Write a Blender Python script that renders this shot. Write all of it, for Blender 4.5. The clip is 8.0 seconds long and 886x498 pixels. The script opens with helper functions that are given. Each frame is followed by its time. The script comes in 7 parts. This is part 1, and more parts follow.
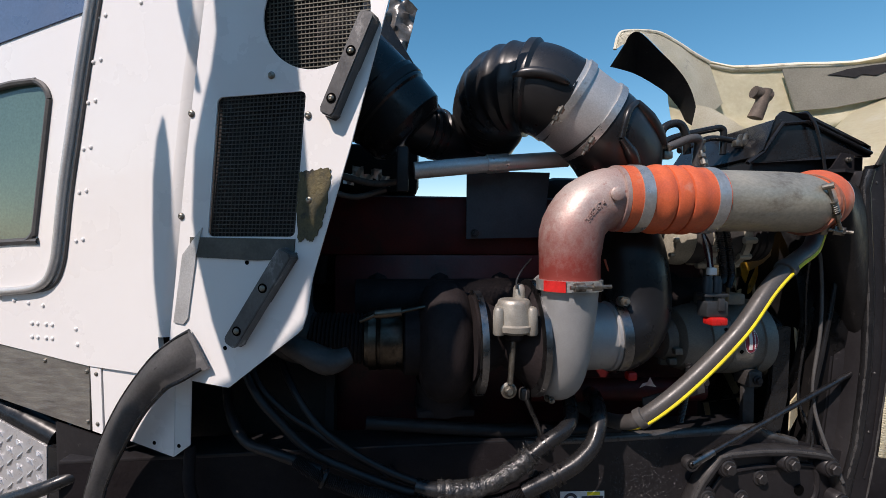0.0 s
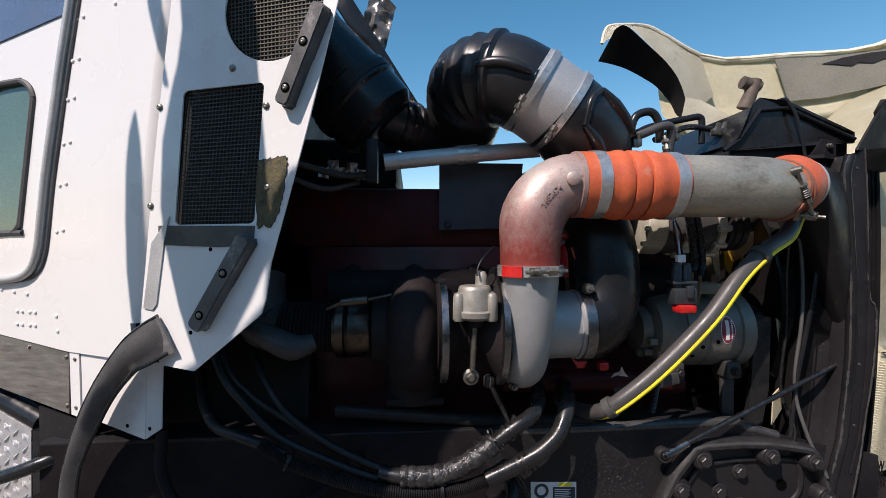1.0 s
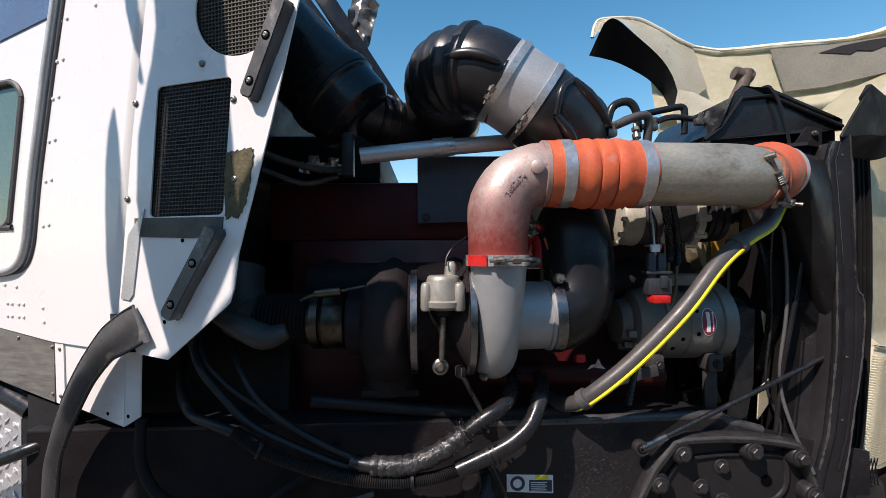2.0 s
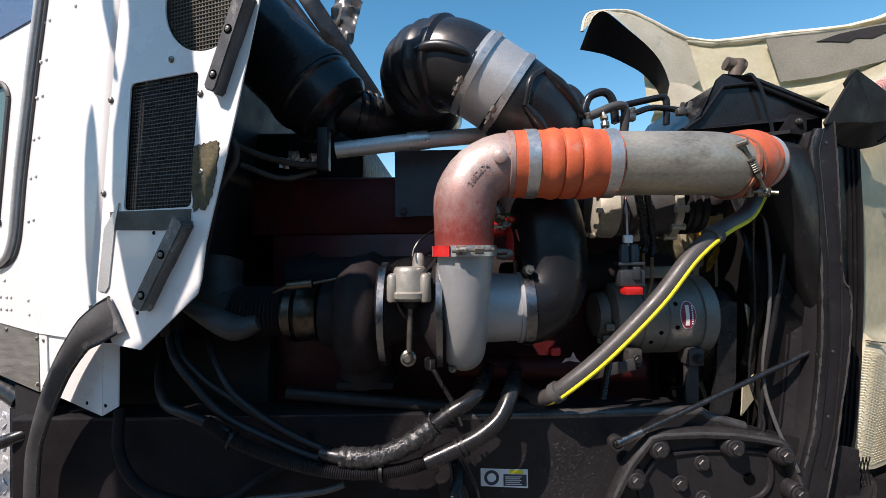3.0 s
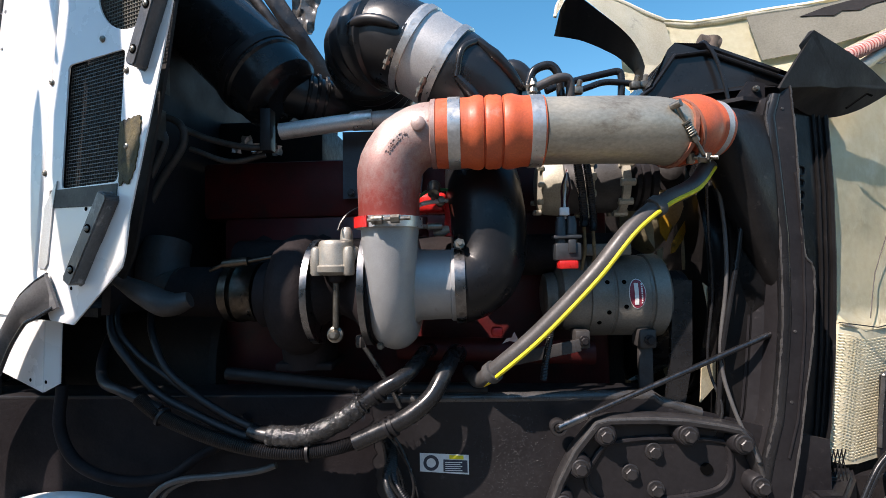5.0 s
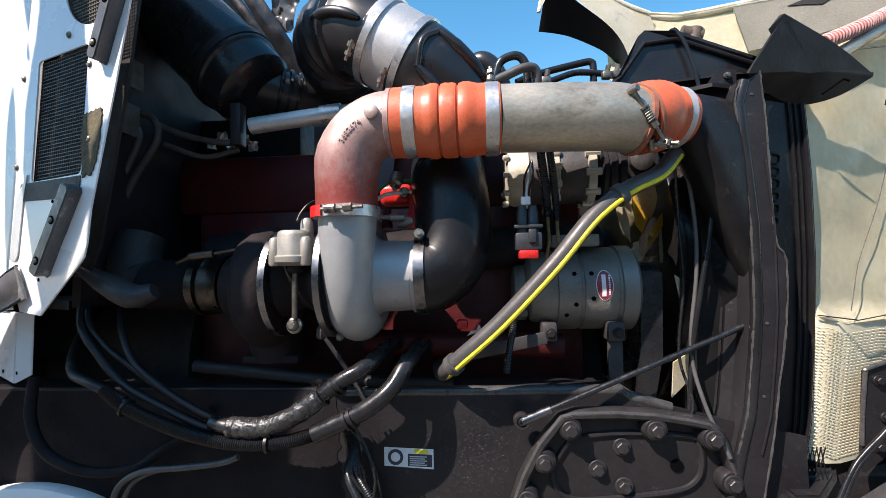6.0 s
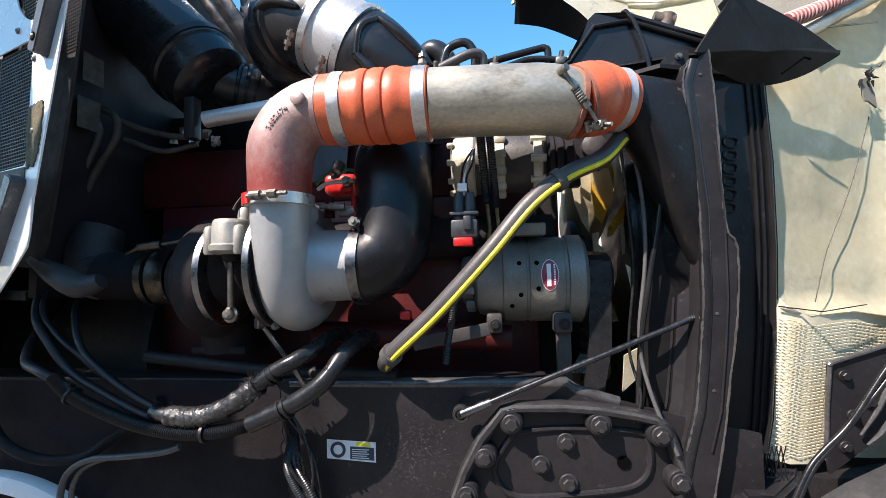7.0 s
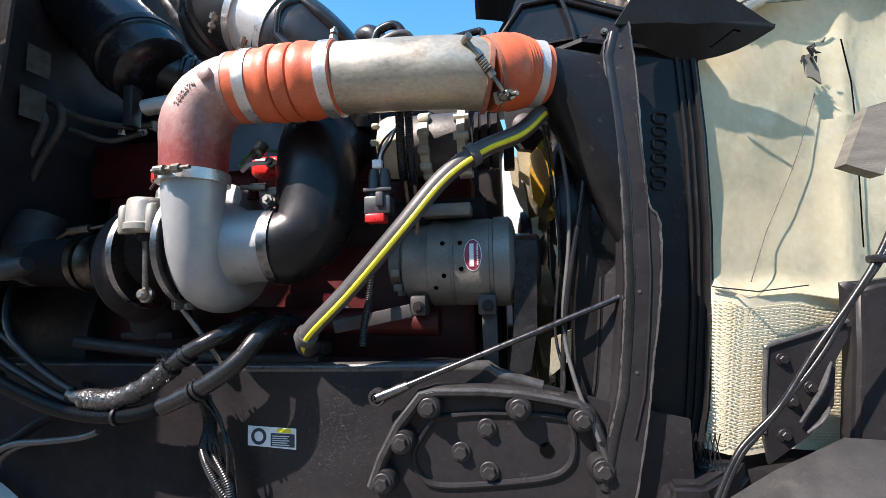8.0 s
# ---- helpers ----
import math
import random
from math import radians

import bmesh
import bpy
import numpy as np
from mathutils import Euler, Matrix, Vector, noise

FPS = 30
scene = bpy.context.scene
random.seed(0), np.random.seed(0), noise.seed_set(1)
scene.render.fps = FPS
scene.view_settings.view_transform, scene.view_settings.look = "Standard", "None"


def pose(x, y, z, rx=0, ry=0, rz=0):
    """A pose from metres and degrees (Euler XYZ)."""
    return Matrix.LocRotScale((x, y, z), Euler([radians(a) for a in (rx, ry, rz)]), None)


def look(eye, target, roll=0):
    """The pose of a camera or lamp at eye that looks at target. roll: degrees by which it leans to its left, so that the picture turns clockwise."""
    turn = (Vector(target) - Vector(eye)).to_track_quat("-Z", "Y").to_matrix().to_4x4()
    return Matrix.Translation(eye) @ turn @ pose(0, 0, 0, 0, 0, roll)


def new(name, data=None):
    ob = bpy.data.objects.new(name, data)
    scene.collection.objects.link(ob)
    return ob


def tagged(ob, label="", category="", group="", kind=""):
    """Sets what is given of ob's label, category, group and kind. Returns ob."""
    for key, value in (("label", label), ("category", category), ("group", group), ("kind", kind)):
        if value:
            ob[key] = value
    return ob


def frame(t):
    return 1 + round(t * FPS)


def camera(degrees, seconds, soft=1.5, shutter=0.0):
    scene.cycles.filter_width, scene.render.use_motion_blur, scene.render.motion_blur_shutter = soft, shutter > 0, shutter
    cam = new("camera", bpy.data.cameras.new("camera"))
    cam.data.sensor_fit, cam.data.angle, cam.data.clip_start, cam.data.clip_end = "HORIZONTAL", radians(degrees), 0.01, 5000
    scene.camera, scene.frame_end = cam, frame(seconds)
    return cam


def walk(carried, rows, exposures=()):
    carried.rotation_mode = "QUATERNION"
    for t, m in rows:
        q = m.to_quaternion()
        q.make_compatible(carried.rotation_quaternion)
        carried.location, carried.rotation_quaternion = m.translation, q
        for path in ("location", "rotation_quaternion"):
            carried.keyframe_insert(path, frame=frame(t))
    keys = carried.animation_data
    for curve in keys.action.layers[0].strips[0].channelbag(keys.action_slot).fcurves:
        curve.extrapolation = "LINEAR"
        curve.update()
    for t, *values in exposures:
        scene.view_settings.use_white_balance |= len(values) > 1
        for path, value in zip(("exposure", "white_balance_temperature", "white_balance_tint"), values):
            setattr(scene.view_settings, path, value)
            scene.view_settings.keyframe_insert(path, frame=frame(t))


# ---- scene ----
EXPOSURE = ((0.0, 0.06, 7150, 21), (1.5, 0.24, 7180, 21), (4.0, 0.57, 7220, 20), (6.0, 0.97, 7200, 20), (8.0, 1.31, 7100, 20))
cam = camera(90.0, 8.0, 0.65)
PATH = [
    (0, (0.037, 0.082, 1.43), (0.262, 2.069, 1.389), 0.3),
    (0.5, (0.095, 0.071, 1.411), (0.278, 2.062, 1.385), 0.1),
    (1, (0.146, 0.061, 1.394), (0.291, 2.056, 1.379), -0.1),
    (1.5, (0.192, 0.054, 1.379), (0.302, 2.051, 1.373), -0.3),
    (3, (0.333, 0.05, 1.346), (0.337, 2.05, 1.356), -0.7),
    (3.5, (0.382, 0.059, 1.326), (0.353, 2.058, 1.349), -0.8),
    (4, (0.429, 0.067, 1.304), (0.372, 2.066, 1.342), -0.9),
    (4.5, (0.476, 0.072, 1.286), (0.394, 2.069, 1.336), -1.0),
    (6, (0.622, 0.094, 1.241), (0.458, 2.086, 1.324), -1.2),
    (6.5, (0.693, 0.106, 1.223), (0.489, 2.093, 1.322), -1.3),
    (7, (0.779, 0.128, 1.208), (0.527, 2.109, 1.311), -1.3),
    (7.5, (0.864, 0.154, 1.172), (0.579, 2.128, 1.31), -1.3),
    (8, (0.954, 0.178, 1.137), (0.646, 2.147, 1.306), -1.4),
]
walk(cam, [(t, look(eye, target, roll)) for t, eye, target, roll in PATH], EXPOSURE)

# ---- daylight ----
SUN_TO = Vector((1.06, 1.0, -1.66)).normalized()   # the way the sunlight travels
sun_data = bpy.data.lights.new("sun", "SUN")
sun_data.energy, sun_data.angle, sun_data.color = 4.8, radians(0.53), (1.0, 0.965, 0.92)
sun = new("sun", sun_data)
sun.matrix_world = Matrix.Translation((-3, -3, 6)) @ SUN_TO.to_track_quat("-Z", "Y").to_matrix().to_4x4()
world = bpy.data.worlds.new("sky")
scene.world = world
world.use_nodes = True
wn, wl = world.node_tree.nodes, world.node_tree.links
sky = wn.new("ShaderNodeTexSky")
sky.sky_type, sky.sun_disc = "NISHITA", False
sky.sun_elevation = math.asin(-SUN_TO.z)
sky.sun_rotation = math.atan2(-SUN_TO.x, -SUN_TO.y)
sky.air_density, sky.dust_density, sky.ozone_density = 1.0, 0.25, 1.2
rich = wn.new("ShaderNodeHueSaturation")
rich.inputs["Hue"].default_value = 0.484
rich.inputs["Saturation"].default_value = 1.36
wl.new(sky.outputs[0], rich.inputs["Color"])
wl.new(rich.outputs[0], wn["Background"].inputs[0])
wn["Background"].inputs[1].default_value = 0.15


# ---- materials ----
def mat(name, c1, c2=None, rough=0.5, metal=0.0, scale=20.0, fine=200.0, bump=0.15, dirt=None, dirt_amount=0.0,
        dirt_scale=9.0, spec=0.5, rough_var=0.12, coat=0.0, stretch=(1, 1, 1), bump_dist=0.002, spray=None, grain_amount=0.35):
    """Principled surface with colour variation at two scales, patchy dirt, uneven gloss and fine relief."""
    m = bpy.data.materials.new(name)
    m.use_nodes = True
    n, l = m.node_tree.nodes, m.node_tree.links
    p = n["Principled BSDF"]
    c2 = c2 or tuple(v * 0.8 for v in c1)
    tc = n.new("ShaderNodeTexCoord")
    mp = n.new("ShaderNodeMapping")
    mp.inputs["Scale"].default_value = stretch
    l.new(tc.outputs["Object"], mp.inputs[0])

    def tex(s, detail=6.0, r=0.55):
        t = n.new("ShaderNodeTexNoise")
        t.inputs["Scale"].default_value, t.inputs["Detail"].default_value, t.inputs["Roughness"].default_value = s, detail, r
        l.new(mp.outputs[0], t.inputs["Vector"])
        return t.outputs["Fac"]

    def ramp(src, a, b):
        r = n.new("ShaderNodeMapRange")
        r.inputs["From Min"].default_value, r.inputs["From Max"].default_value = a, b
        l.new(src, r.inputs["Value"])
        return r.outputs[0]

    def mix(fac, a, b):
        x = n.new("ShaderNodeMix")
        x.data_type = "RGBA"
        l.new(fac, x.inputs["Factor"])
        for sock, v in ((x.inputs["A"], a), (x.inputs["B"], b)):
            if isinstance(v, tuple):
                sock.default_value = (*v, 1)
            else:
                l.new(v, sock)
        return x.outputs["Result"]

    big, small = tex(scale), tex(fine, 4.0)
    col = mix(ramp(big, 0.35, 0.68), c1, c2)
    grain = n.new("ShaderNodeMix")
    grain.data_type, grain.blend_type = "RGBA", "OVERLAY"
    grain.inputs["Factor"].default_value = grain_amount
    l.new(col, grain.inputs["A"])
    l.new(small, grain.inputs["B"])
    col = grain.outputs["Result"]
    if dirt:
        d = ramp(tex(dirt_scale, 9.0, 0.68), 0.62 - dirt_amount * 0.4, 0.74 - dirt_amount * 0.25)
        col = mix(d, col, dirt)
    if spray:                                   # overspray that thins out upwards: (full at z, none at z, colour)
        sep = n.new("ShaderNodeSeparateXYZ")
        l.new(tc.outputs["Object"], sep.inputs[0])
        add = n.new("ShaderNodeMath")
        add.operation = "MULTIPLY_ADD"
        l.new(tex(60, 8.0, 0.7), add.inputs[0])
        add.inputs[1].default_value = (spray[1] - spray[0]) * 1.1
        l.new(sep.outputs["Z"], add.inputs[2])
        off = (spray[1] - spray[0]) * 0.55
        col = mix(ramp(add.outputs[0], spray[1] + off, spray[0] + off), col, spray[2])
    l.new(col, p.inputs["Base Color"])
    rr = n.new("ShaderNodeMapRange")
    rr.inputs["From Min"].default_value, rr.inputs["From Max"].default_value = 0.3, 0.7
    rr.inputs["To Min"].default_value, rr.inputs["To Max"].default_value = max(0.03, rough - rough_var), min(1, rough + rough_var)
    l.new(tex(scale * 2.3), rr.inputs["Value"])
    l.new(rr.outputs[0], p.inputs["Roughness"])
    p.inputs["Metallic"].default_value = metal
    p.inputs["Specular IOR Level"].default_value = spec
    p.inputs["Coat Weight"].default_value = coat
    if bump:
        b = n.new("ShaderNodeBump")
        b.inputs["Strength"].default_value, b.inputs["Distance"].default_value = bump, bump_dist
        l.new(tex(fine * 0.6, 5.0), b.inputs["Height"])
        l.new(b.outputs[0], p.inputs["Normal"])
    return m


WHITE = mat("white_paint", (0.78, 0.77, 0.755), (0.755, 0.745, 0.735), 0.30, scale=2.5, fine=40, bump=0.015, coat=0.35, dirt=(0.52, 0.50, 0.46), dirt_amount=-0.10, dirt_scale=5, grain_amount=0.05)
BLUE = mat("blue_paint", (0.10, 0.15, 0.26), (0.08, 0.12, 0.21), 0.3, scale=6, coat=0.3, bump=0.02)
ALU = mat("worn_aluminium", (0.42, 0.40, 0.36), (0.28, 0.26, 0.24), 0.42, 0.8, scale=14, stretch=(1, 1, 5), dirt=(0.12, 0.11, 0.10), dirt_amount=0.05)
STEEL = mat("bright_steel", (0.58, 0.575, 0.56), (0.48, 0.475, 0.46), 0.36, 0.75, scale=30, bump=0.06, dirt=(0.24, 0.22, 0.19), dirt_amount=0.02, dirt_scale=30)
SATIN = mat("satin_aluminium", (0.56, 0.56, 0.55), (0.49, 0.485, 0.475), 0.45, 0.5, scale=10, fine=320, bump=0.08, dirt=(0.34, 0.33, 0.31), dirt_amount=0.03, dirt_scale=12)
ZINC = mat("zinc_bolt", (0.28, 0.26, 0.22), (0.16, 0.145, 0.125), 0.42, 0.9, scale=60, dirt=(0.06, 0.05, 0.042), dirt_amount=0.16, dirt_scale=60)
PIPE = mat("aluminised_pipe", (0.48, 0.435, 0.35), (0.33, 0.295, 0.235), 0.40, 0.55, scale=13, dirt=(0.13, 0.09, 0.06), dirt_amount=0.075, dirt_scale=11, stretch=(0.6, 1, 1))
CAST = mat("cast_aluminium", (0.37, 0.375, 0.375), (0.30, 0.305, 0.305), 0.50, 0.45, scale=14, fine=700, bump=0.10, dirt=(0.16, 0.155, 0.15), dirt_amount=0.04, dirt_scale=13)
CASTRED = mat("red_dusted_casting", (0.45, 0.38, 0.345), (0.37, 0.25, 0.22), 0.5, 0.3, scale=11, fine=420, bump=0.22, dirt=(0.27, 0.09, 0.07), dirt_amount=0.07, dirt_scale=70, spray=(1.375, 1.525, (0.25, 0.042, 0.032)))
ORANGE = mat("orange_silicone", (0.62, 0.125, 0.045), (0.50, 0.095, 0.04), 0.46, scale=22, fine=300, bump=0.12, dirt=(0.52, 0.22, 0.15), dirt_amount=0.03, dirt_scale=14)
RUST = mat("rusty_edge", (0.36, 0.13, 0.08), (0.22, 0.09, 0.06), 0.75, 0.1, scale=60)
# engine red lowered so that the colour carries the bay's shade
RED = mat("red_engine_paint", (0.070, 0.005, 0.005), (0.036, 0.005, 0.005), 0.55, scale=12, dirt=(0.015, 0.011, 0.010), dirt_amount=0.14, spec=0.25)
REDBRIGHT = mat("bright_red_paint", (0.62, 0.02, 0.018), (0.45, 0.015, 0.012), 0.35, scale=40)
RUBBER = mat("black_rubber", (0.0105, 0.0105, 0.0115), (0.017, 0.017, 0.0175), 0.27, scale=18, fine=260, bump=0.14, dirt=(0.045, 0.042, 0.038), dirt_amount=-0.04, spec=0.45)
MATTRUBBER = mat("greyed_rubber", (0.055, 0.054, 0.054), (0.085, 0.083, 0.08), 0.55, scale=16, fine=260, bump=0.15, dirt=(0.12, 0.11, 0.10), dirt_amount=0.02)
BOOT = mat("moulded_intake_rubber", (0.0125, 0.0125, 0.0135), (0.021, 0.020, 0.021), 0.34, scale=7, fine=240, bump=0.06, dirt=(0.06, 0.056, 0.052), dirt_amount=-0.02)
BLACK = mat("black_frame_paint", (0.0135, 0.0124, 0.0138), (0.0200, 0.0185, 0.0198), 0.46, scale=7, fine=110, bump=0.22, dirt=(0.060, 0.054, 0.056), dirt_amount=0.0, dirt_scale=40, spec=0.24, coat=0.06, bump_dist=0.003)
BLACKGLOSS = mat("gloss_black_paint", (0.010, 0.010, 0.011), (0.018, 0.018, 0.019), 0.22, scale=10, bump=0.04, dirt=(0.05, 0.047, 0.043), dirt_amount=-0.05, spec=0.35)
SOOT = mat("dark_grime", (0.015, 0.014, 0.014), (0.026, 0.022, 0.021), 0.65, scale=18, fine=140, bump=0.4, dirt=(0.04, 0.031, 0.027), dirt_amount=0.02, spec=0.25)
TURBINE = mat("heat_browned_iron", (0.0235, 0.0178, 0.0182), (0.0150, 0.0122, 0.0128), 0.72, 0.1, scale=15, fine=200, bump=0.5, dirt=(0.042, 0.028, 0.025), dirt_amount=0.03, spec=0.18)
FIBRE = mat("bare_fibreglass", (0.75, 0.695, 0.515), (0.64, 0.58, 0.405), 0.5, scale=2.2, fine=60, bump=0.35, dirt=(0.80, 0.76, 0.62), dirt_amount=0.10, dirt_scale=7, bump_dist=0.004, grain_amount=0.25)
CREAM = mat("cream_gelcoat", (0.72, 0.68, 0.555), (0.60, 0.55, 0.42), 0.5, scale=6, bump=0.2, dirt=(0.24, 0.20, 0.14), dirt_amount=0.10, dirt_scale=8)
GREYCLOTH = mat("grey_liner", (0.175, 0.168, 0.135), (0.125, 0.12, 0.095), 0.85, scale=5, bump=0.2, dirt=(0.08, 0.075, 0.06), dirt_amount=0.05, dirt_scale=9)
# the tan dirt blotches also stand in for sun patches on the casting
ALTGREY = mat("grey_alternator_casting", (0.21, 0.20, 0.175), (0.125, 0.12, 0.108), 0.5, 0.35, scale=14, fine=300, bump=0.35, dirt=(0.24, 0.20, 0.135), dirt_amount=0.10, dirt_scale=16)
BEIGE = mat("beige_casting", (0.52, 0.49, 0.40), (0.42, 0.39, 0.31), 0.5, 0.3, scale=25, fine=300, bump=0.25, dirt=(0.2, 0.18, 0.14), dirt_amount=0.0, dirt_scale=30)
YELLOW = mat("yellow_stripe", (0.80, 0.66, 0.02), (0.68, 0.55, 0.03), 0.5, scale=60)
AMBER = mat("yellow_painted_metal", (0.74, 0.45, 0.05), (0.58, 0.32, 0.03), 0.5, scale=30, dirt=(0.1, 0.08, 0.05), dirt_amount=0.1)
GREYPLASTIC = mat("grey_plastic", (0.030, 0.034, 0.038), (0.022, 0.025, 0.028), 0.45, scale=40)
LABELRED = mat("red_label", (0.27, 0.030, 0.055), (0.20, 0.025, 0.045), 0.4, scale=60, bump=0)
LABELWHITE = mat("white_label", (0.75, 0.75, 0.74), (0.66, 0.66, 0.65), 0.4, scale=60, bump=0)
LABELNAVY = mat("navy_label", (0.02, 0.035, 0.06), None, 0.4, scale=60, bump=0)
OLIVE = mat("glue_residue", (0.060, 0.056, 0.036), (0.13, 0.105, 0.05), 0.9, scale=40, fine=300, bump=1.0, dirt=(0.025, 0.025, 0.024), dirt_amount=0.18, dirt_scale=30)
GROUND = mat("dusty_asphalt", (0.125, 0.112, 0.095), (0.085, 0.077, 0.066), 0.9, scale=2, fine=80, bump=0.3, dirt=(0.17, 0.15, 0.125), dirt_amount=0.05, dirt_scale=3)
# paler edge black, for wear and for highlights painted onto edges
WORNSHEEN = mat("worn_sheen_edge", (0.095, 0.092, 0.090), (0.050, 0.048, 0.047), 0.32, 0.3, scale=20, fine=200, bump=0.3)
DUSTYHOSE = mat("dusty_hose_rubber", (0.075, 0.070, 0.068), (0.05, 0.048, 0.047), 0.42, scale=14, fine=260, bump=0.12, dirt=(0.13, 0.115, 0.10), dirt_amount=0.02)
# block red: grime and the shade on the block are both in the colour
MAROON = mat("grimed_shaded_red", (0.096, 0.0078, 0.0088), (0.042, 0.007, 0.008), 0.45, scale=9, bump=0.3, dirt=(0.020, 0.012, 0.012), dirt_amount=0.10)
FANCREAM = mat("aged_cream_plastic", (0.62, 0.56, 0.40), (0.50, 0.43, 0.27), 0.45, scale=14, bump=0.1, dirt=(0.22, 0.17, 0.09), dirt_amount=0.03, dirt_scale=16)
BROWNCHROME = mat("heat_tinted_chrome", (0.14, 0.115, 0.09), (0.05, 0.043, 0.037), 0.38, 1.0, scale=20, dirt=(0.02, 0.017, 0.015), dirt_amount=0.08, dirt_scale=18)
DULLSTEEL = mat("dull_steel", (0.26, 0.26, 0.265), (0.16, 0.16, 0.16), 0.32, 1.0, scale=20, bump=0.05, dirt=(0.05, 0.045, 0.04), dirt_amount=0.06)
WARMCAST = mat("warm_cast_metal", (0.40, 0.375, 0.325), (0.31, 0.29, 0.25), 0.48, 0.5, scale=25, fine=400, bump=0.15, dirt=(0.15, 0.13, 0.11), dirt_amount=0.02)
# darker copy of BLACK; the shade on the core side is put in here
RADBLACK = mat("shaded_radiator_black", (0.0085, 0.0080, 0.0082), (0.014, 0.0130, 0.0132), 0.42, scale=9, fine=150, bump=0.35, dirt=(0.050, 0.046, 0.044), dirt_amount=0.01, dirt_scale=34, spec=0.17, coat=0.05)
# near-black; on the cowl, cab floor and fillers it stands in for shade
ROUGHBLACK = mat("rough_near_black", (0.0095, 0.0085, 0.009), (0.018, 0.0155, 0.0158), 0.55, scale=20, bump=0.5, spec=0.3, dirt=(0.032, 0.027, 0.025), dirt_amount=0.0, dirt_scale=30)
# oily black with the shade left of the hoses put into the colour
OILSHADE = mat("oily_shade_black", (0.0095, 0.0078, 0.0090), (0.0150, 0.0126, 0.0140), 0.66, scale=12, bump=0.5, spec=0.14, dirt=(0.026, 0.022, 0.023), dirt_amount=0.01, dirt_scale=30)
FLAPRUBBER = mat("dusty_flap_rubber", (0.017, 0.0155, 0.0145), (0.011, 0.010, 0.010), 0.6, scale=9, fine=200, bump=0.2, spec=0.22, dirt=(0.040, 0.036, 0.030), dirt_amount=0.02, dirt_scale=14)
GREYBOLT = mat("worn_black_bolt", (0.034, 0.032, 0.033), (0.019, 0.018, 0.0185), 0.42, 0.2, scale=50, bump=0.2, dirt=(0.08, 0.075, 0.07), dirt_amount=0.05, dirt_scale=60)
DARKCABLE = mat("dull_cable_rubber", (0.0080, 0.0074, 0.0085), (0.0140, 0.0130, 0.0138), 0.42, scale=20, bump=0.1, spec=0.34)
# firewall colour, kept dark to hold the shade of the bay
SHADEWALL = mat("shaded_firewall_paint", (0.027, 0.0235, 0.0262), (0.0155, 0.013, 0.0148), 0.6, scale=6, fine=60, bump=0.5, dirt=(0.052, 0.044, 0.043), dirt_amount=0.03, dirt_scale=10, spec=0.18)
HOLE = mat("dark_hole", (0.004, 0.004, 0.004), None, 0.9, bump=0, spec=0.0)


# ---- mesh tools ----
def thing(name, loc, label, category, group="", kind=""):
    e = new(name)
    e.location = loc
    return tagged(e, label, category, group, kind)


def part(name, bm, material, parent=None, label="", smooth=True):
    """Links a bmesh, whose points are in the world's metres, as one mesh under its thing or part."""
    me = bpy.data.meshes.new(name)
    bmesh.ops.recalc_face_normals(bm, faces=bm.faces[:])
    bm.to_mesh(me)
    bm.free()
    if smooth:
        me.polygons.foreach_set("use_smooth", [True] * len(me.polygons))
        me.set_sharp_from_angle(angle=radians(38))
    me.materials.append(material)
    ob = new(name, me)
    if parent:
        hang(ob, parent)
    if label:
        ob["label"] = label
    return ob


def base_of(ob):
    return (base_of(ob.parent) @ ob.matrix_parent_inverse @ ob.matrix_basis) if ob.parent else ob.matrix_basis.copy()


def hang(ob, parent):
    ob.parent = parent
    ob.matrix_parent_inverse = base_of(parent).inverted()


def solo(name, bm, material, label, category, group="", kind="", smooth=True):
    return tagged(part(name, bm, material, None, "", smooth), label, category, group, kind)


def V(*a):
    return Vector(a)


def spline(pts, n=8):
    """Catmull-Rom through the points, n steps a span."""
    p = [Vector(q) for q in pts]
    p = [p[0] * 2 - p[1]] + p + [p[-1] * 2 - p[-2]]
    out = []
    for i in range(1, len(p) - 2):
        a, b, c, d = p[i - 1:i + 3]
        for k in range(n):
            t = k / n
            out.append(0.5 * (2 * b + (c - a) * t + (2 * a - 5 * b + 4 * c - d) * t * t + (3 * b - a - 3 * c + d) * t ** 3))
    out.append(p[-2])
    return out


def tube(bm, pts, r, seg=16, caps=True, squash=None):
    """Sweeps a ring along the points; r is one radius or one a point. squash: (direction, factor) flattens it."""
    pts = [Vector(p) for p in pts]
    rs = r if isinstance(r, (list, tuple)) else [r] * len(pts)
    if len(rs) != len(pts):
        rs = [np.interp(i / (len(pts) - 1), np.linspace(0, 1, len(rs)), rs) for i in range(len(pts))]
    rings, u = [], None
    for i, p in enumerate(pts):
        d = (pts[min(i + 1, len(pts) - 1)] - pts[max(i - 1, 0)])
        if d.length < 1e-9:
            d = pts[i] - pts[i - 2]
        d.normalize()
        if u is None:
            u = d.orthogonal().normalized()
        u = (u - d * u.dot(d)).normalized()
        w = d.cross(u)
        ring = []
        for k in range(seg):
            a = 2 * math.pi * k / seg
            o = (u * math.cos(a) + w * math.sin(a)) * rs[i]
            if squash:
                s = Vector(squash[0]).normalized()
                o -= s * o.dot(s) * (1 - squash[1])
            ring.append(bm.verts.new(p + o))
        rings.append(ring)
    for a, b in zip(rings, rings[1:]):
        for k in range(seg):
            bm.faces.new((a[k], a[(k + 1) % seg], b[(k + 1) % seg], b[k]))
    if caps:
        bm.faces.new(rings[0])
        bm.faces.new(rings[-1][::-1])
    return bm


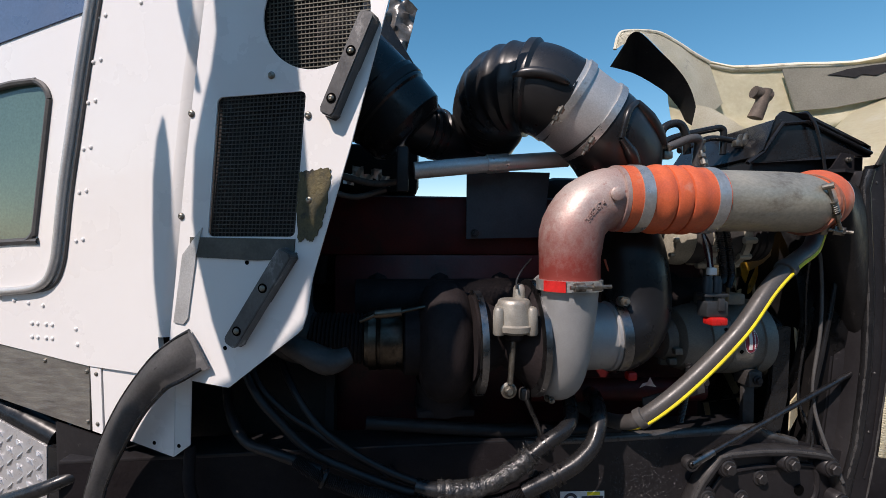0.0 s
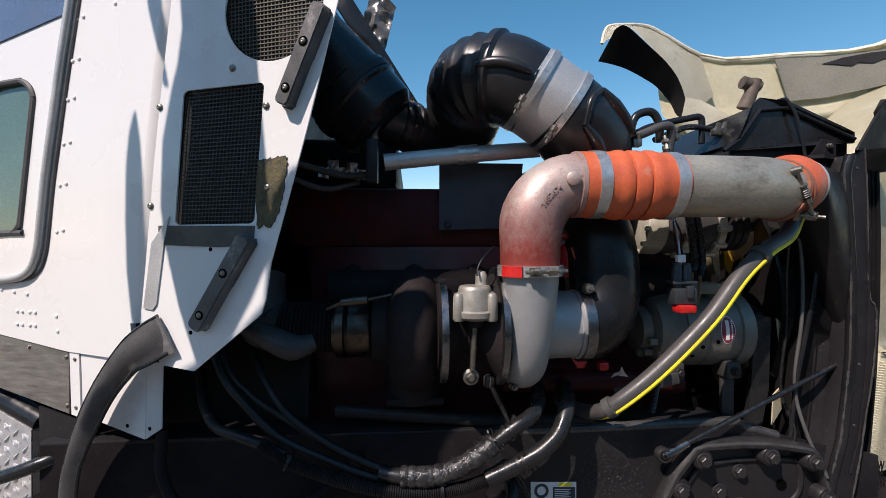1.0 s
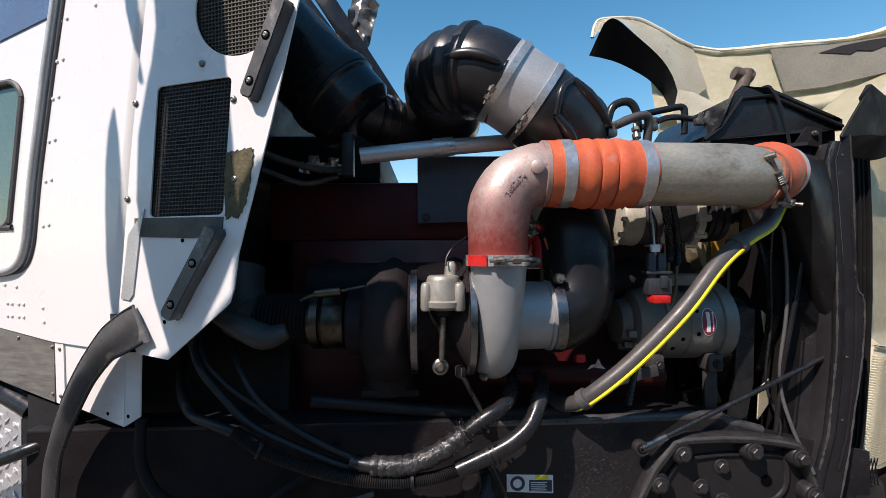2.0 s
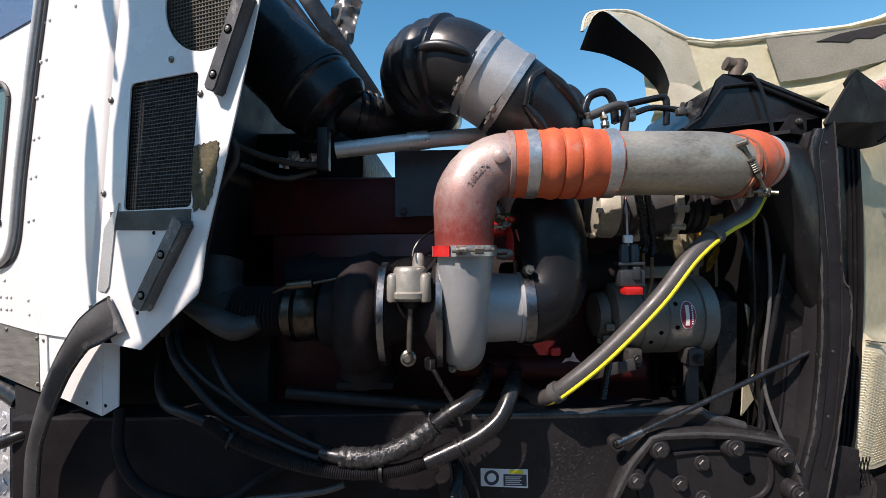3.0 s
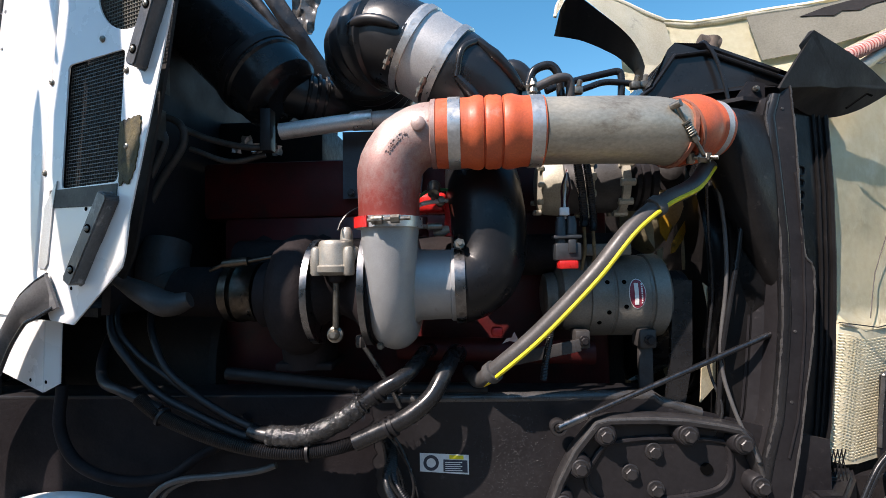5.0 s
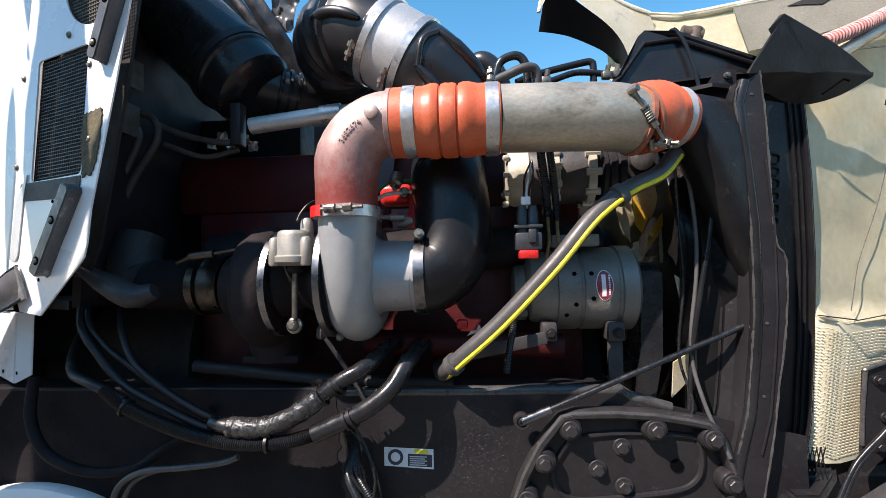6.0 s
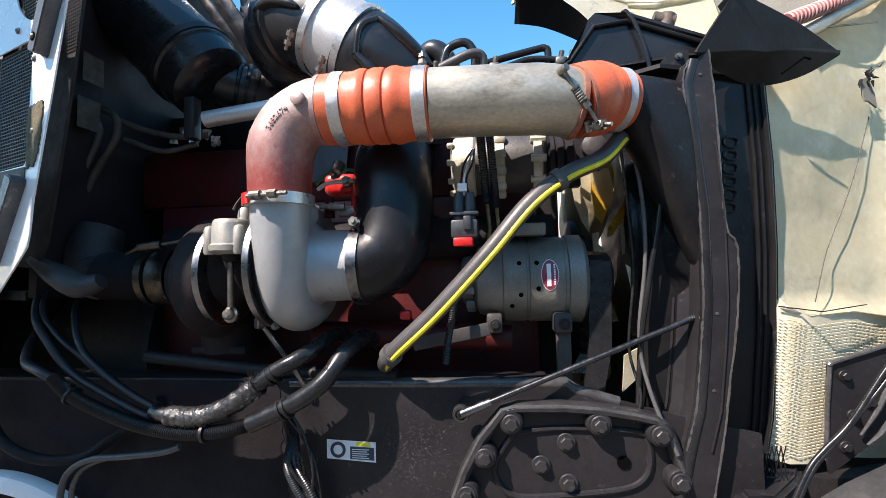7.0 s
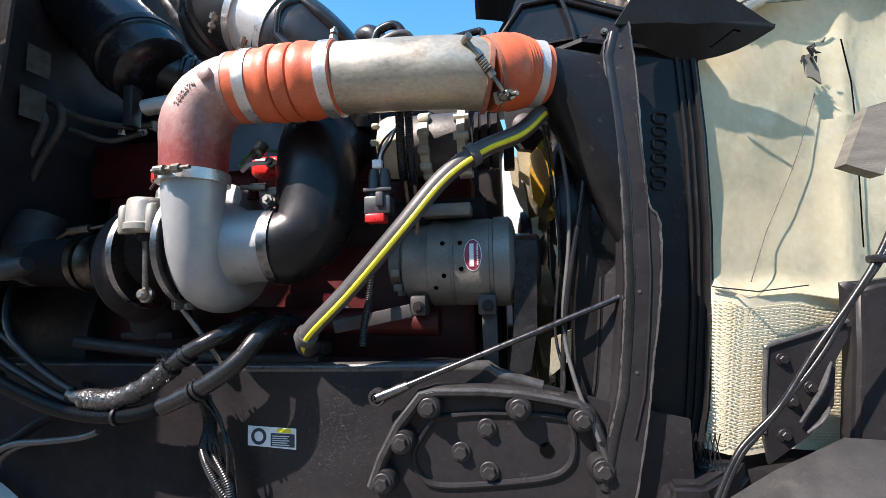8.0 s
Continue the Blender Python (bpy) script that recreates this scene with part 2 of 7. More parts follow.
def lathe(bm, origin, axis, profile, seg=32, caps=True):
    """Turns a profile of (distance along the axis, radius) about the axis."""
    o, d = Vector(origin), Vector(axis).normalized()
    u = d.orthogonal().normalized()
    w = d.cross(u)
    rings = []
    for t, r in profile:
        rings.append([bm.verts.new(o + d * t + (u * math.cos(2 * math.pi * k / seg) + w * math.sin(2 * math.pi * k / seg)) * r) for k in range(seg)])
    for a, b in zip(rings, rings[1:]):
        for k in range(seg):
            bm.faces.new((a[k], a[(k + 1) % seg], b[(k + 1) % seg], b[k]))
    if caps:
        bm.faces.new(rings[0])
        bm.faces.new(rings[-1][::-1])
    return bm


def box(bm, centre, size, turn=None, bevel=0.0, seg=2):
    m = Matrix.Translation(centre) @ (turn.to_4x4() if turn else Matrix()) @ Matrix.Diagonal((*size, 1))
    made = bmesh.ops.create_cube(bm, size=1, matrix=m)["verts"]
    if bevel:
        edges = list({e for v in made for e in v.link_edges})
        bmesh.ops.bevel(bm, geom=edges, offset=bevel, segments=seg, profile=0.5, affect="EDGES")
    return bm


def along(p, q):
    """A rotation whose x axis points from p to q."""
    return (Vector(q) - Vector(p)).to_track_quat("X", "Z").to_matrix()


def bar(bm, p, q, width, height, bevel=0.0):
    p, q = Vector(p), Vector(q)
    return box(bm, (p + q) / 2, ((q - p).length, width, height), along(p, q), bevel)


def slab(bm, outline, place, d0, d1, holes=(), bevel=0.0):
    """A plate: outline and holes are (a, b) pairs, place(a, b, d) gives the point at depth d."""
    for d in (d0, d1):
        edges = []
        for loop in (outline, *holes):
            vs = [bm.verts.new(place(a, b, d)) for a, b in loop]
            edges += [bm.edges.new((vs[i], vs[(i + 1) % len(vs)])) for i in range(len(vs))]
        bmesh.ops.triangle_fill(bm, use_beauty=True, use_dissolve=False, edges=edges)
    for loop in (outline, *holes):
        n = len(loop)
        for i in range(n):
            a, b = loop[i], loop[(i + 1) % n]
            bm.faces.new([bm.verts.new(place(*q, d)) for q, d in ((a, d0), (b, d0), (b, d1), (a, d1))])
    bmesh.ops.remove_doubles(bm, verts=bm.verts[:], dist=1e-5)
    return bm


def arc(cx, cy, r, a0, a1, n=8, ry=None):
    return [(cx + r * math.cos(radians(a0 + (a1 - a0) * i / n)), cy + (ry or r) * math.sin(radians(a0 + (a1 - a0) * i / n))) for i in range(n + 1)]


def rounded(x0, z0, x1, z1, r, n=5):
    return arc(x1 - r, z1 - r, r, 0, 90, n) + arc(x0 + r, z1 - r, r, 90, 180, n) + arc(x0 + r, z0 + r, r, 180, 270, n) + arc(x1 - r, z0 + r, r, 270, 360, n)


def facing(d):
    """A rotation whose z axis points along d."""
    return Vector(d).to_track_quat("Z", "Y").to_matrix().to_4x4()


def screw_mesh(name, profile, seg, material, socket=0.0):
    bm = lathe(bmesh.new(), (0, 0, 0), (0, 0, 1), profile, seg)
    me = bpy.data.meshes.new(name)
    bmesh.ops.recalc_face_normals(bm, faces=bm.faces[:])
    bm.to_mesh(me)
    bm.free()
    me.materials.append(material)
    return me


RIVET = screw_mesh("rivet", [(-0.002, 0.0042), (0.0006, 0.0042), (0.0018, 0.0032), (0.0025, 0.0014), (0.0027, 0.0003)], 10, WHITE)
PANSCREW = screw_mesh("pan_screw", [(-0.002, 0.0066), (0.001, 0.0066), (0.003, 0.0052), (0.0042, 0.0028), (0.0036, 0.0022), (0.0032, 0.0004)], 14, ZINC)


def stud(name, me, at, out, parent, size=1.0):
    """One small fastener that shares its mesh; out is the way it points."""
    ob = new(name, me)
    ob.matrix_basis = Matrix.Translation(at) @ facing(out) @ Matrix.Scale(size, 4)
    hang(ob, parent)
    return ob


# ---- ground ----
g = bmesh.new()
bmesh.ops.create_grid(g, x_segments=8, y_segments=8, size=400)
ground = solo("ground", g, GROUND, "dusty worn asphalt yard under the truck", "ground", kind="structure", smooth=False)

# added wall behind the camera, unseen, to cut the sky fill
b = bmesh.new()
box(b, (0, -5.15, 1.7), (36, 0.3, 3.4), None, 0.01)
solo("sky_block_wall", b, mat("grey_render", (0.30, 0.29, 0.28), (0.24, 0.235, 0.225), 0.9, scale=1.5, fine=60, bump=0.3), "plain grey wall added unseen to cut the sky fill", "wall", kind="structure")

# ---- cab: its side runs back and inwards along one plane ----
CN = Vector((-0.345, -1, 0)).normalized()


def cabpt(x, z, out=0.0):
    return Vector((x, 0.826 - 0.345 * x, z)) + CN * out


def cab_slab(outline, d0, d1, holes=()):
    return slab(bmesh.new(), outline, cabpt, d0, d1, holes)


cab = thing("truck_cab", (-0.6, 1.1, 0.9), "white riveted metal truck cab with grilled cowl panel", "truck cab")
seam = [(-0.376, 1.242), (-0.362, 1.36), (-0.341, 1.559), (-0.320, 1.72), (-0.299, 1.865), (-0.262, 2.12)]
front = [(0.118, 2.12), (0.03, 1.823), (-0.031, 1.596), (-0.100, 1.364), (-0.110, 1.30), (-0.119, 1.274), (-0.127, 1.266), (-0.257, 1.161), (-0.330, 1.168), (-0.362, 1.235)]
GR = rounded(-0.286, 1.434, -0.121, 1.683, 0.010)
GR = [(x + (z - 1.56) * 0.085, z) for x, z in GR]
RC = (-0.094, 1.812, 0.094)
cowl = part("cowl_panel", cab_slab(seam + front, -0.003, 0.0, [GR, arc(*RC, 0, 351, 39)]), WHITE, cab, smooth=False)
gask = [(-0.500, 2.12), (-0.544, 1.897), (-0.572, 1.76), (-0.597, 1.626), (-0.616, 1.52), (-0.629, 1.424), (-0.636, 1.385), (-0.650, 1.352), (-0.672, 1.334), (-0.705, 1.325), (-0.783, 1.317), (-1.5, 1.25)]
b = bmesh.new()
rows = [[b.verts.new(cabpt(x - 0.034 * (1 - u), z, -0.010 - 0.020 * u ** 1.7)) for u in np.linspace(0, 1, 9)] for x, z in seam]
for p, q in zip(rows, rows[1:]):
    for i in range(8):
        b.faces.new((p[i], p[i + 1], q[i + 1], q[i]))
part("dished_edge", b, WHITE, cab)
part("side_panel", cab_slab(gask[::-1] + [(x - 0.034, z) for x, z in seam[::-1]] + [(-0.404, 1.168), (-0.457, 1.170), (-0.568, 1.176), (-0.786, 1.207), (-1.5, 1.30 - 0.02)], -0.022, -0.010), WHITE, cab, smooth=False)
WIN = arc(-0.690, 1.700, 0.045, 8, 90, 6) + [(-0.80, 1.735), (-1.2, 1.66), (-1.2, 1.425)] + arc(-0.715, 1.455, 0.032, -90, 0, 6)
door = part("door_panel", cab_slab(gask[::-1] + [(-1.5, 2.12)], -0.026, -0.006, [WIN]), WHITE, cab, smooth=False)
part("blue_stripe", cab_slab([(-0.512, 2.12), (-0.556, 1.869), (-0.768, 1.827), (-1.4, 1.70), (-1.4, 2.12)], -0.006, -0.003), BLUE, cab, "grey-blue paint band", smooth=False)
b = bmesh.new()
tube(b, [cabpt(p.x, p.y, -0.004) for p in spline([(x, z, 0) for x, z in gask[:-1]], 5)], 0.0085, 10)
part("door_edge_bead", b, SATIN, cab, "grey metal door edge bead")
b = bmesh.new()
tube(b, [cabpt(p.x + 0.016, p.y - 0.004, -0.009) for p in spline([(x, z, 0) for x, z in gask[:-1]], 5)], 0.0036, 8)
part("door_seal", b, MATTRUBBER, cab, "dark rubber door seal")
b = bmesh.new()
tube(b, [cabpt(p.x, p.y, -0.006) for p in spline([(x, z, 0) for x, z in WIN + WIN[:1]], 3)], 0.0068, 8)
part("window_gasket", b, MATTRUBBER, cab, "black rubber window gasket")
GLASS = mat("tinted_glass", (0.10, 0.17, 0.15), (0.08, 0.14, 0.13), 0.05, scale=3, bump=0, rough_var=0.01)
part("window_pane", cab_slab(WIN, -0.017, -0.012), GLASS, cab, "green tinted side window pane", smooth=False)
b = bmesh.new()
tube(b, [cabpt(x + 0.003, z, -0.006) for x, z in seam], 0.006, 8, squash=(CN, 0.6))
part("seam_bead", b, WHITE, cab)
# body behind the skin, and the firewall that closes the engine bay
b = slab(bmesh.new(), [(-1.5, 1.20), (-0.40, 1.17), (-0.30, 1.24), (-0.20, 1.235), (-0.16, 1.30), (-0.08, 1.62), (0.02, 2.12), (-1.5, 2.12)], lambda a, z, d: cabpt(a, z, -d), 0.05, 0.056)
part("inner_skin", b, SOOT, cab, "dark inner skin behind the cowl", smooth=False)
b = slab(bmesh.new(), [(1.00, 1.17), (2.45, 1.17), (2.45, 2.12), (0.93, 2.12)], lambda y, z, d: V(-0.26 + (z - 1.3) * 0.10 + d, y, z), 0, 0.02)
part("firewall", b, SHADEWALL, cab, "grimy firewall, the bay's shade put into its colour", smooth=False)
# added box, dark to stand in for the unlit space behind the canister
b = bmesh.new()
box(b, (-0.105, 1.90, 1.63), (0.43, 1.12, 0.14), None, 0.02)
part("cowl_filler", b, ROUGHBLACK, cab, "added dark box filling the unlit cowl")
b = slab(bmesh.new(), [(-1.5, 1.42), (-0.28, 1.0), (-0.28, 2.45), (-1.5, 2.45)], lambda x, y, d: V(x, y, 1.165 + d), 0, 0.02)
part("cab_floor", b, ROUGHBLACK, cab, smooth=False)
# added dark panel: hides the lit floor where the cowl should look unlit
part("cowl_gap_panel", box(bmesh.new(), (-0.52, 1.715, 1.34), (0.02, 1.37, 0.36), None, 0.004), SHADEWALL, cab, "added dark panel closing the gap inside the cowl")
b = slab(bmesh.new(), [(-1.5, 1.16), (-0.12, 1.16), (-0.10, 2.12), (-1.5, 2.12)], lambda x, z, d: V(x - 0.25, 2.45 + d, z), 0, 0.02)
part("far_side", b, WHITE, cab, smooth=False)

# woven wire grilles
GRILLEWIRE = mat("dusty_black_wire", (0.070, 0.068, 0.058), (0.045, 0.044, 0.040), 0.45, 0.2, scale=60)
def wire_mesh(name, inside, x0, x1, z0, z1, step, r, depth, lean=0.0):
    b = bmesh.new()
    k = 0

    def runs(pts):
        out, cur = [], []
        for p in pts:
            if inside(*p):
                cur.append(p)
            else:
                if len(cur) > 1:
                    out.append(cur)
                cur = []
        if len(cur) > 1:
            out.append(cur)
        return out
    n = int((x1 - x0) / step)
    for i in range(n + 1):
        x = x0 + i * step
        for c in runs([(x + (z - 1.56) * lean, z) for z in np.linspace(z0, z1, 60)]):
            tube(b, [cabpt(*c[0], depth), cabpt(*c[-1], depth)], r, 4)
    for i in range(int((z1 - z0) / step) + 1):
        z = z0 + i * step
        for c in runs([(x + (z - 1.56) * lean, z) for x in np.linspace(x0, x1, 60)]):
            tube(b, [cabpt(*c[0], depth + r), cabpt(*c[-1], depth + r)], r, 4)
    return part(name, b, GRILLEWIRE, cab, "dull dark square wire grille", smooth=False)


wire_mesh("square_grille", lambda x, z: True, -0.286, -0.121, 1.434, 1.683, 0.0072, 0.0011, -0.008, 0.085)
WIREBR = mat("weathered_wire", (0.11, 0.10, 0.075), (0.07, 0.065, 0.05), 0.55, 0.3, scale=60)
rg = wire_mesh("round_grille", lambda x, z: math.hypot(x - RC[0], z - RC[1]) < RC[2], RC[0] - 0.094, RC[0] + 0.094, RC[1] - 0.094, RC[1] + 0.094, 0.0072, 0.0011, -0.008)
rg.data.materials[0] = WIREBR

# skirt below the cab
part("skirt_plate", cab_slab([(-1.5, 1.30), (-0.786, 1.205), (-0.570, 1.174), (-0.569, 1.045), (-0.79, 1.089), (-1.5, 1.22)], -0.018, -0.014), ALU, cab, "worn bare aluminium skirt plate", smooth=False)
part("skirt_strip", cab_slab([(-0.566, 1.175), (-0.542, 1.173), (-0.538, 1.040), (-0.562, 1.045)], -0.018, -0.013), WHITE, cab, smooth=False)
b = slab(bmesh.new(), [(-0.54, 1.172), (-0.379, 1.163), (-0.384, 1.012), (-0.536, 1.045)], cabpt, -0.022, -0.016)
part("skirt_flap", b, WHITE, cab, smooth=False)
part("flap_return", slab(bmesh.new(), [(0, 1.163), (0.027, 1.160), (0.027, 1.026), (0, 1.012)], lambda s, z, d: cabpt(-0.384 + (z - 1.012) * 0.030 + s * 0.55, z, -0.018 - s * 0.75 - d), 0, 0.003), WHITE, cab, smooth=False)


# scuffed rubber stop bars on the cowl
def stop_bar(p, q, w):
    t = thing("hood_stop_bar", cabpt(*p), "scuffed black rubber stop bar screwed on white cowl", "rubber bar", "hood stops")
    a, c = Vector((p[0], p[1], 0)), Vector((q[0], q[1], 0))
    d = (c - a).normalized()
    n = Vector((-d.y, d.x, 0))
    o = [a + n * w, a + n * w * 0.6 - d * w * 0.5, a - n * w * 0.7 - d * w * 0.5, a - n * w, c - n * w, c - n * w * 0.6 + d * w * 0.4, c + n * w * 0.8 + d * w * 0.3, c + n * w]
    bm = slab(bmesh.new(), [(v.x, v.y) for v in o], cabpt, 0.001, 0.024)
    bmesh.ops.bevel(bm, geom=[e for e in bm.edges if e.calc_face_angle(0) > 0.5], offset=0.002, segments=2, affect="EDGES")
    part("rubber_block", bm, SCUFF, t)
    for f in (0.13, 0.62):
        at = a.lerp(c, f)
        bb = lathe(bmesh.new(), cabpt(at.x, at.y, 0.0242), CN, [(0, 0.0085), (0.0006, 0.0085)], 16)
        part("screw_recess", bb, HOLE, t)
        stud("screw", PANSCREW, cabpt(at.x, at.y, 0.0248), CN, t, 0.8)


SCUFF = mat("scuffed_rubber", (0.052, 0.051, 0.052), (0.13, 0.128, 0.126), 0.42, scale=14, fine=260, bump=0.3, dirt=(0.50, 0.49, 0.48), dirt_amount=0.13, dirt_scale=11, stretch=(1, 1, 0.6))
stop_bar((-0.064, 1.640), (0.002, 1.790), 0.013)
stop_bar((-0.236, 1.250), (-0.138, 1.405), 0.014)

jag = random.Random(31)
glue = [(-0.121, 1.545), (-0.095, 1.548), (-0.068, 1.546), (-0.073, 1.50), (-0.081, 1.462), (-0.098, 1.427), (-0.112, 1.432), (-0.124, 1.428), (-0.126, 1.49)]
edge = [(p.x + jag.uniform(-0.0018, 0.0018), p.y + jag.uniform(-0.0018, 0.0018)) for p in spline([(x, z, 0) for x, z in glue + glue[:1]], 8)[:-1]]
part("glue_patch", cab_slab(edge, 0.0, 0.0025), OLIVE, cab, "olive glue residue patch", smooth=False)
part("foam_strip", cab_slab([(-0.331, 1.433), (-0.130, 1.430), (-0.133, 1.395), (-0.20, 1.392), (-0.32, 1.396), (-0.331, 1.40)], 0.0, 0.002), mat("dark_tape", (0.10, 0.095, 0.08), (0.06, 0.058, 0.05), 0.7, scale=20), cab, "dark adhesive strip", smooth=False)
part("worn_plate", cab_slab([(-0.306, 1.45), (-0.318, 1.40), (-0.336, 1.283), (-0.345, 1.272), (-0.365, 1.275), (-0.346, 1.40)], 0.0, 0.003), SATIN, cab, "worn bare metal corner plate", smooth=False)

# fasteners on the cab, built where they sit
for x, z in ((-0.327, 1.657), (-0.349, 1.471), (-0.173, 1.714), (-0.107, 1.641), (-0.105, 1.497)):
    stud("screw", PANSCREW, cabpt(x, z, 0.0005), CN, cab, 1.0)
for z, x in ((1.857, -0.535), (1.773, -0.547), (1.695, -0.560), (1.605, -0.572), (1.520, -0.583), (1.424, -0.592)):
    stud("rivet", RIVET, cabpt(x, z, -0.0095), CN, cab)
    stud("rivet", RIVET, cabpt(x + 0.0165, z + 0.003, -0.0095), CN, cab)
for x, z in ((-0.595, 1.248), (-0.592, 1.217), (-0.44, 1.875)):
    stud("rivet", RIVET, cabpt(x, z, -0.0095), CN, cab)
for i in range(9):
    stud("rivet", RIVET, cabpt(-0.674 - i * 0.036, 1.292 + i * 0.004, -0.0095), CN, cab)
for x in (-0.652, -0.667, -0.688, -0.702):
    for z in (1.254, 1.226):
        stud("rivet", RIVET, cabpt(x, z - 0.02 * (x + 0.67), -0.0095), CN, cab)
for x, z in ((-0.575, 1.163), (-0.574, 1.062), (-0.676, 1.178), (-0.552, 1.16), (-0.550, 1.06)):
    stud("screw", PANSCREW, cabpt(x, z, -0.0135), CN, cab, 0.7)
for x, z in ((-0.425, 1.035), (-0.372, 1.035), (-0.263, 1.233), (-0.22, 1.388)):
    part("bolt_hole", lathe(bmesh.new(), cabpt(x, z, -0.0158 if z < 1.1 else 0.0004), CN, [(0, 0.004), (0.0004, 0.004)], 12), HOLE, cab)

# rubber fender lip curving down from the cab
OUTER = spline([(-0.329, 1.263, 0), (-0.358, 1.243, 0), (-0.402, 1.203, 0), (-0.458, 1.131, 0), (-0.502, 1.052, 0), (-0.530, 0.974, 0), (-0.544, 0.918, 0), (-0.550, 0.82, 0)], 6)
INNER = spline([(-0.303, 1.195, 0), (-0.331, 1.176, 0), (-0.359, 1.158, 0), (-0.403, 1.110, 0), (-0.441, 1.049, 0), (-0.472, 0.992, 0), (-0.491, 0.937, 0), (-0.502, 0.82, 0)], 6)
fl = thing("fender_lip", cabpt(-0.52, 0.82, 0.02), "grey-black rubber fender lip curving down below the cab", "fender trim")
b = bmesh.new()
rows = []
for k, (p, q) in enumerate(zip(OUTER, INNER)):
    lift = min(1.0, 0.30 + k / 14)
    rows.append([b.verts.new(cabpt(p.x + (q.x - p.x) * u, p.y + (q.y - p.y) * u, lift * (0.022 + 0.014 * math.sin(math.pi * min(1, u * 1.15)) + 0.006 * u))) for u in np.linspace(0, 1, 9)])
for p, q in zip(rows, rows[1:]):
    for i in range(8):
        b.faces.new((p[i], p[i + 1], q[i + 1], q[i]))
bmesh.ops.solidify(b, geom=b.faces[:], thickness=0.005)
LIPRUBBER = mat("weathered_lip_rubber", (0.085, 0.083, 0.084), (0.13, 0.128, 0.128), 0.6, scale=11, fine=240, bump=0.2, dirt=(0.20, 0.19, 0.185), dirt_amount=0.04, dirt_scale=16)
part("lip_skin", b, LIPRUBBER, fl)
part("rolled_edge", tube(bmesh.new(), [cabpt(p.x, p.y, 0.031 * min(1.0, 0.30 + k / 14)) for k, p in enumerate(INNER)], 0.0038, 8), RUBBER, fl)
part("outer_edge", tube(bmesh.new(), [cabpt(p.x, p.y, 0.021 * min(1.0, 0.30 + k / 14)) for k, p in enumerate(OUTER)], 0.003, 8), RUBBER, fl)
crack = [OUTER[i].lerp(INNER[i], u) for i, u in ((3, 0.25), (7, 0.34), (10, 0.40), (13, 0.55), (15, 0.75), (17, 0.92))]
part("crack", tube(bmesh.new(), [cabpt(p.x, p.y, (0.0365 - 0.004 * abs(k - 2)) * (0.55, 0.82, 1, 1, 1, 1)[k]) for k, p in enumerate(crack)], [0.0008, 0.002, 0.0022, 0.0014, 0.0012, 0.0006], 6), DUSTYHOSE, fl, "pale crack in the rubber")
part("end_fold", slab(bmesh.new(), [(-0.329, 1.263), (-0.316, 1.245), (-0.288, 1.196), (-0.310, 1.188), (-0.322, 1.215)], lambda x, z, d: cabpt(x, z, 0.006 + d), 0, 0.005), LIPRUBBER, fl, smooth=False)

# step box with tread plate
step = thing("step_box", (-1.0, 1.1, 0.6), "bright tread plate step box below the cab door", "truck step")
TREAD = mat("tread_plate", (0.74, 0.74, 0.75), (0.62, 0.62, 0.63), 0.36, 0.65, scale=30, dirt=(0.2, 0.2, 0.2), dirt_amount=0.0)
SX, SZ, SS = -0.697, 0.990, -0.351      # corner of the tread plate and the slope of its top
b = slab(bmesh.new(), [(-1.6, SZ + SS * (-1.6 - SX)), (SX, SZ), (SX - 0.004, 0.50), (-1.6, 0.50)], cabpt, -0.045, -0.03)
part("front_plate", b, TREAD, step, smooth=False)
b = bmesh.new()
tube(b, [cabpt(-1.6, SZ + SS * (-1.6 - SX) + 0.004, -0.066), cabpt(SX, SZ + 0.004, -0.066)], 0.034, 20)
tube(b, [cabpt(-1.6, SZ + SS * (-1.6 - SX) + 0.012, -0.10), cabpt(SX + 0.01, SZ + 0.012, -0.10)], 0.040, 20)
part("top_plate", b, BLACKGLOSS, step, "dark rounded step top")
b = slab(bmesh.new(), [(0.03, SZ), (0.20, SZ + 0.02), (0.20, 0.50), (0.03, 0.50)], lambda s, z, d: cabpt(SX + 0.004 + d, z, -s), 0, 0.05)
part("end_plate", b, BLACKGLOSS, step, smooth=False)
lug = bmesh.new()
tube(lug, [(-0.012, 0, 0), (0, 0, 0.0015), (0.012, 0, 0)], [0.0006, 0.003, 0.0006], 6)
lme = bpy.data.meshes.new("tread_lug")
lug.to_mesh(lme)
lug.free()
lme.materials.append(TREAD)
for i in range(15):
    for j in range(14):
        x, z = SX - 0.018 - i * 0.026, SZ - 0.020 - j * 0.026 - i * 0.026 * SS
        o = stud("tread_lug", lme, cabpt(x, z, -0.0295), CN, step)
        o.matrix_basis = Matrix.Translation(cabpt(x, z, -0.0295)) @ facing(CN) @ Matrix.Rotation(radians(45 if (i + j) % 2 else -45), 4, "Z")
b = bmesh.new()
slab(b, [(-0.66, 1.05), (-0.55, 1.03), (-0.53, 0.4), (-0.64, 0.4)], lambda x, z, d: cabpt(x, z, -0.02 - d), 0, 0.004)
solo("splash_plate", b, BLACK, "black sheet splash plate under the cab skirt", "sheet plate", smooth=False)

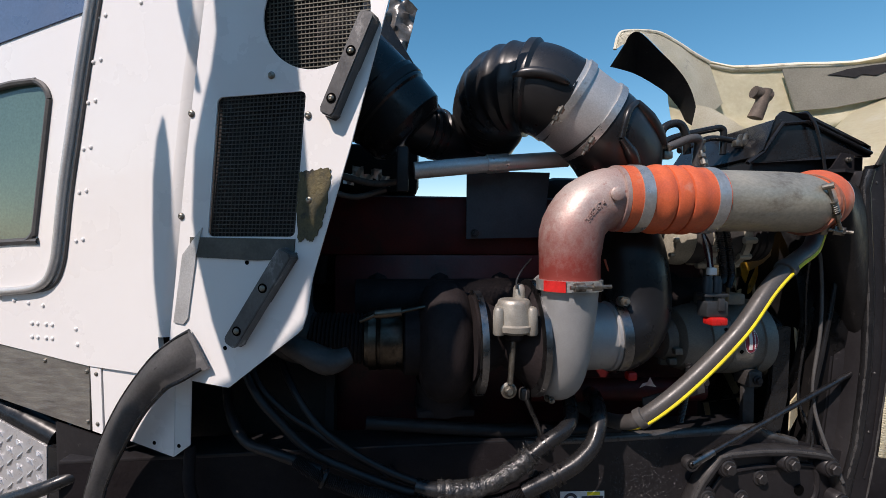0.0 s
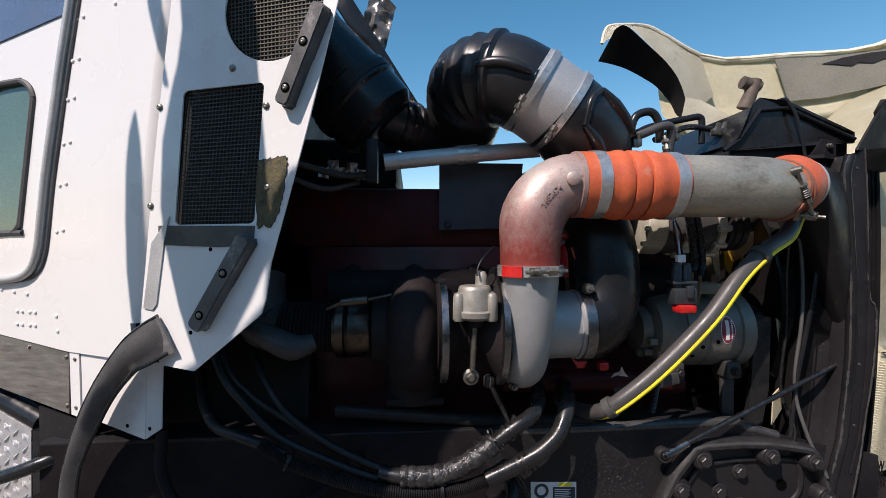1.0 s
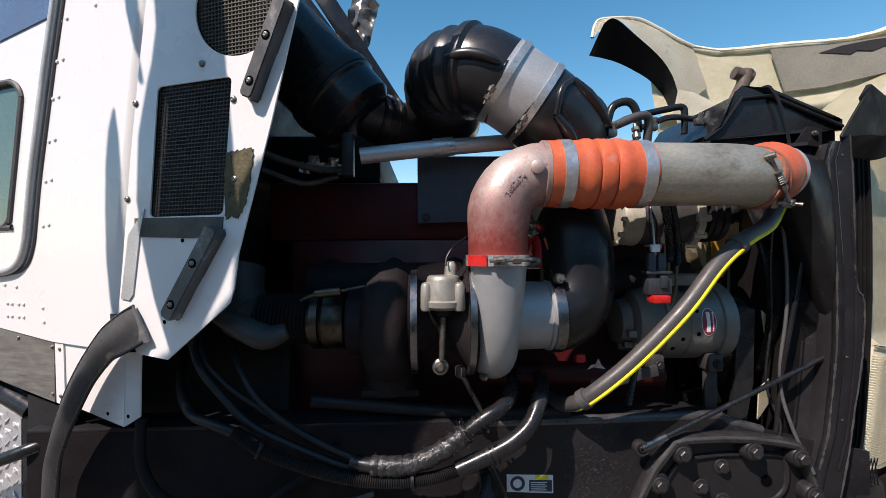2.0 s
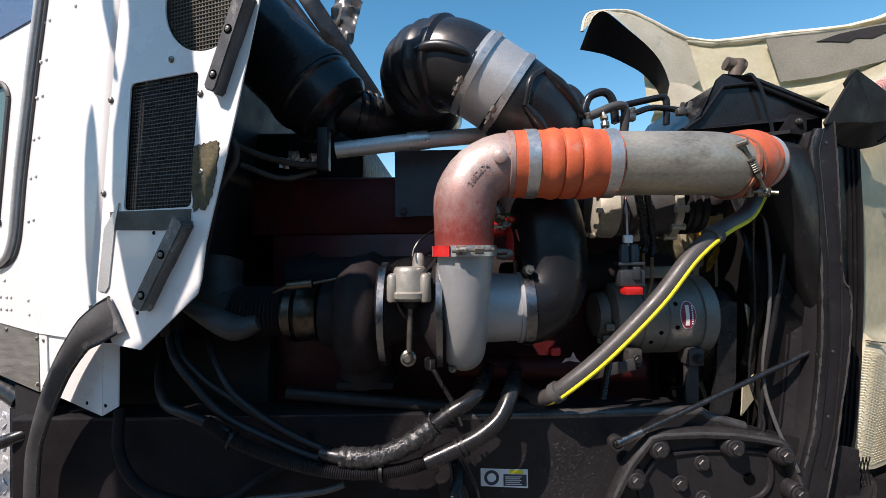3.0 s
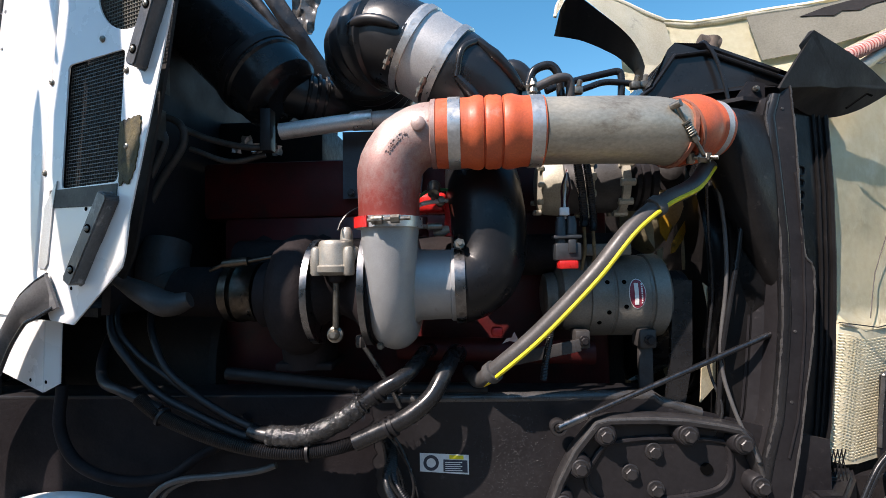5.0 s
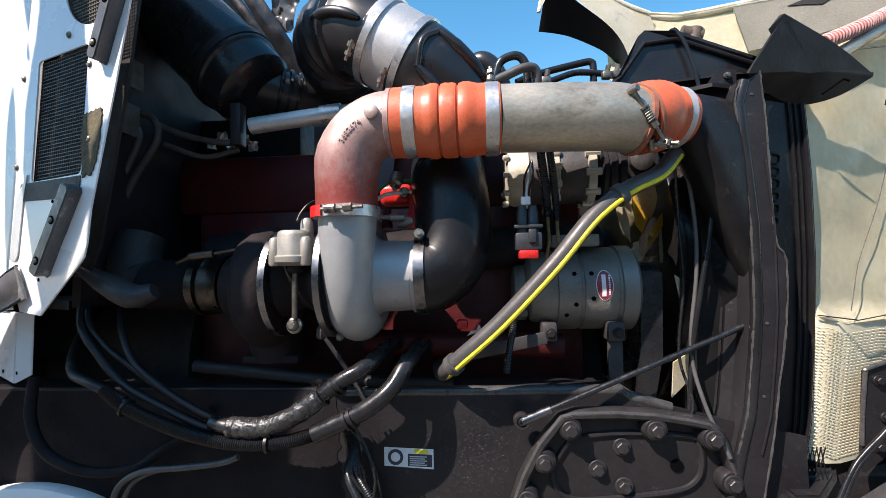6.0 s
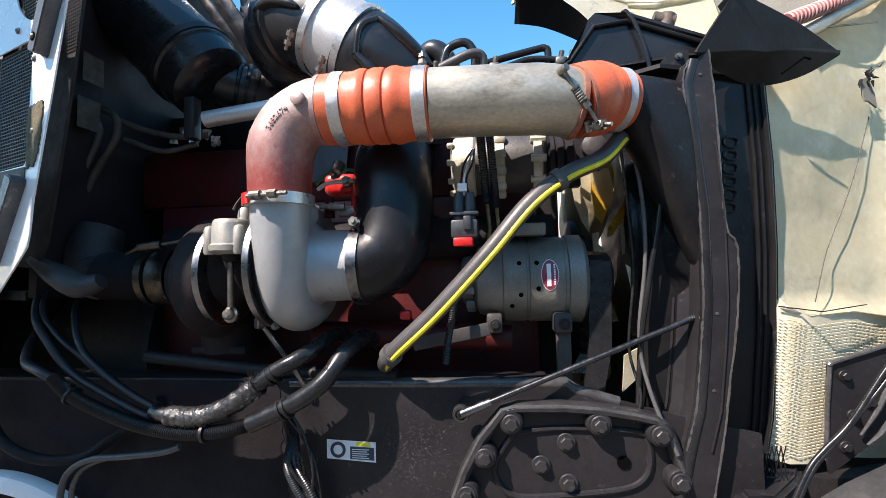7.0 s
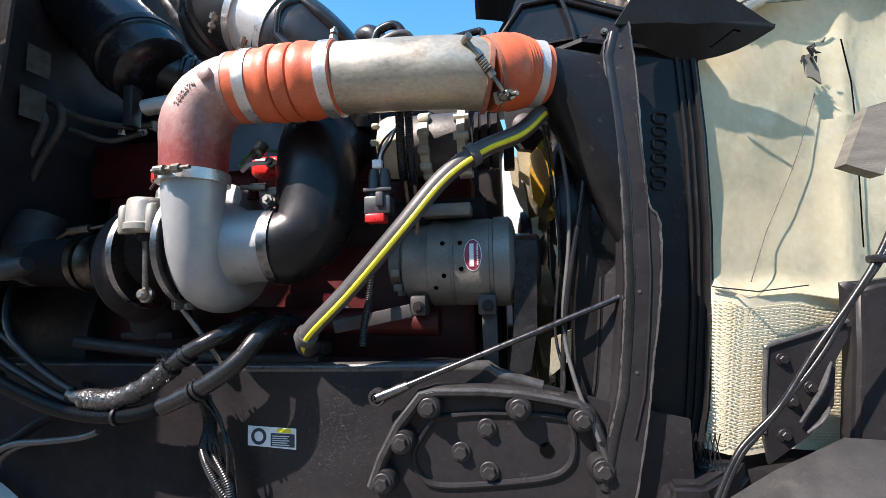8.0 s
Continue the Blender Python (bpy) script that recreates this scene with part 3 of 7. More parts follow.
# ---- frame rail and bracket ----
RY = 1.03
rail = thing("frame_rail", (0.4, 1.05, 0.8), "black painted steel truck frame rail with water drops", "frame rail")
b = slab(bmesh.new(), [(0.285, 0.70), (1.25, 0.70), (1.25, 0.895), (1.099, 0.928), (1.0, 0.953), (0.925, 0.974), (0.908, 0.990), (0.62, 0.986), (0.285, 0.984)], lambda x, z, d: V(x, RY + d, z), 0, 0.009)
part("web", b, BLACK, rail, smooth=False)
# left end of the rail, its shade painted as a darker web
b = slab(bmesh.new(), [(-0.62, 0.70), (-0.24, 0.70), (-0.24, 0.985), (-0.62, 0.986)], lambda x, z, d: V(x, RY + d + 0.001, z), 0, 0.009)
part("rear_web", b, OILSHADE, rail, "oily black rail web with shade put into its colour", smooth=False)
jag = random.Random(23)
ragged = [(0.305 + jag.uniform(-0.009, 0.009) + 0.10 * (0.98 - z), z) for z in [0.70 + 0.0118 * k for k in range(24)]]
b = slab(bmesh.new(), [(-0.24, 0.70)] + ragged + [(0.300, 0.982), (-0.24, 0.985)], lambda x, z, d: V(x, RY + d - 0.0015, z), 0, 0.0075)
part("shaded_web", b, OILSHADE, rail, "oily matt black rail web darkened to stand in for shade", smooth=False)
b = bmesh.new()
box(b, (0.145, RY + 0.045, 0.984), (1.53, 0.09, 0.009), None, 0.003)
part("top_flange", b, BLACK, rail)
# light grey tube: the highlight of the rail's top edge, put in as colour
part("top_edge", tube(bmesh.new(), [V(0.33, RY + 0.0095, 0.978), V(0.62, RY + 0.0095, 0.980), V(0.902, RY + 0.0095, 0.984), V(0.920, RY + 0.0095, 0.970), V(1.0, RY + 0.0095, 0.947)], 0.0115, 16), WORNSHEEN, rail, "paler tube painted as the sheen along the top edge")
b = bmesh.new()
box(b, (0.31, RY + 0.045, 0.70), (1.86, 0.09, 0.009), None, 0.003)
part("bottom_flange", b, BLACK, rail)

BK = [(0.680, 0.60), (0.682, 0.770), (0.702, 0.822), (0.735, 0.883), (0.779, 0.937), (0.804, 0.943), (0.888, 0.944), (0.955, 0.940), (1.026, 0.929), (1.062, 0.921), (1.078, 0.908), (1.093, 0.866), (1.106, 0.828), (1.11, 0.60)]
by = lambda x: 0.998 + (x - 0.78) * 0.03
bk = thing("spring_bracket", (0.88, 1.0, 0.7), "black cast iron spring bracket bolted to the frame rail", "bracket")
b = slab(bmesh.new(), BK, lambda x, z, d: V(x, by(x) + d, z), 0.022, 0.040)
part("plate", b, BLACK, bk, smooth=False)
b = bmesh.new()
tube(b, [V(x, by(x) + 0.016, z) for x, z in BK[1:-1]], 0.0125, 12, squash=((0, 1, 0), 1.7))
part("rim", b, GREYBOLT, bk)
# rim edge paled for its highlight as well as its wear
part("rim_edge", tube(bmesh.new(), [V(x - 0.004, by(x) - 0.001, z + 0.004) for x, z in BK[1:-1]], 0.0042, 8), WORNSHEEN, bk, "rim edge paled for wear and highlight")
PANEL = [(p.x, p.y) for p in spline([(0.80, 0.893, 0), (0.775, 0.862, 0), (0.757, 0.822, 0), (0.774, 0.783, 0), (0.812, 0.770, 0), (0.912, 0.777, 0), (1.004, 0.790, 0), (1.040, 0.811, 0), (1.051, 0.842, 0), (1.048, 0.877, 0), (1.030, 0.896, 0), (0.90, 0.902, 0), (0.80, 0.893, 0)], 4)[:-1]]
b = bmesh.new()
tube(b, [V(x, by(x) + 0.021, z) for x, z in PANEL + PANEL[:1]], 0.0062, 8)
part("panel_edge", b, BLACK, bk)


def hex_bolt(at, parent, out=(0, -1, 0), r=0.0125, material=None):
    bb = bmesh.new()
    lathe(bb, at, out, [(0.0, r * 1.42), (0.0035, r * 1.42), (0.0045, r * 1.30)], 24)
    o = Vector(out).normalized()
    lathe(bb, Vector(at) + o * 0.0045, out, [(0, r), (r * 0.62, r), (r * 0.75, r * 0.86)], 6)
    ob = part("bolt", bb, material or GREYBOLT, parent, smooth=False)
    return ob


for x, z in ((0.792, 0.917), (0.956, 0.916), (1.065, 0.898), (0.740, 0.853), (0.704, 0.782), (0.896, 0.875), (0.847, 0.832), (0.898, 0.798), (1.096, 0.814)):
    inner = 0.8 < x < 0.94 and z < 0.9
    if not inner:
        part("boss", lathe(bmesh.new(), V(x, by(x) + 0.02, z), (0, -1, 0), [(0, 0.026), (0.020, 0.024), (0.024, 0.021)], 20), BLACK, bk)
    hex_bolt(V(x, by(x) + (0.022 if inner else -0.003), z), bk)
part("bracket_hole", lathe(bmesh.new(), V(1.002, by(1.002) + 0.0215, 0.838), (0, -1, 0), [(0, 0.0125), (0.002, 0.0125)], 18), HOLE, bk)

RODSTEEL = mat("oiled_rod_steel", (0.10, 0.098, 0.10), (0.06, 0.058, 0.06), 0.3, 0.9, scale=30, bump=0.05, dirt=(0.03, 0.027, 0.027), dirt_amount=0.05)
rod = thing("stay_rod", (0.69, 1.0, 0.93), "thin oiled steel stay rod with ball-joint eye", "rod")
A, B = V(0.697, 0.988, 0.935), V(1.154, 1.037, 1.113)
part("rod", tube(bmesh.new(), [A.lerp(B, 0.06), A.lerp(B, 1.0)], 0.0058, 14), RODSTEEL, rod)
part("turnbuckle", tube(bmesh.new(), [A, A.lerp(B, 0.1), A.lerp(B, 0.101), A.lerp(B, 0.125)], [0.0095, 0.0085, 0.0078, 0.0078], 10), DULLSTEEL, rod, "bright threaded sleeve")
part("rod_eye", lathe(bmesh.new(), A + V(0, 0.012, 0), (0, -1, 0), [(0, 0.0165), (0.014, 0.0165), (0.017, 0.0150), (0.017, 0.0105), (0.013, 0.0095)], 24), GREYBOLT, rod, "worn ball-joint eye")
part("ball_stud", lathe(bmesh.new(), A + V(0, 0.010, 0), (0, -1, 0), [(0, 0.0085), (0.014, 0.0085), (0.017, 0.0066), (0.017, 0.0040), (0.013, 0.0030)], 16), RODSTEEL, rod)

# sticker on the rail
st = thing("warning_sticker", (0.46, 1.03, 0.84), "white and navy warning sticker with yellow heading on the rail", "sticker")
sp = lambda x, z, d: V(x, RY - d, z)
SX0, SX1, SZ0, SZ1 = 0.412, 0.516, 0.8245, 0.866
part("backing", slab(bmesh.new(), [(SX0, SZ0 + .003), (SX1, SZ0 - .003), (SX1, SZ1 - .004), (SX0, SZ1)], sp, 0.0, 0.001), LABELWHITE, st, smooth=False)
part("text_panel", slab(bmesh.new(), [(0.462, SZ0 + .003), (SX1 - .003, SZ0 + .001), (SX1 - .003, SZ1 - .015), (0.462, SZ1 - .013)], sp, 0.001, 0.0016), LABELNAVY, st, smooth=False)
part("yellow_heading", slab(bmesh.new(), [(0.475, SZ1 - .012), (0.505, SZ1 - .013), (0.505, SZ1 - .005), (0.475, SZ1 - .004)], sp, 0.001, 0.0017), YELLOW, st, smooth=False)
part("ring", slab(bmesh.new(), arc(0.436, 0.8455, 0.0165, 0, 345, 23), sp, 0.001, 0.0016, [arc(0.436, 0.8455, 0.010, 0, 345, 23)]), LABELNAVY, st, smooth=False)
for k in range(5):
    z = SZ1 - 0.0185 - k * 0.0042
    part("text_line", slab(bmesh.new(), [(0.466, z - .0012), (0.502 - 0.004 * (k % 2), z - .0016), (0.502 - 0.004 * (k % 2), z), (0.466, z + .0002)], sp, 0.0016, 0.002), LABELWHITE, st, smooth=False)

# ---- engine block ----
eng = thing("engine_block", (0.4, 1.5, 0.8), "diesel engine block whose dark red holds the bay's shadow", "engine")
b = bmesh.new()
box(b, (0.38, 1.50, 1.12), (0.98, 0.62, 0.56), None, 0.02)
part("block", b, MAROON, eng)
b = bmesh.new()
box(b, (0.69, 1.50, 1.24), (0.48, 0.50, 0.73), None, 0.03)
part("front_cover", b, SOOT, eng, "dark timing cover")
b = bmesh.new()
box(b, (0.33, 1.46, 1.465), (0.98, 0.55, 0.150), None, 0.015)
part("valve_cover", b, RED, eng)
b = bmesh.new()
box(b, (0.42, 1.42, 0.84), (1.0, 0.5, 0.12), None, 0.02)
part("oil_pan", b, SOOT, eng)
b = bmesh.new()
tube(b, [(-0.05, 1.17, 1.285), (0.9, 1.17, 1.285)], 0.05, 14)
for k in range(6):
    tube(b, spline([(0.0 + k * 0.155, 1.18, 1.285), (0.0 + k * 0.155, 1.22, 1.33), (0.0 + k * 0.155, 1.25, 1.36)], 3), 0.035, 10)
part("exhaust_manifold", b, TURBINE, eng, "heat-browned cast exhaust manifold")

# ---- charge air pipe ----
cp = thing("charge_air_pipe", (0.376, 0.905, 1.35), "charge air pipe with rusty red elbow and orange silicone sleeves", "air pipe")
ARC = [(0.376, 0.905, 1.350), (0.376, 0.905, 1.400), (0.377, 0.905, 1.42)] + [(0.463 - 0.086 * math.cos(radians(a)), 0.905, 1.425 + 0.087 * math.sin(radians(a))) for a in range(10, 91, 10)] + [(0.470, 0.905, 1.512)]
b = bmesh.new()
tube(b, ARC, [0.057, 0.058, 0.060, 0.061, 0.061, 0.060, 0.060, 0.060, 0.059, 0.0595, 0.060, 0.060, 0.060], 32)
lathe(b, (0.458, 0.905, 1.512), (1, 0, 0), [(0, 0.0605), (0.002, 0.064), (0.010, 0.064), (0.012, 0.061)], 32)
lathe(b, (0.44, 0.8455, 1.515), (-0.1, -1, 0), [(-0.01, 0.013), (0.006, 0.013), (0.008, 0.010)], 16)
elbow = part("elbow", b, CASTRED, cp, "cast elbow dusted with red overspray")
prof = [(0, .0605), (.002, .064), (.018, .0645), (.047, .0645), (.058, .0645), (.064, .0655), (.072, .068), (.080, .0685), (.087, .066), (.0885, .0625), (.090, .0625), (.0915, .066), (.098, .0680), (.106, .0675), (.112, .068), (.119, .066), (.1205, .0625), (.122, .0625), (.1235, .066), (.131, .0685), (.141, .0685), (.150, .066), (.158, .0645), (.196, .0645), (.198, .0615)]
part("bellows_sleeve", lathe(bmesh.new(), (0.468, 0.905, 1.512), (1, -0.004, -0.004), prof, 40), ORANGE, cp, "orange ribbed silicone sleeve")


def band(parent, at, axis, r, width, material, name="clamp_band", proud=0.0015):
    return part(name, lathe(bmesh.new(), Vector(at) - Vector(axis).normalized() * width / 2, axis, [(0, r), (0, r + proud), (width, r + proud), (width, r)], 40), material, parent)


def tbolt(parent, at, along_dir, length=0.05, r=0.0045):
    """Clamp bolt with barrel, spring sleeve and nut."""
    d = Vector(along_dir).normalized()
    bb = bmesh.new()
    lathe(bb, at, d, [(0, r * 0.8), (length, r * 0.8)], 10)
    lathe(bb, Vector(at) + d * length * 0.1, d, [(0, r * 1.8), (length * 0.25, r * 1.8)], 12)
    lathe(bb, Vector(at) + d * length * 0.55, d, [(0, r * 1.7), (length * 0.2, r * 1.7)], 6)
    return part("clamp_bolt", bb, ZINC, parent, smooth=False)


band(cp, (0.502, 0.905, 1.512), (1, 0, 0), 0.0648, 0.022, STEEL)
band(cp, (0.650, 0.905, 1.511), (1, 0, 0), 0.0648, 0.023, STEEL)
tbolt(cp, (0.650, 0.90, 1.578), (0, 0.3, 1), 0.035)
PP = spline([(0.662, 0.905, 1.511), (0.74, 0.912, 1.512), (0.82, 0.922, 1.513), (0.875, 0.932, 1.513), (0.922, 0.944, 1.508)], 5)
b = tube(bmesh.new(), PP, [0.0615, 0.0615, 0.062, 0.062, 0.0605], 40)
part("steel_pipe", b, PIPE, cp, "grey stained metal pipe")
lathe_edge = lathe(bmesh.new(), (0.915, 0.942, 1.509), (1, 0.25, -0.1), [(0, 0.0605), (0, 0.0655), (0.008, 0.0655), (0.009, 0.0615)], 40)
part("pipe_bead", lathe_edge, RUST, cp, "rusty pipe bead")
EL = spline([(0.918, 0.943, 1.509), (0.944, 0.954, 1.517), (0.970, 0.972, 1.523), (0.997, 0.989, 1.526), (1.026, 1.000, 1.526)], 8)
rr = [float(np.interp(i, [0, 5, 9, 16, 24, 32], [0.0625, 0.0660, 0.0670, 0.0640, 0.0570, 0.0535])) + 0.0020 * (i % 2) * (11 < i < 23) for i in range(len(EL))]
part("elbow_sleeve", tube(bmesh.new(), EL, rr, 40), ORANGE, cp, "orange silicone elbow sleeve")
ed = (EL[-1] - EL[-4]).normalized()
band(cp, EL[-1] - ed * 0.022, ed, 0.0580, 0.020, SATIN)
band(cp, EL[2], EL[3] - EL[1], 0.0645, 0.006, RUST, "rusty_band")


def spring_bolt(parent, at, to, r=0.0034):
    """Long clamp bolt: barrel, rod, coil spring, washer and nut."""
    a, c = Vector(at), Vector(to)
    d = (c - a).normalized()
    n = (c - a).length
    u = d.orthogonal().normalized()
    w = d.cross(u)
    bb = tube(bmesh.new(), [a, c], r, 10)
    tube(bb, [a - w * r * 2.6, a + w * r * 2.6], r * 1.9, 12)
    coil = [a + d * (n * 0.36 + n * 0.26 * k / 40) + (u * math.cos(k * 0.9) + w * math.sin(k * 0.9)) * r * 1.9 for k in range(41)]
    tube(bb, coil, r * 0.62, 6)
    lathe(bb, a + d * n * 0.33, d, [(0, r * 2.6), (n * 0.03, r * 2.6)], 14)
    lathe(bb, a + d * n * 0.63, d, [(0, r * 2.2), (n * 0.10, r * 2.2)], 6)
    return part("clamp_bolt", bb, ZINC, parent, "dull brassy clamp bolt with spring", smooth=False)


spring_bolt(cp, (0.893, 0.870, 1.540), (0.949, 0.893, 1.456))
spring_bolt(cp, (0.938, 0.918, 1.457), (0.972, 0.888, 1.449), 0.0040)

# v-band at the elbow's foot
band(cp, (0.376, 0.905, 1.346), (0, 0, 1), 0.0585, 0.020, STEEL, proud=0.004)
part("painted_clamp_half", slab(bmesh.new(), arc(0, 0, 0.0635, 205, 243, 8) + arc(0, 0, 0.067, 243, 205, 8), lambda x, y, d: V(0.376 + x, 0.905 + y, 1.336 + d), 0, 0.020), REDBRIGHT, cp, "red painted clamp half", smooth=False)
tbolt(cp, (0.350, 0.836, 1.346), (1, -0.05, 0.03), 0.075, 0.0045)

# ---- turbocharger ----
tb = thing("turbocharger", (0.3, 1.0, 1.1), "large turbocharger with grey cast compressor housing", "turbocharger")
VO = spline([(0.377, 0.905, 1.338), (0.376, 0.905, 1.30), (0.375, 0.908, 1.25), (0.374, 0.917, 1.20), (0.374, 0.945, 1.155), (0.376, 1.00, 1.138), (0.378, 1.06, 1.155), (0.38, 1.095, 1.21), (0.38, 1.095, 1.27), (0.38, 1.05, 1.32), (0.38, 1.0, 1.33)], 6)
b = tube(bmesh.new(), VO, [0.0545, 0.0525, 0.048, 0.0455, 0.0445, 0.044, 0.043, 0.042, 0.04, 0.035, 0.03], 28)
part("compressor_housing", b, CAST, tb)
b = lathe(bmesh.new(), (0.34, 0.99, 1.226), (1, 0, 0), [(0, 0.10), (0.04, 0.10), (0.07, 0.085), (0.085, 0.0725), (0.148, 0.0705), (0.150, 0.0745), (0.158, 0.0745)], 40)
part("inlet_neck", b, CAST, tb)
band(tb, (0.326, 0.99, 1.226), (1, 0, 0), 0.118, 0.012, DULLSTEEL, "v_band", 0.004)
b = lathe(bmesh.new(), (0.20, 1.0, 1.225), (1, 0, 0), [(0, 0.09), (0.03, 0.075), (0.06, 0.06), (0.09, 0.075), (0.125, 0.115), (0.145, 0.115)], 32)
part("bearing_housing", b, TURBINE, tb)
band(tb, (0.212, 1.0, 1.215), (1, 0, 0), 0.105, 0.013, DULLSTEEL, "v_band", 0.004)
b = lathe(bmesh.new(), (0.058, 1.07, 1.205), (1, 0, 0), [(0, 0.066), (0.006, 0.074), (0.036, 0.076), (0.042, 0.100), (0.055, 0.122), (0.080, 0.135), (0.115, 0.134), (0.132, 0.122), (0.144, 0.105), (0.152, 0.105)], 48)
tube(b, [(0.150, 1.085, 1.12), (0.155, 1.10, 1.05)], [0.06, 0.062], 16)
box(b, (0.155, 1.10, 1.045), (0.13, 0.11, 0.018), None, 0.006)
part("turbine_housing", b, TURBINE, tb)
# actuator
AC = V(0.270, 0.915, 0)
b = lathe(bmesh.new(), AC + V(0, 0, 1.256), (0, 0, 1), [(-0.006, 0.024), (-0.004, 0.030), (0.001, 0.0375), (0.011, 0.0385), (0.014, 0.0345), (0.018, 0.0340), (0.052, 0.0325), (0.058, 0.0305), (0.0605, 0.0275), (0.061, 0.012)], 32)
act = part("actuator", b, WARMCAST, tb, "cast wastegate actuator")
b = lathe(bmesh.new(), AC + V(0.016, 0.020, 1.296), (0, 0, 1), [(0, 0.0135), (0.030, 0.0125), (0.040, 0.0115), (0.046, 0.008), (0.048, 0.003)], 18)
part("vent_spout", b, WARMCAST, act)
for sx, sy in ((-0.033, -0.014), (0.030, -0.020), (-0.020, 0.031), (0.032, 0.020)):
    b = lathe(bmesh.new(), AC + V(sx, sy, 1.250), (0, 0, 1), [(0, 0.009), (0.004, 0.0115), (0.046, 0.0108), (0.052, 0.0085), (0.055, 0.003)], 16)
    part("screw_lug", b, WARMCAST, act)
part("rod_guide", lathe(bmesh.new(), AC + V(0.002, 0, 1.236), (0, 0, 1), [(0, 0.011), (0.004, 0.016), (0.021, 0.018)], 18), TURBINE, act)
part("vent_wire", tube(bmesh.new(), spline([AC + V(0.005, 0, 1.336), AC + V(0.008, 0.01, 1.352), AC + V(0.022, 0.02, 1.372), AC + V(0.05, 0.05, 1.392)], 5), 0.0022, 6), RUBBER, act)
part("actuator_rod", tube(bmesh.new(), [(0.271, 0.913, 1.26), (0.266, 0.922, 1.15)], 0.006, 10), ZINC, act)
part("rod_washer", lathe(bmesh.new(), (0.264, 0.930, 1.135), (-0.1, -1, 0.1), [(0, 0.016), (0.006, 0.016), (0.008, 0.011), (0.016, 0.010), (0.02, 0.006)], 18), ZINC, act)
# intake rubber elbow to the compressor
INLETRUBBER = mat("satin_moulded_rubber", (0.0075, 0.0075, 0.0085), (0.012, 0.012, 0.013), 0.33, scale=9, fine=220, bump=0.08, dirt=(0.04, 0.038, 0.036), dirt_amount=-0.03, spec=0.27)
it = thing("inlet_hose", (0.5, 1.0, 1.2), "black moulded rubber elbow hose on the compressor inlet", "hose")
IH = spline([(0.497, 0.99, 1.226), (0.523, 0.992, 1.228), (0.550, 1.0, 1.248), (0.566, 1.01, 1.29), (0.567, 1.02, 1.35), (0.561, 1.035, 1.41), (0.556, 1.065, 1.452), (0.553, 1.12, 1.475), (0.553, 1.20, 1.48)], 7)
part("hose_body", tube(bmesh.new(), IH, [0.0775, 0.077, 0.077, 0.0785, 0.080, 0.081, 0.081, 0.080, 0.078], 36), INLETRUBBER, it)
for k, (zz, ww) in enumerate(((1.455, 0.010), (1.44, 0.013), (1.425, 0.011), (1.41, 0.013), (1.395, 0.009))):
    part("moulded_mark", box(bmesh.new(), (0.552 + 0.012 * (k % 2), 0.9655 - 0.0035 * k, zz - 0.035), (ww, 0.004, 0.006), None, 0.001), BOOT, it)
for zz in (1.372, 1.352):
    part("moulded_mark", lathe(bmesh.new(), (0.560, 0.9415, zz - 0.035), (0, -1, 0), [(0, 0.008), (0.0015, 0.008), (0.002, 0.006)], 16), BOOT, it)
band(it, (0.507, 0.99, 1.226), (1, 0, 0.02), 0.078, 0.020, DULLSTEEL)
tbolt(it, (0.505, 0.952, 1.305), (0.1, -1, 0.1), 0.03, 0.006)
# exhaust outlet
GREYIRON = mat("grey_scaled_iron", (0.060, 0.056, 0.055), (0.035, 0.032, 0.030), 0.6, 0.3, scale=16, bump=0.3, dirt=(0.03, 0.025, 0.022), dirt_amount=0.05)
ex = thing("exhaust_pipe", (0, 1.03, 1.2), "sooty exhaust outlet pipe with flexible bellows", "exhaust pipe")
part("outlet_sleeve", lathe(bmesh.new(), (-0.022, 1.065, 1.21), (1, 0, 0), [(0, 0.058), (0.03, 0.064), (0.034, 0.067), (0.040, 0.064), (0.075, 0.066), (0.08, 0.07)], 28), BROWNCHROME, ex, "heat-tinted bright outlet sleeve")
prof = []
for k in range(14):
    prof += [(k * 0.0085, 0.050), (k * 0.0085 + 0.004, 0.057)]
part("bellows", lathe(bmesh.new(), (-0.138, 1.065, 1.215), (1, 0, -0.02), prof, 28), TURBINE, ex, "ribbed steel bellows")
band(ex, (-0.006, 1.065, 1.212), (1, 0, 0), 0.066, 0.016, BROWNCHROME)
b = tube(bmesh.new(), spline([(-0.135, 1.065, 1.215), (-0.17, 1.07, 1.225), (-0.19, 1.08, 1.27), (-0.19, 1.10, 1.33)], 6), [0.055, 0.06, 0.055, 0.05], 20)
part("down_pipe", b, GREYIRON, ex)

# ---- air intake ----
ai = thing("intake_boot", (0.45, 1.05, 1.6), "large black rubber air intake elbow with steel joint pipe", "air duct")
BT = spline([(0.315, 1.34, 1.73), (0.297, 1.20, 1.755), (0.304, 1.10, 1.772), (0.362, 1.045, 1.766), (0.425, 1.035, 1.737)], 16)
rb = []
for i in range(len(BT)):
    base = np.interp(i, [0, 16, 32, 48, 64], [0.090, 0.095, 0.098, 0.0975, 0.0965])
    rb.append(base + (0.0060 * (0.5 + 0.5 * math.cos(i * 2 * math.pi / 4)) if 5 < i < 43 else 0) + (0.0085 if 45 <= i <= 47 else 0))
part("upper_boot", tube(bmesh.new(), BT, rb, 44), BOOT, ai)


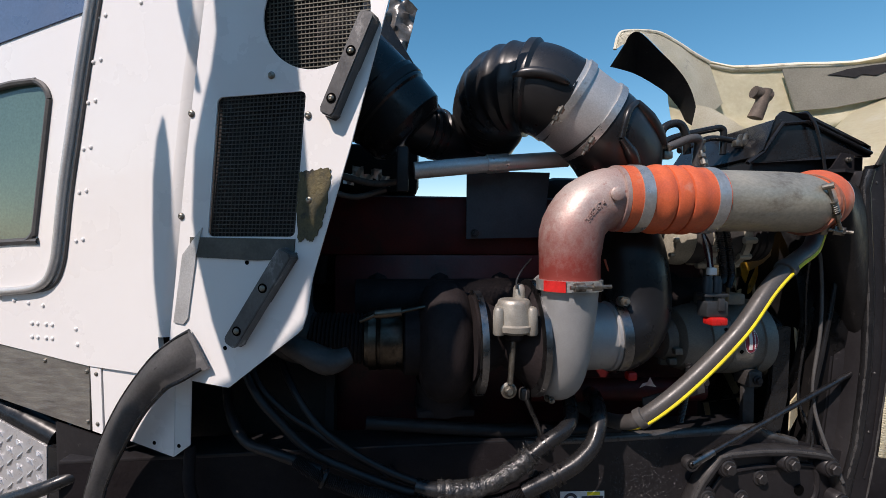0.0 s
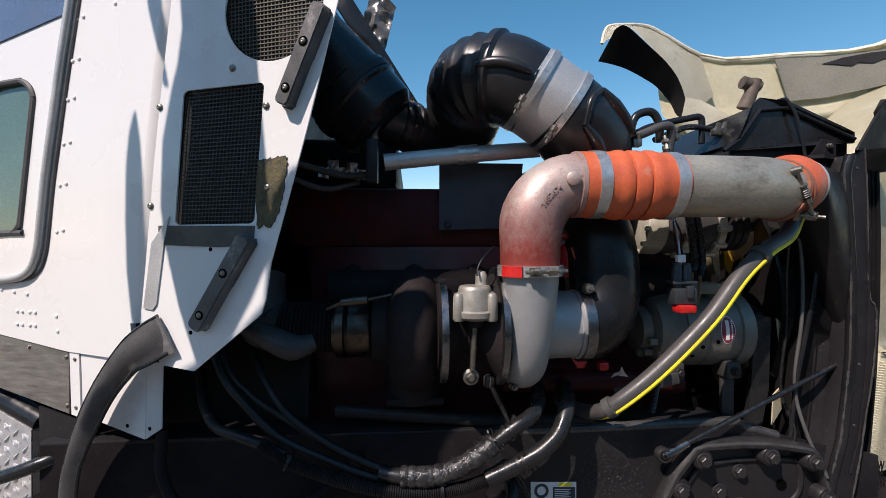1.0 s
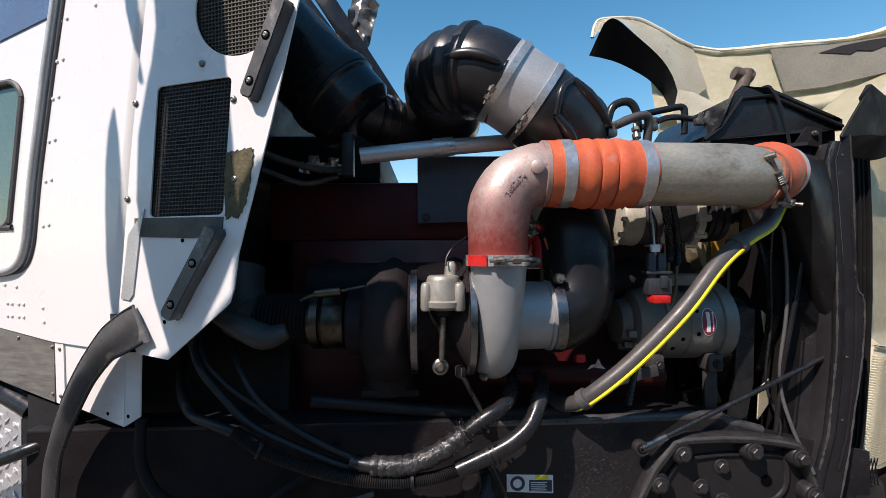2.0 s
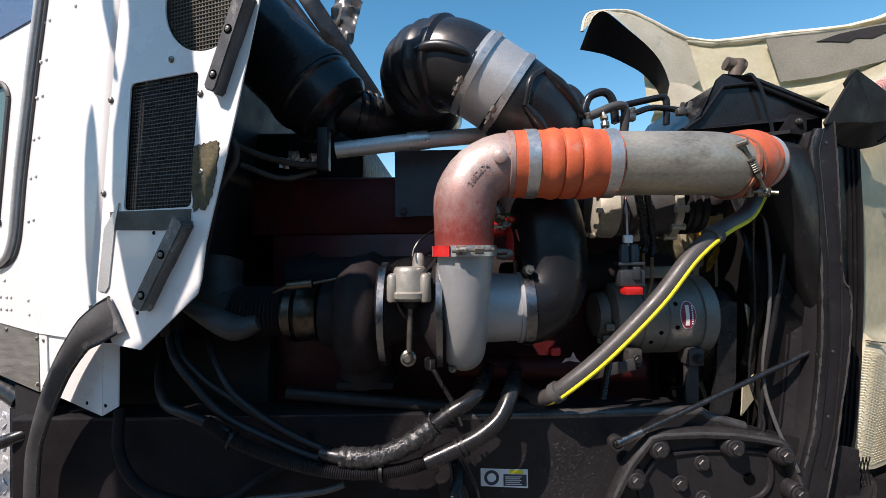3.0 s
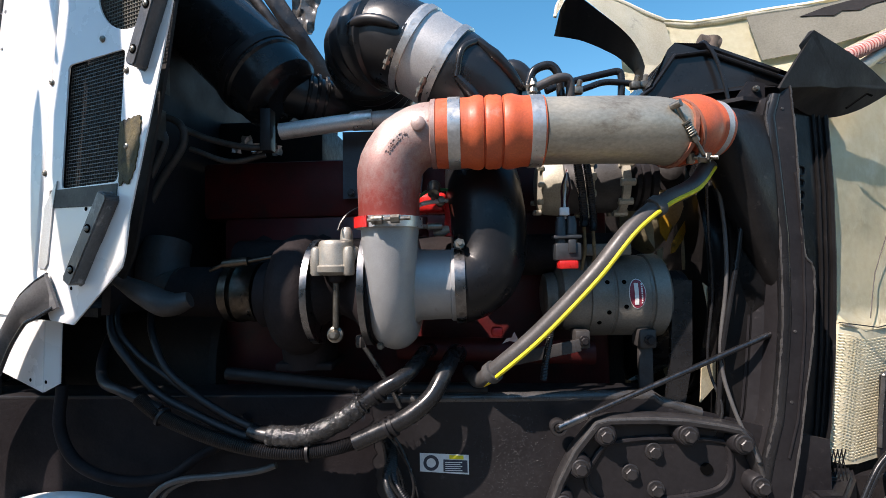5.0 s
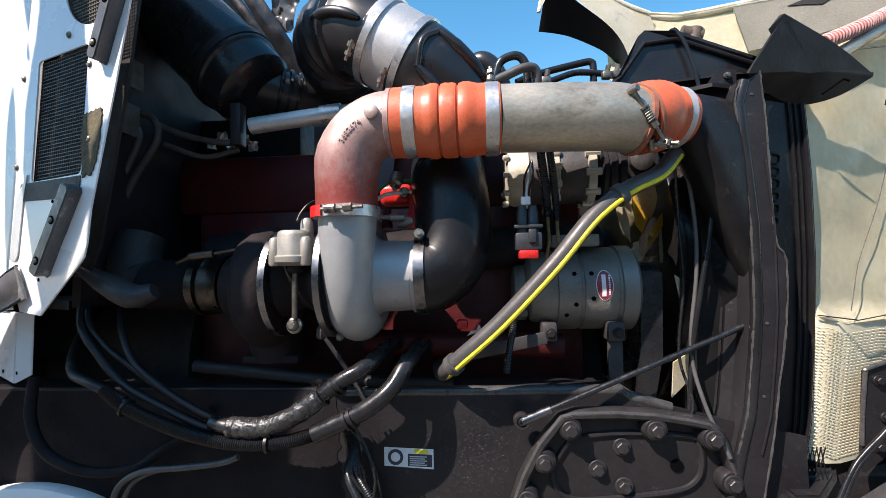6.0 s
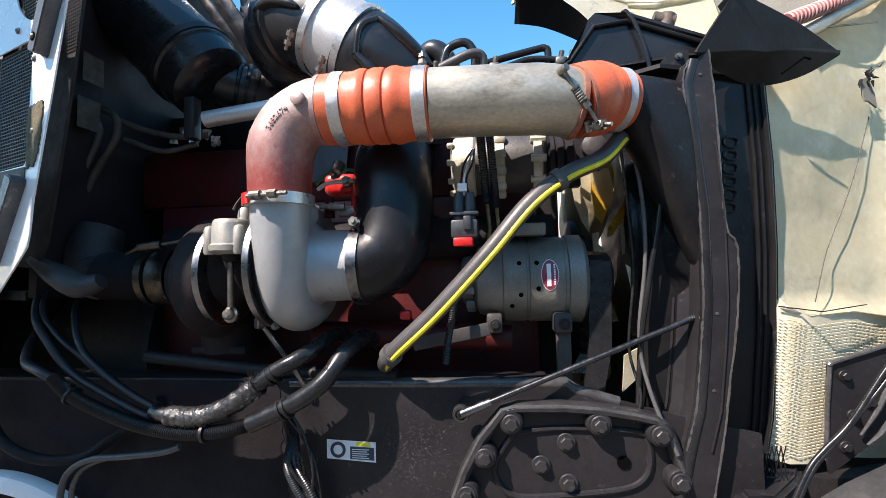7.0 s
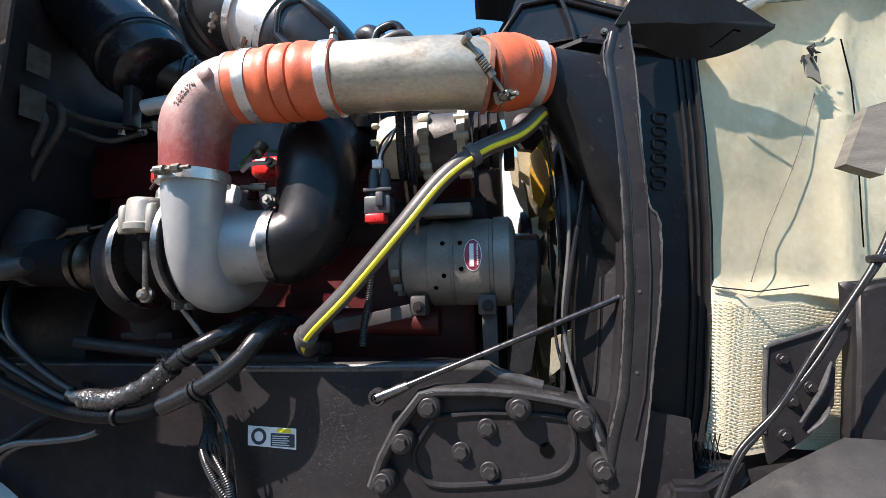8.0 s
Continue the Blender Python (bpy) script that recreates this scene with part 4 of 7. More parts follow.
def on_boot(path, radius, i0, i1, way, lift=0.001, steps=None):
    """Points along the skin of a swept duct, on the side that way points to."""
    pts = []
    for i in range(i0, i1 + 1):
        d = (path[min(i + 1, len(path) - 1)] - path[max(i - 1, 0)]).normalized()
        w = Vector(way)
        w = (w - d * w.dot(d)).normalized()
        pts.append(path[i] + w * (radius + lift))
    return pts


b = bmesh.new()
tube(b, on_boot(BT, 0.0985, 44, 59, (0.10, -0.99, -0.12)), [0.008, 0.0115, 0.0115, 0.011, 0.009, 0.004], 12)
part("upper_rib", b, BOOT, ai)
jd = V(0.83, 0.02, -0.55).normalized()
part("joint_pipe", lathe(bmesh.new(), (0.41, 1.035, 1.748), jd, [(0, 0.0955), (0.11, 0.0955)], 40), SATIN, ai, "grey steel joint pipe")
band(ai, V(0.425, 1.035, 1.738), jd, 0.0985, 0.016, STEEL)
band(ai, V(0.495, 1.037, 1.692), jd, 0.0985, 0.016, STEEL)
BT2 = spline([(0.488, 1.037, 1.695), (0.525, 1.04, 1.664), (0.565, 1.06, 1.622), (0.59, 1.10, 1.575), (0.59, 1.12, 1.50)], 10)
part("lower_boot", tube(bmesh.new(), BT2, [0.0965, 0.098, 0.098, 0.088, 0.075], 44), BOOT, ai)
b = bmesh.new()
tube(b, on_boot(BT2, 0.0965, 7, 22, (0.2, -0.75, 0.65)), [0.008, 0.014, 0.014, 0.010], 12)
tube(b, on_boot(BT2, 0.0965, 9, 24, (-0.3, -0.95, -0.05)), [0.008, 0.014, 0.014, 0.010], 12)
tube(b, spline([on_boot(BT2, 0.0965, 7, 7, (0.2, -0.75, 0.65))[0], on_boot(BT2, 0.098, 6, 6, (-0.05, -0.9, 0.3))[0], on_boot(BT2, 0.0965, 9, 9, (-0.3, -0.95, -0.05))[0]], 5), 0.007, 10)
part("lower_ribs", b, BOOT, ai)
tbolt(ai, (0.386, 0.938, 1.698), (-0.45, 0.28, -0.83), 0.042, 0.0042)
tbolt(ai, (0.452, 0.938, 1.638), (-0.45, 0.28, -0.83), 0.042, 0.0042)
ai.location += V(-0.008, 0.012, 0.004)

ac = thing("air_cleaner", (0.0, 1.2, 1.8), "glossy black air cleaner canister", "air cleaner")
b = lathe(bmesh.new(), (-0.30, 1.12, 2.10), V(0.707, 0.0, -0.707), [(0, 0.108), (0.46, 0.108), (0.465, 0.113), (0.505, 0.113), (0.51, 0.108), (0.565, 0.104), (0.585, 0.085), (0.59, 0.06)], 44)
part("canister", b, BLACKGLOSS, ac)
part("clamp_band", lathe(bmesh.new(), (0.038, 1.12, 1.762), V(0.707, 0.0, -0.707), [(0, 0.113), (0, 0.1155), (0.018, 0.1155), (0.018, 0.113)], 44), BLACK, ac)
part("outlet", tube(bmesh.new(), spline([(0.07, 1.13, 1.735), (0.12, 1.15, 1.715), (0.19, 1.20, 1.70), (0.30, 1.30, 1.72)], 6), [0.06, 0.058, 0.062, 0.062], 24), BOOT, ac)
b = bmesh.new()
for k in range(3):
    lathe(b, V(0.135 + k * 0.018, 1.163 + k * 0.012, 1.712 - k * 0.003), V(0.8, 0.5, -0.15), [(0, 0.061), (0.003, 0.066), (0.009, 0.066), (0.012, 0.061)], 28, caps=False)
part("outlet_ribs", b, BLACKGLOSS, ac)
ac.location += V(-0.030, 0.030, -0.004)
hb2 = thing("hood_brace", (0.15, 1.30, 1.78), "flat black steel brace slanting up behind the air cleaner", "brace")
b = bmesh.new()
bar(b, (0.148, 1.30, 1.775), (-0.130, 1.30, 2.21), 0.012, 0.050, 0.003)
part("bar", b, BLACKGLOSS, hb2)
b = bmesh.new()
bar(b, (0.118, 1.33, 1.775), (-0.200, 1.33, 2.21), 0.05, 0.030, 0.006)
part("channel", b, BLACKGLOSS, hb2)
rnd = random.Random(17)
b = bmesh.new()
gv = [[b.verts.new(V(-0.004 + 0.015 * i + 0.005 * j, 1.36 + rnd.uniform(-0.012, 0.012), 1.986 + 0.020 * j - 0.006 * i + rnd.uniform(-0.006, 0.006))) for j in range(8)] for i in range(6)]
for i in range(5):
    for j in range(7):
        b.faces.new((gv[i][j], gv[i + 1][j], gv[i + 1][j + 1], gv[i][j + 1]))
bmesh.ops.subdivide_edges(b, edges=b.edges[:], cuts=2, smooth=0.7, use_grid_fill=True)
bmesh.ops.solidify(b, geom=b.faces[:], thickness=0.002)
solo("plastic_scrap", b, mat("milky_plastic_sheet", (0.15, 0.145, 0.14), (0.04, 0.038, 0.036), 0.25, scale=18, bump=0.2), "crumpled grey plastic sheeting caught on the brace", "plastic sheet")

br = thing("cross_brace", (0.2, 1.08, 1.59), "bare steel tube brace across the engine bay", "brace")
part("tube", tube(bmesh.new(), [(0.085, 1.10, 1.588), (0.24, 1.105, 1.606), (0.46, 1.13, 1.630)], 0.0195, 16), SATIN, br)
lathe(bb := bmesh.new(), (0.255, 1.106, 1.608), (1, 0.02, 0.1), [(0, 0.0195), (0, 0.0225), (0.05, 0.0225), (0.05, 0.0195)], 16)
part("collar", bb, STEEL, br)
part("bracket", box(bmesh.new(), (0.058, 1.09, 1.588), (0.026, 0.03, 0.10), None, 0.003), BLACK, br)

# ---- alternator and compressor ----
al = thing("alternator", (0.84, 1.12, 1.18), "grimy grey cast alternator blotched tan for sun patches, with red oval label", "alternator")
AX, AZ = 1.125, 1.188
b = lathe(bmesh.new(), (0.722, AX, AZ), (1, 0, 0), [(0, 0.055), (0.010, 0.074), (0.040, 0.083), (0.062, 0.087), (0.064, 0.0915), (0.110, 0.0915), (0.112, 0.0895), (0.116, 0.0895), (0.118, 0.0915), (0.186, 0.0915), (0.188, 0.0895), (0.194, 0.0895), (0.196, 0.094), (0.226, 0.094), (0.234, 0.084), (0.24, 0.06)], 56)
part("body", b, ALTGREY, al)
b = lathe(bmesh.new(), (0.694, AX, AZ), (1, 0, 0), [(0, 0.040), (0.004, 0.052), (0.026, 0.056), (0.03, 0.052)], 32)
for k in range(5):
    a = radians(200 + 35 * k)
    box(b, (0.715, AX + 0.062 * math.cos(a), AZ + 0.062 * math.sin(a)), (0.02, 0.016, 0.016), None, 0.003)
part("rear_cover", b, ALTGREY, al)
on_alt = lambda x, z, d: V(x, AX - math.sqrt(max(0.0, (0.0917 + d) ** 2 - (z - AZ) ** 2)), z)
LC = (0.878, 1.197)
part("label", slab(bmesh.new(), arc(*LC, 0.0175, 0, 345, 23, 0.0315), on_alt, 0, 0.0006), LABELWHITE, al, "red and white oval maker's label", smooth=False)
part("label_ground", slab(bmesh.new(), arc(*LC, 0.0162, 0, 345, 23, 0.0300), on_alt, 0.0006, 0.0010), LABELRED, al, smooth=False)
field = [(LC[0] - 0.0062, LC[1] - 0.0225 + k * 0.0045) for k in range(11)]
field += [(LC[0] + 0.0020, z) for x, z in field[::-1]]
part("label_field", slab(bmesh.new(), field, on_alt, 0.0010, 0.0020), LABELWHITE, al, smooth=False)
for k in range(9):
    z = LC[1] + 0.020 - k * 0.0048
    part("text_bar", slab(bmesh.new(), [(LC[0] + 0.0078, z - 0.0017), (LC[0] + 0.0108, z - 0.0017), (LC[0] + 0.0108, z + 0.0017), (LC[0] + 0.0078, z + 0.0017)], on_alt, 0.0010, 0.0014), LABELWHITE, al, smooth=False)
for x, z in ((0.818, 1.222), (0.853, 1.222), (0.855, 1.170), (0.820, 1.158), (0.802, 1.135)):
    p = on_alt(x, z, 0.0)
    part("vent_hole", lathe(bmesh.new(), p, p - V(p.x, AX, AZ), [(-0.002, 0.0048), (0.0006, 0.0048)], 14), HOLE, al)
for x, w in ((0.765, 0.032), (0.902, 0.036)):
    b = bmesh.new()
    box(b, (x, AX - 0.055, 1.100), (w, 0.05, 0.040), None, 0.005)
    part("mount_lug", b, GREYIRON, al)
    hex_bolt(V(x + 0.002, AX - 0.081, 1.098), al, r=0.008, material=BLACK)
b = bmesh.new()
bar(b, (0.60, 1.02, 1.062), (0.755, 1.028, 1.092), 0.006, 0.026, 0.002)
part("strap", b, GREYIRON, al, "flat steel adjusting strap")
part("mount_stay", box(bmesh.new(), (0.905, 1.075, 1.02), (0.030, 0.012, 0.13), None, 0.002), GREYIRON, al)
b = bmesh.new()
box(b, (0.825, 1.075, 1.292), (0.10, 0.05, 0.026), None, 0.004)
part("top_bracket", b, ALTGREY, al, "pale cast bracket")
part("pulley", lathe(bmesh.new(), (0.965, AX, AZ), (1, 0, 0), [(0, 0.05), (0.005, 0.055), (0.04, 0.055), (0.045, 0.05)], 32), BLACK, al)

co = thing("air_compressor", (0.8, 1.10, 1.4), "refrigerant compressor with pale end castings and dark body", "compressor")
CX, CZ = 1.095, 1.44
part("body", lathe(bmesh.new(), (0.725, CX, CZ), (1, 0, 0), [(0, 0.058), (0.01, 0.064), (0.135, 0.064), (0.14, 0.058)], 40), mat("dark_grey_casting", (0.075, 0.072, 0.070), (0.045, 0.043, 0.042), 0.5, 0.3, scale=20, fine=300, bump=0.3, dirt=(0.11, 0.10, 0.085), dirt_amount=0.03), co)
b = lathe(bmesh.new(), (0.682, CX, CZ), (1, 0, 0), [(0, 0.045), (0.006, 0.060), (0.02, 0.066), (0.048, 0.068), (0.052, 0.064)], 40)
for k in range(6):
    a = radians(150 + k * 36)
    part("head_bolt", lathe(bmesh.new(), (0.676, CX + 0.063 * math.cos(a), CZ + 0.063 * math.sin(a)), (1, 0, 0), [(0, 0.004), (0.002, 0.0065), (0.012, 0.0065), (0.014, 0.005)], 10), BEIGE, co)
part("rear_casting", b, BEIGE, co, "pale cast rear head")
b = lathe(bmesh.new(), (0.776, CX, CZ), (1, 0, 0), [(0, 0.064), (0.001, 0.068), (0.018, 0.068), (0.02, 0.064)], 40, caps=False)
for k in range(6):
    a = radians(145 + k * 30)
    box(b, (0.786, CX + 0.068 * math.cos(a), CZ + 0.068 * math.sin(a)), (0.024, 0.018, 0.018), None, 0.005)
part("middle_casting", b, BEIGE, co, "pale cast lugs")
b = lathe(bmesh.new(), (0.852, CX, CZ), (1, 0, 0), [(0, 0.060), (0.002, 0.071), (0.018, 0.071), (0.022, 0.055)], 40)
for k in range(5):
    a = radians(150 + k * 36)
    lathe(b, (0.848, CX + 0.068 * math.cos(a), CZ + 0.068 * math.sin(a)), (1, 0, 0), [(0, 0.008), (0.030, 0.008)], 8)
part("front_flange", b, BEIGE, co, "pale cast front flange")
b = lathe(bmesh.new(), (0.884, CX, CZ), (1, 0, 0), [(0, 0.052), (0.004, 0.061), (0.012, 0.061), (0.014, 0.056), (0.018, 0.061), (0.030, 0.061), (0.034, 0.054), (0.038, 0.059), (0.050, 0.059), (0.054, 0.045), (0.062, 0.018)], 36)
part("clutch", b, BLACK, co)

# ---- striped hose ----
sh = thing("striped_hose", (0.55, 0.95, 1.04), "black rubber hose with yellow stripe", "hose")
HP = spline([(0.520, 1.16, 1.005), (0.532, 1.07, 1.012), (0.548, 1.00, 1.030), (0.578, 0.962, 1.062), (0.659, 0.945, 1.135), (0.759, 0.935, 1.240), (0.838, 0.945, 1.331), (0.907, 0.962, 1.382), (0.975, 0.985, 1.415), (1.02, 1.01, 1.46)], 8)
part("hose_body", tube(bmesh.new(), HP, 0.0165, 20), DUSTYHOSE, sh)
b = bmesh.new()
tube(b, [p + V(0.0045, -0.0132, -0.0070) for p in HP], 0.0050, 8)
part("stripe", b, YELLOW, sh, "yellow stripe")

# ---- dark things round the block ----
tr = thing("gearbox", (-0.6, 1.45, 0.7), "grimy dark gearbox housing behind the engine", "gearbox")
b = bmesh.new()
lathe(b, (-1.3, 1.45, 1.0), (1, 0, 0), [(0, 0.15), (0.5, 0.17), (0.85, 0.20), (1.05, 0.29), (1.20, 0.30)], 28)
part("housing", b, SOOT, tr)
part("bell_flange", lathe(bmesh.new(), (-0.12, 1.45, 1.0), (1, 0, 0), [(0, 0.31), (0.02, 0.31)], 32), SOOT, tr)
fr = thing("far_frame_rail", (0.0, 1.93, 0.84), "black steel frame rail across the engine bay", "frame rail")
b = bmesh.new()
box(b, (-0.6, 1.93, 0.84), (3.8, 0.01, 0.28), None, 0.002)
part("web", b, BLACK, fr)
b = bmesh.new()
box(b, (-0.6, 1.89, 0.984), (3.8, 0.08, 0.009), None, 0.002)
box(b, (-0.6, 1.89, 0.70), (3.8, 0.08, 0.009), None, 0.002)
part("flanges", b, BLACK, fr)
solo("crossmember", box(bmesh.new(), (-0.35, 1.48, 0.80), (0.12, 0.88, 0.2), None, 0.01), BLACK, "black steel crossmember between the frame rails", "crossmember")
sh2 = thing("heat_shield", (0.32, 1.18, 1.43), "dark blue-grey sheet metal shield above the manifold", "heat shield")
b = slab(bmesh.new(), [(0.217, 1.433), (0.412, 1.438), (0.428, 1.60), (0.217, 1.60)], lambda x, z, d: V(x, 1.16 + d, z), 0, 0.004)
part("sheet", b, mat("blue_grey_sheet", (0.040, 0.050, 0.060), (0.028, 0.034, 0.042), 0.5, 0.2, scale=12), sh2, smooth=False)
hex_bolt(V(0.238, 1.159, 1.447), sh2, r=0.007)

# ---- firewall plumbing, labels ----
pl = thing("firewall_pipes", (-0.2, 1.1, 1.5), "dirty grey metal lines on the firewall", "pipes")
PIPEDIRT = mat("dirty_line", (0.10, 0.085, 0.075), (0.06, 0.05, 0.045), 0.6, 0.3, scale=30)
for pts, r in (([(-0.215, 1.10, 1.641), (-0.163, 1.10, 1.615), (-0.155, 1.10, 1.564), (-0.207, 1.10, 1.482), (-0.25, 1.10, 1.40)], 0.009),
               ([(-0.202, 1.09, 1.603), (-0.193, 1.09, 1.567), (-0.223, 1.09, 1.497), (-0.245, 1.09, 1.455)], 0.008),
               ([(-0.163, 1.11, 1.608), (-0.101, 1.12, 1.582), (-0.01, 1.13, 1.561), (0.05, 1.16, 1.57)], 0.008),
               ([(-0.15, 1.12, 1.56), (-0.06, 1.14, 1.53), (0.02, 1.16, 1.55)], 0.007)):
    part("pipe", tube(bmesh.new(), spline(pts, 6), r, 10), PIPEDIRT, pl)
for z, w in ((1.607, 0.06), (1.715, 0.055)):
    t = thing("firewall_label", (-0.2, 1.05, z), "dirty paper label on the firewall", "label")
    b = slab(bmesh.new(), [(-w / 2, -w * 0.65), (w / 2, -w * 0.65), (w / 2, w * 0.6), (-w / 2, w * 0.6)], lambda y, z2, d: V(-0.222 + (z - 1.3) * 0.1 + d, 1.06 + y, z + z2), 0, 0.001)
    part("sheet", b, mat("stained_label", (0.085, 0.076, 0.062), (0.04, 0.035, 0.029), 0.7, scale=40), t, smooth=False)
rnd = random.Random(5)
for k in range(5):
    p = V(-0.085 + 0.022 * k, 1.19 + 0.012 * k, 1.565 + (k % 2) * 0.018)
    fb = bmesh.new()
    gv = [[fb.verts.new(p + V(i * 0.009, rnd.uniform(-0.006, 0.006), j * 0.009 + rnd.uniform(-0.004, 0.004))) for j in range(4)] for i in range(4)]
    for i in range(3):
        for j in range(3):
            fb.faces.new((gv[i][j], gv[i + 1][j], gv[i + 1][j + 1], gv[i][j + 1]))
    solo("foil_scrap", fb, STEEL, "crumpled shiny foil scrap on the firewall", "insulation", "foil scraps", smooth=False)

# ---- hoses along the rail ----
def corrugated(path, r, n):
    q = spline(path, n)
    return q, [r * (1.08 if i % 2 else 0.92) for i in range(len(q))]


def hose(name, label, pts, r, material, cat="hose", n=8):
    t = thing(name, pts[0], label, cat)
    part("hose_body", tube(bmesh.new(), spline(pts, n), r, 16), material, t)
    return t


GREASE = mat("oil_soaked_sleeve", (0.012, 0.012, 0.0125), (0.042, 0.041, 0.040), 0.20, scale=60, fine=180, bump=0.6, dirt=(0.085, 0.082, 0.078), dirt_amount=0.04, dirt_scale=45, bump_dist=0.006)
h1 = hose("coolant_hose", "black rubber hose with oily torn braided sleeve", [(0.44, 1.10, 1.070), (0.428, 1.03, 1.080), (0.410, 0.970, 1.062), (0.385, 0.942, 1.045), (0.343, 0.935, 1.022), (0.282, 0.935, 0.975), (0.242, 0.935, 0.952), (0.186, 0.935, 0.936), (0.119, 0.94, 0.938), (0.085, 0.95, 0.942)], 0.0155, RUBBER)
hose("battery_cable", "black insulated battery cable sagging beside the engine", [(0.12, 0.945, 0.940), (0.052, 0.955, 0.961), (-0.028, 0.965, 1.000), (-0.10, 0.975, 1.050), (-0.145, 0.995, 1.10), (-0.19, 1.04, 1.16), (-0.24, 1.14, 1.24), (-0.28, 1.24, 1.32)], 0.0075, DARKCABLE, "cable")
sl = spline([(0.315, 0.935, 1.000), (0.282, 0.935, 0.976), (0.242, 0.935, 0.953), (0.186, 0.935, 0.937), (0.125, 0.939, 0.937)], 12)
rnd = random.Random(2)
part("torn_sleeve", tube(bmesh.new(), sl, [0.0195 + rnd.uniform(-0.0012, 0.0016) for _ in sl], 20), GREASE, h1, "torn oily braided sleeve")
fz = bmesh.new()
for k in range(120):
    c = sl[rnd.randrange(3)] if k % 3 else rnd.choice(sl)
    o = V(rnd.gauss(0, 1), rnd.gauss(-0.5, 1), rnd.gauss(0.3, 1)).normalized()
    p = c + o * 0.018
    tube(fz, [p, p + o * rnd.uniform(0.004, 0.013) + V(rnd.uniform(-0.005, 0.005), 0, rnd.uniform(-0.005, 0.005))], 0.0006, 3)
part("frayed_threads", fz, GREASE, h1)
h2 = hose("heater_hose", "glossy black rubber hose above the frame rail", [(0.505, 1.11, 1.055), (0.492, 1.04, 1.076), (0.474, 0.975, 1.055), (0.448, 0.945, 1.012), (0.409, 0.935, 0.980), (0.364, 0.935, 0.956), (0.297, 0.935, 0.926)], 0.0175, RUBBER)


def zip_tie(parent, at, axis, r):
    part("cable_tie", lathe(bmesh.new(), Vector(at), axis, [(0, r), (0, r + 0.0025), (0.006, r + 0.0025), (0.006, r)], 18), DARKCABLE, parent)
    return part("tie_head", box(bmesh.new(), Vector(at) + V(0, -r * 0.4, r * 1.05), (0.008, 0.007, 0.006), None, 0.001), DARKCABLE, parent)


for at in ((0.335, 0.937, 1.014), (0.345, 0.937, 1.02)):
    zip_tie(h1, at, (0.83, 0, 0.55), 0.0165)
for at in ((0.370, 0.935, 0.957), (0.36, 0.935, 0.952)):
    zip_tie(h2, at, (0.87, 0, 0.45), 0.0185)
CON = [V(0.325, 0.937, 0.938), V(0.297, 0.935, 0.926), V(0.231, 0.932, 0.911), V(0.141, 0.932, 0.908), V(0.051, 0.935, 0.922), V(-0.028, 0.937, 0.947), V(-0.097, 0.94, 0.976), V(-0.149, 0.95, 1.006)]
q, qr = corrugated(CON, 0.0128, 40)
cd = thing("corrugated_conduit", CON[3], "black corrugated plastic cable conduit", "conduit")
part("conduit_tube", tube(bmesh.new(), q, qr, 12), DARKCABLE, cd)
for i in (90, 235):
    zip_tie(cd, q[i], q[i + 1] - q[i - 1], 0.016)
for pts, r in (([(-0.34, 1.20, 1.34), (-0.31, 1.09, 1.25), (-0.241, 0.99, 1.142), (-0.18, 0.97, 1.071), (-0.12, 0.965, 1.013), (-0.036, 0.96, 0.971), (0.058, 0.95, 0.936), (0.12, 0.945, 0.925)], 0.0105),
               ([(-0.32, 1.22, 1.36), (-0.29, 1.10, 1.26), (-0.235, 1.0, 1.155), (-0.178, 0.98, 1.093), (-0.111, 0.975, 1.046), (-0.039, 0.97, 0.999), (0.044, 0.965, 0.956), (0.11, 0.955, 0.932)], 0.0075),
               ([(-0.34, 1.14, 1.16), (-0.30, 1.04, 1.08), (-0.25, 0.98, 1.035), (-0.19, 0.955, 1.02), (-0.149, 0.95, 1.005), (-0.10, 0.945, 0.985)], 0.0125)):
    hose("battery_cable", "black insulated battery cable sagging beside the engine", pts, r * 0.80, DARKCABLE, "cable")
# black sheaths coloured paler to stand in for their bright highlight
hose("thin_cable", "thin sheathed cable, paled for its highlight, looping below the hoses", [(0.125, 0.97, 0.866), (0.10, 0.97, 0.857), (0.065, 0.97, 0.850), (-0.005, 0.97, 0.842), (-0.075, 0.97, 0.835), (-0.12, 0.97, 0.815), (-0.143, 0.97, 0.781), (-0.151, 0.975, 0.72), (-0.14, 1.0, 0.6)], 0.0065, DUSTYHOSE, "cable")
hose("thin_cable", "thin sheathed cable, paled for its highlight, looping below the hoses", [(0.03, 0.978, 0.843), (-0.03, 0.978, 0.838), (-0.085, 0.978, 0.822), (-0.118, 0.978, 0.795), (-0.132, 0.98, 0.74), (-0.13, 1.0, 0.6)], 0.0055, WORNSHEEN, "cable")
hose("transfer_pipe", "dark steel pipe lying along the frame rail", [(-0.02, 1.05, 1.032), (0.166, 1.05, 1.012), (0.333, 1.05, 0.998), (0.56, 1.05, 0.994)], 0.014, ROUGHBLACK, "pipe", 4)
# wires and conduit tangle hanging by the rail
rnd = random.Random(11)
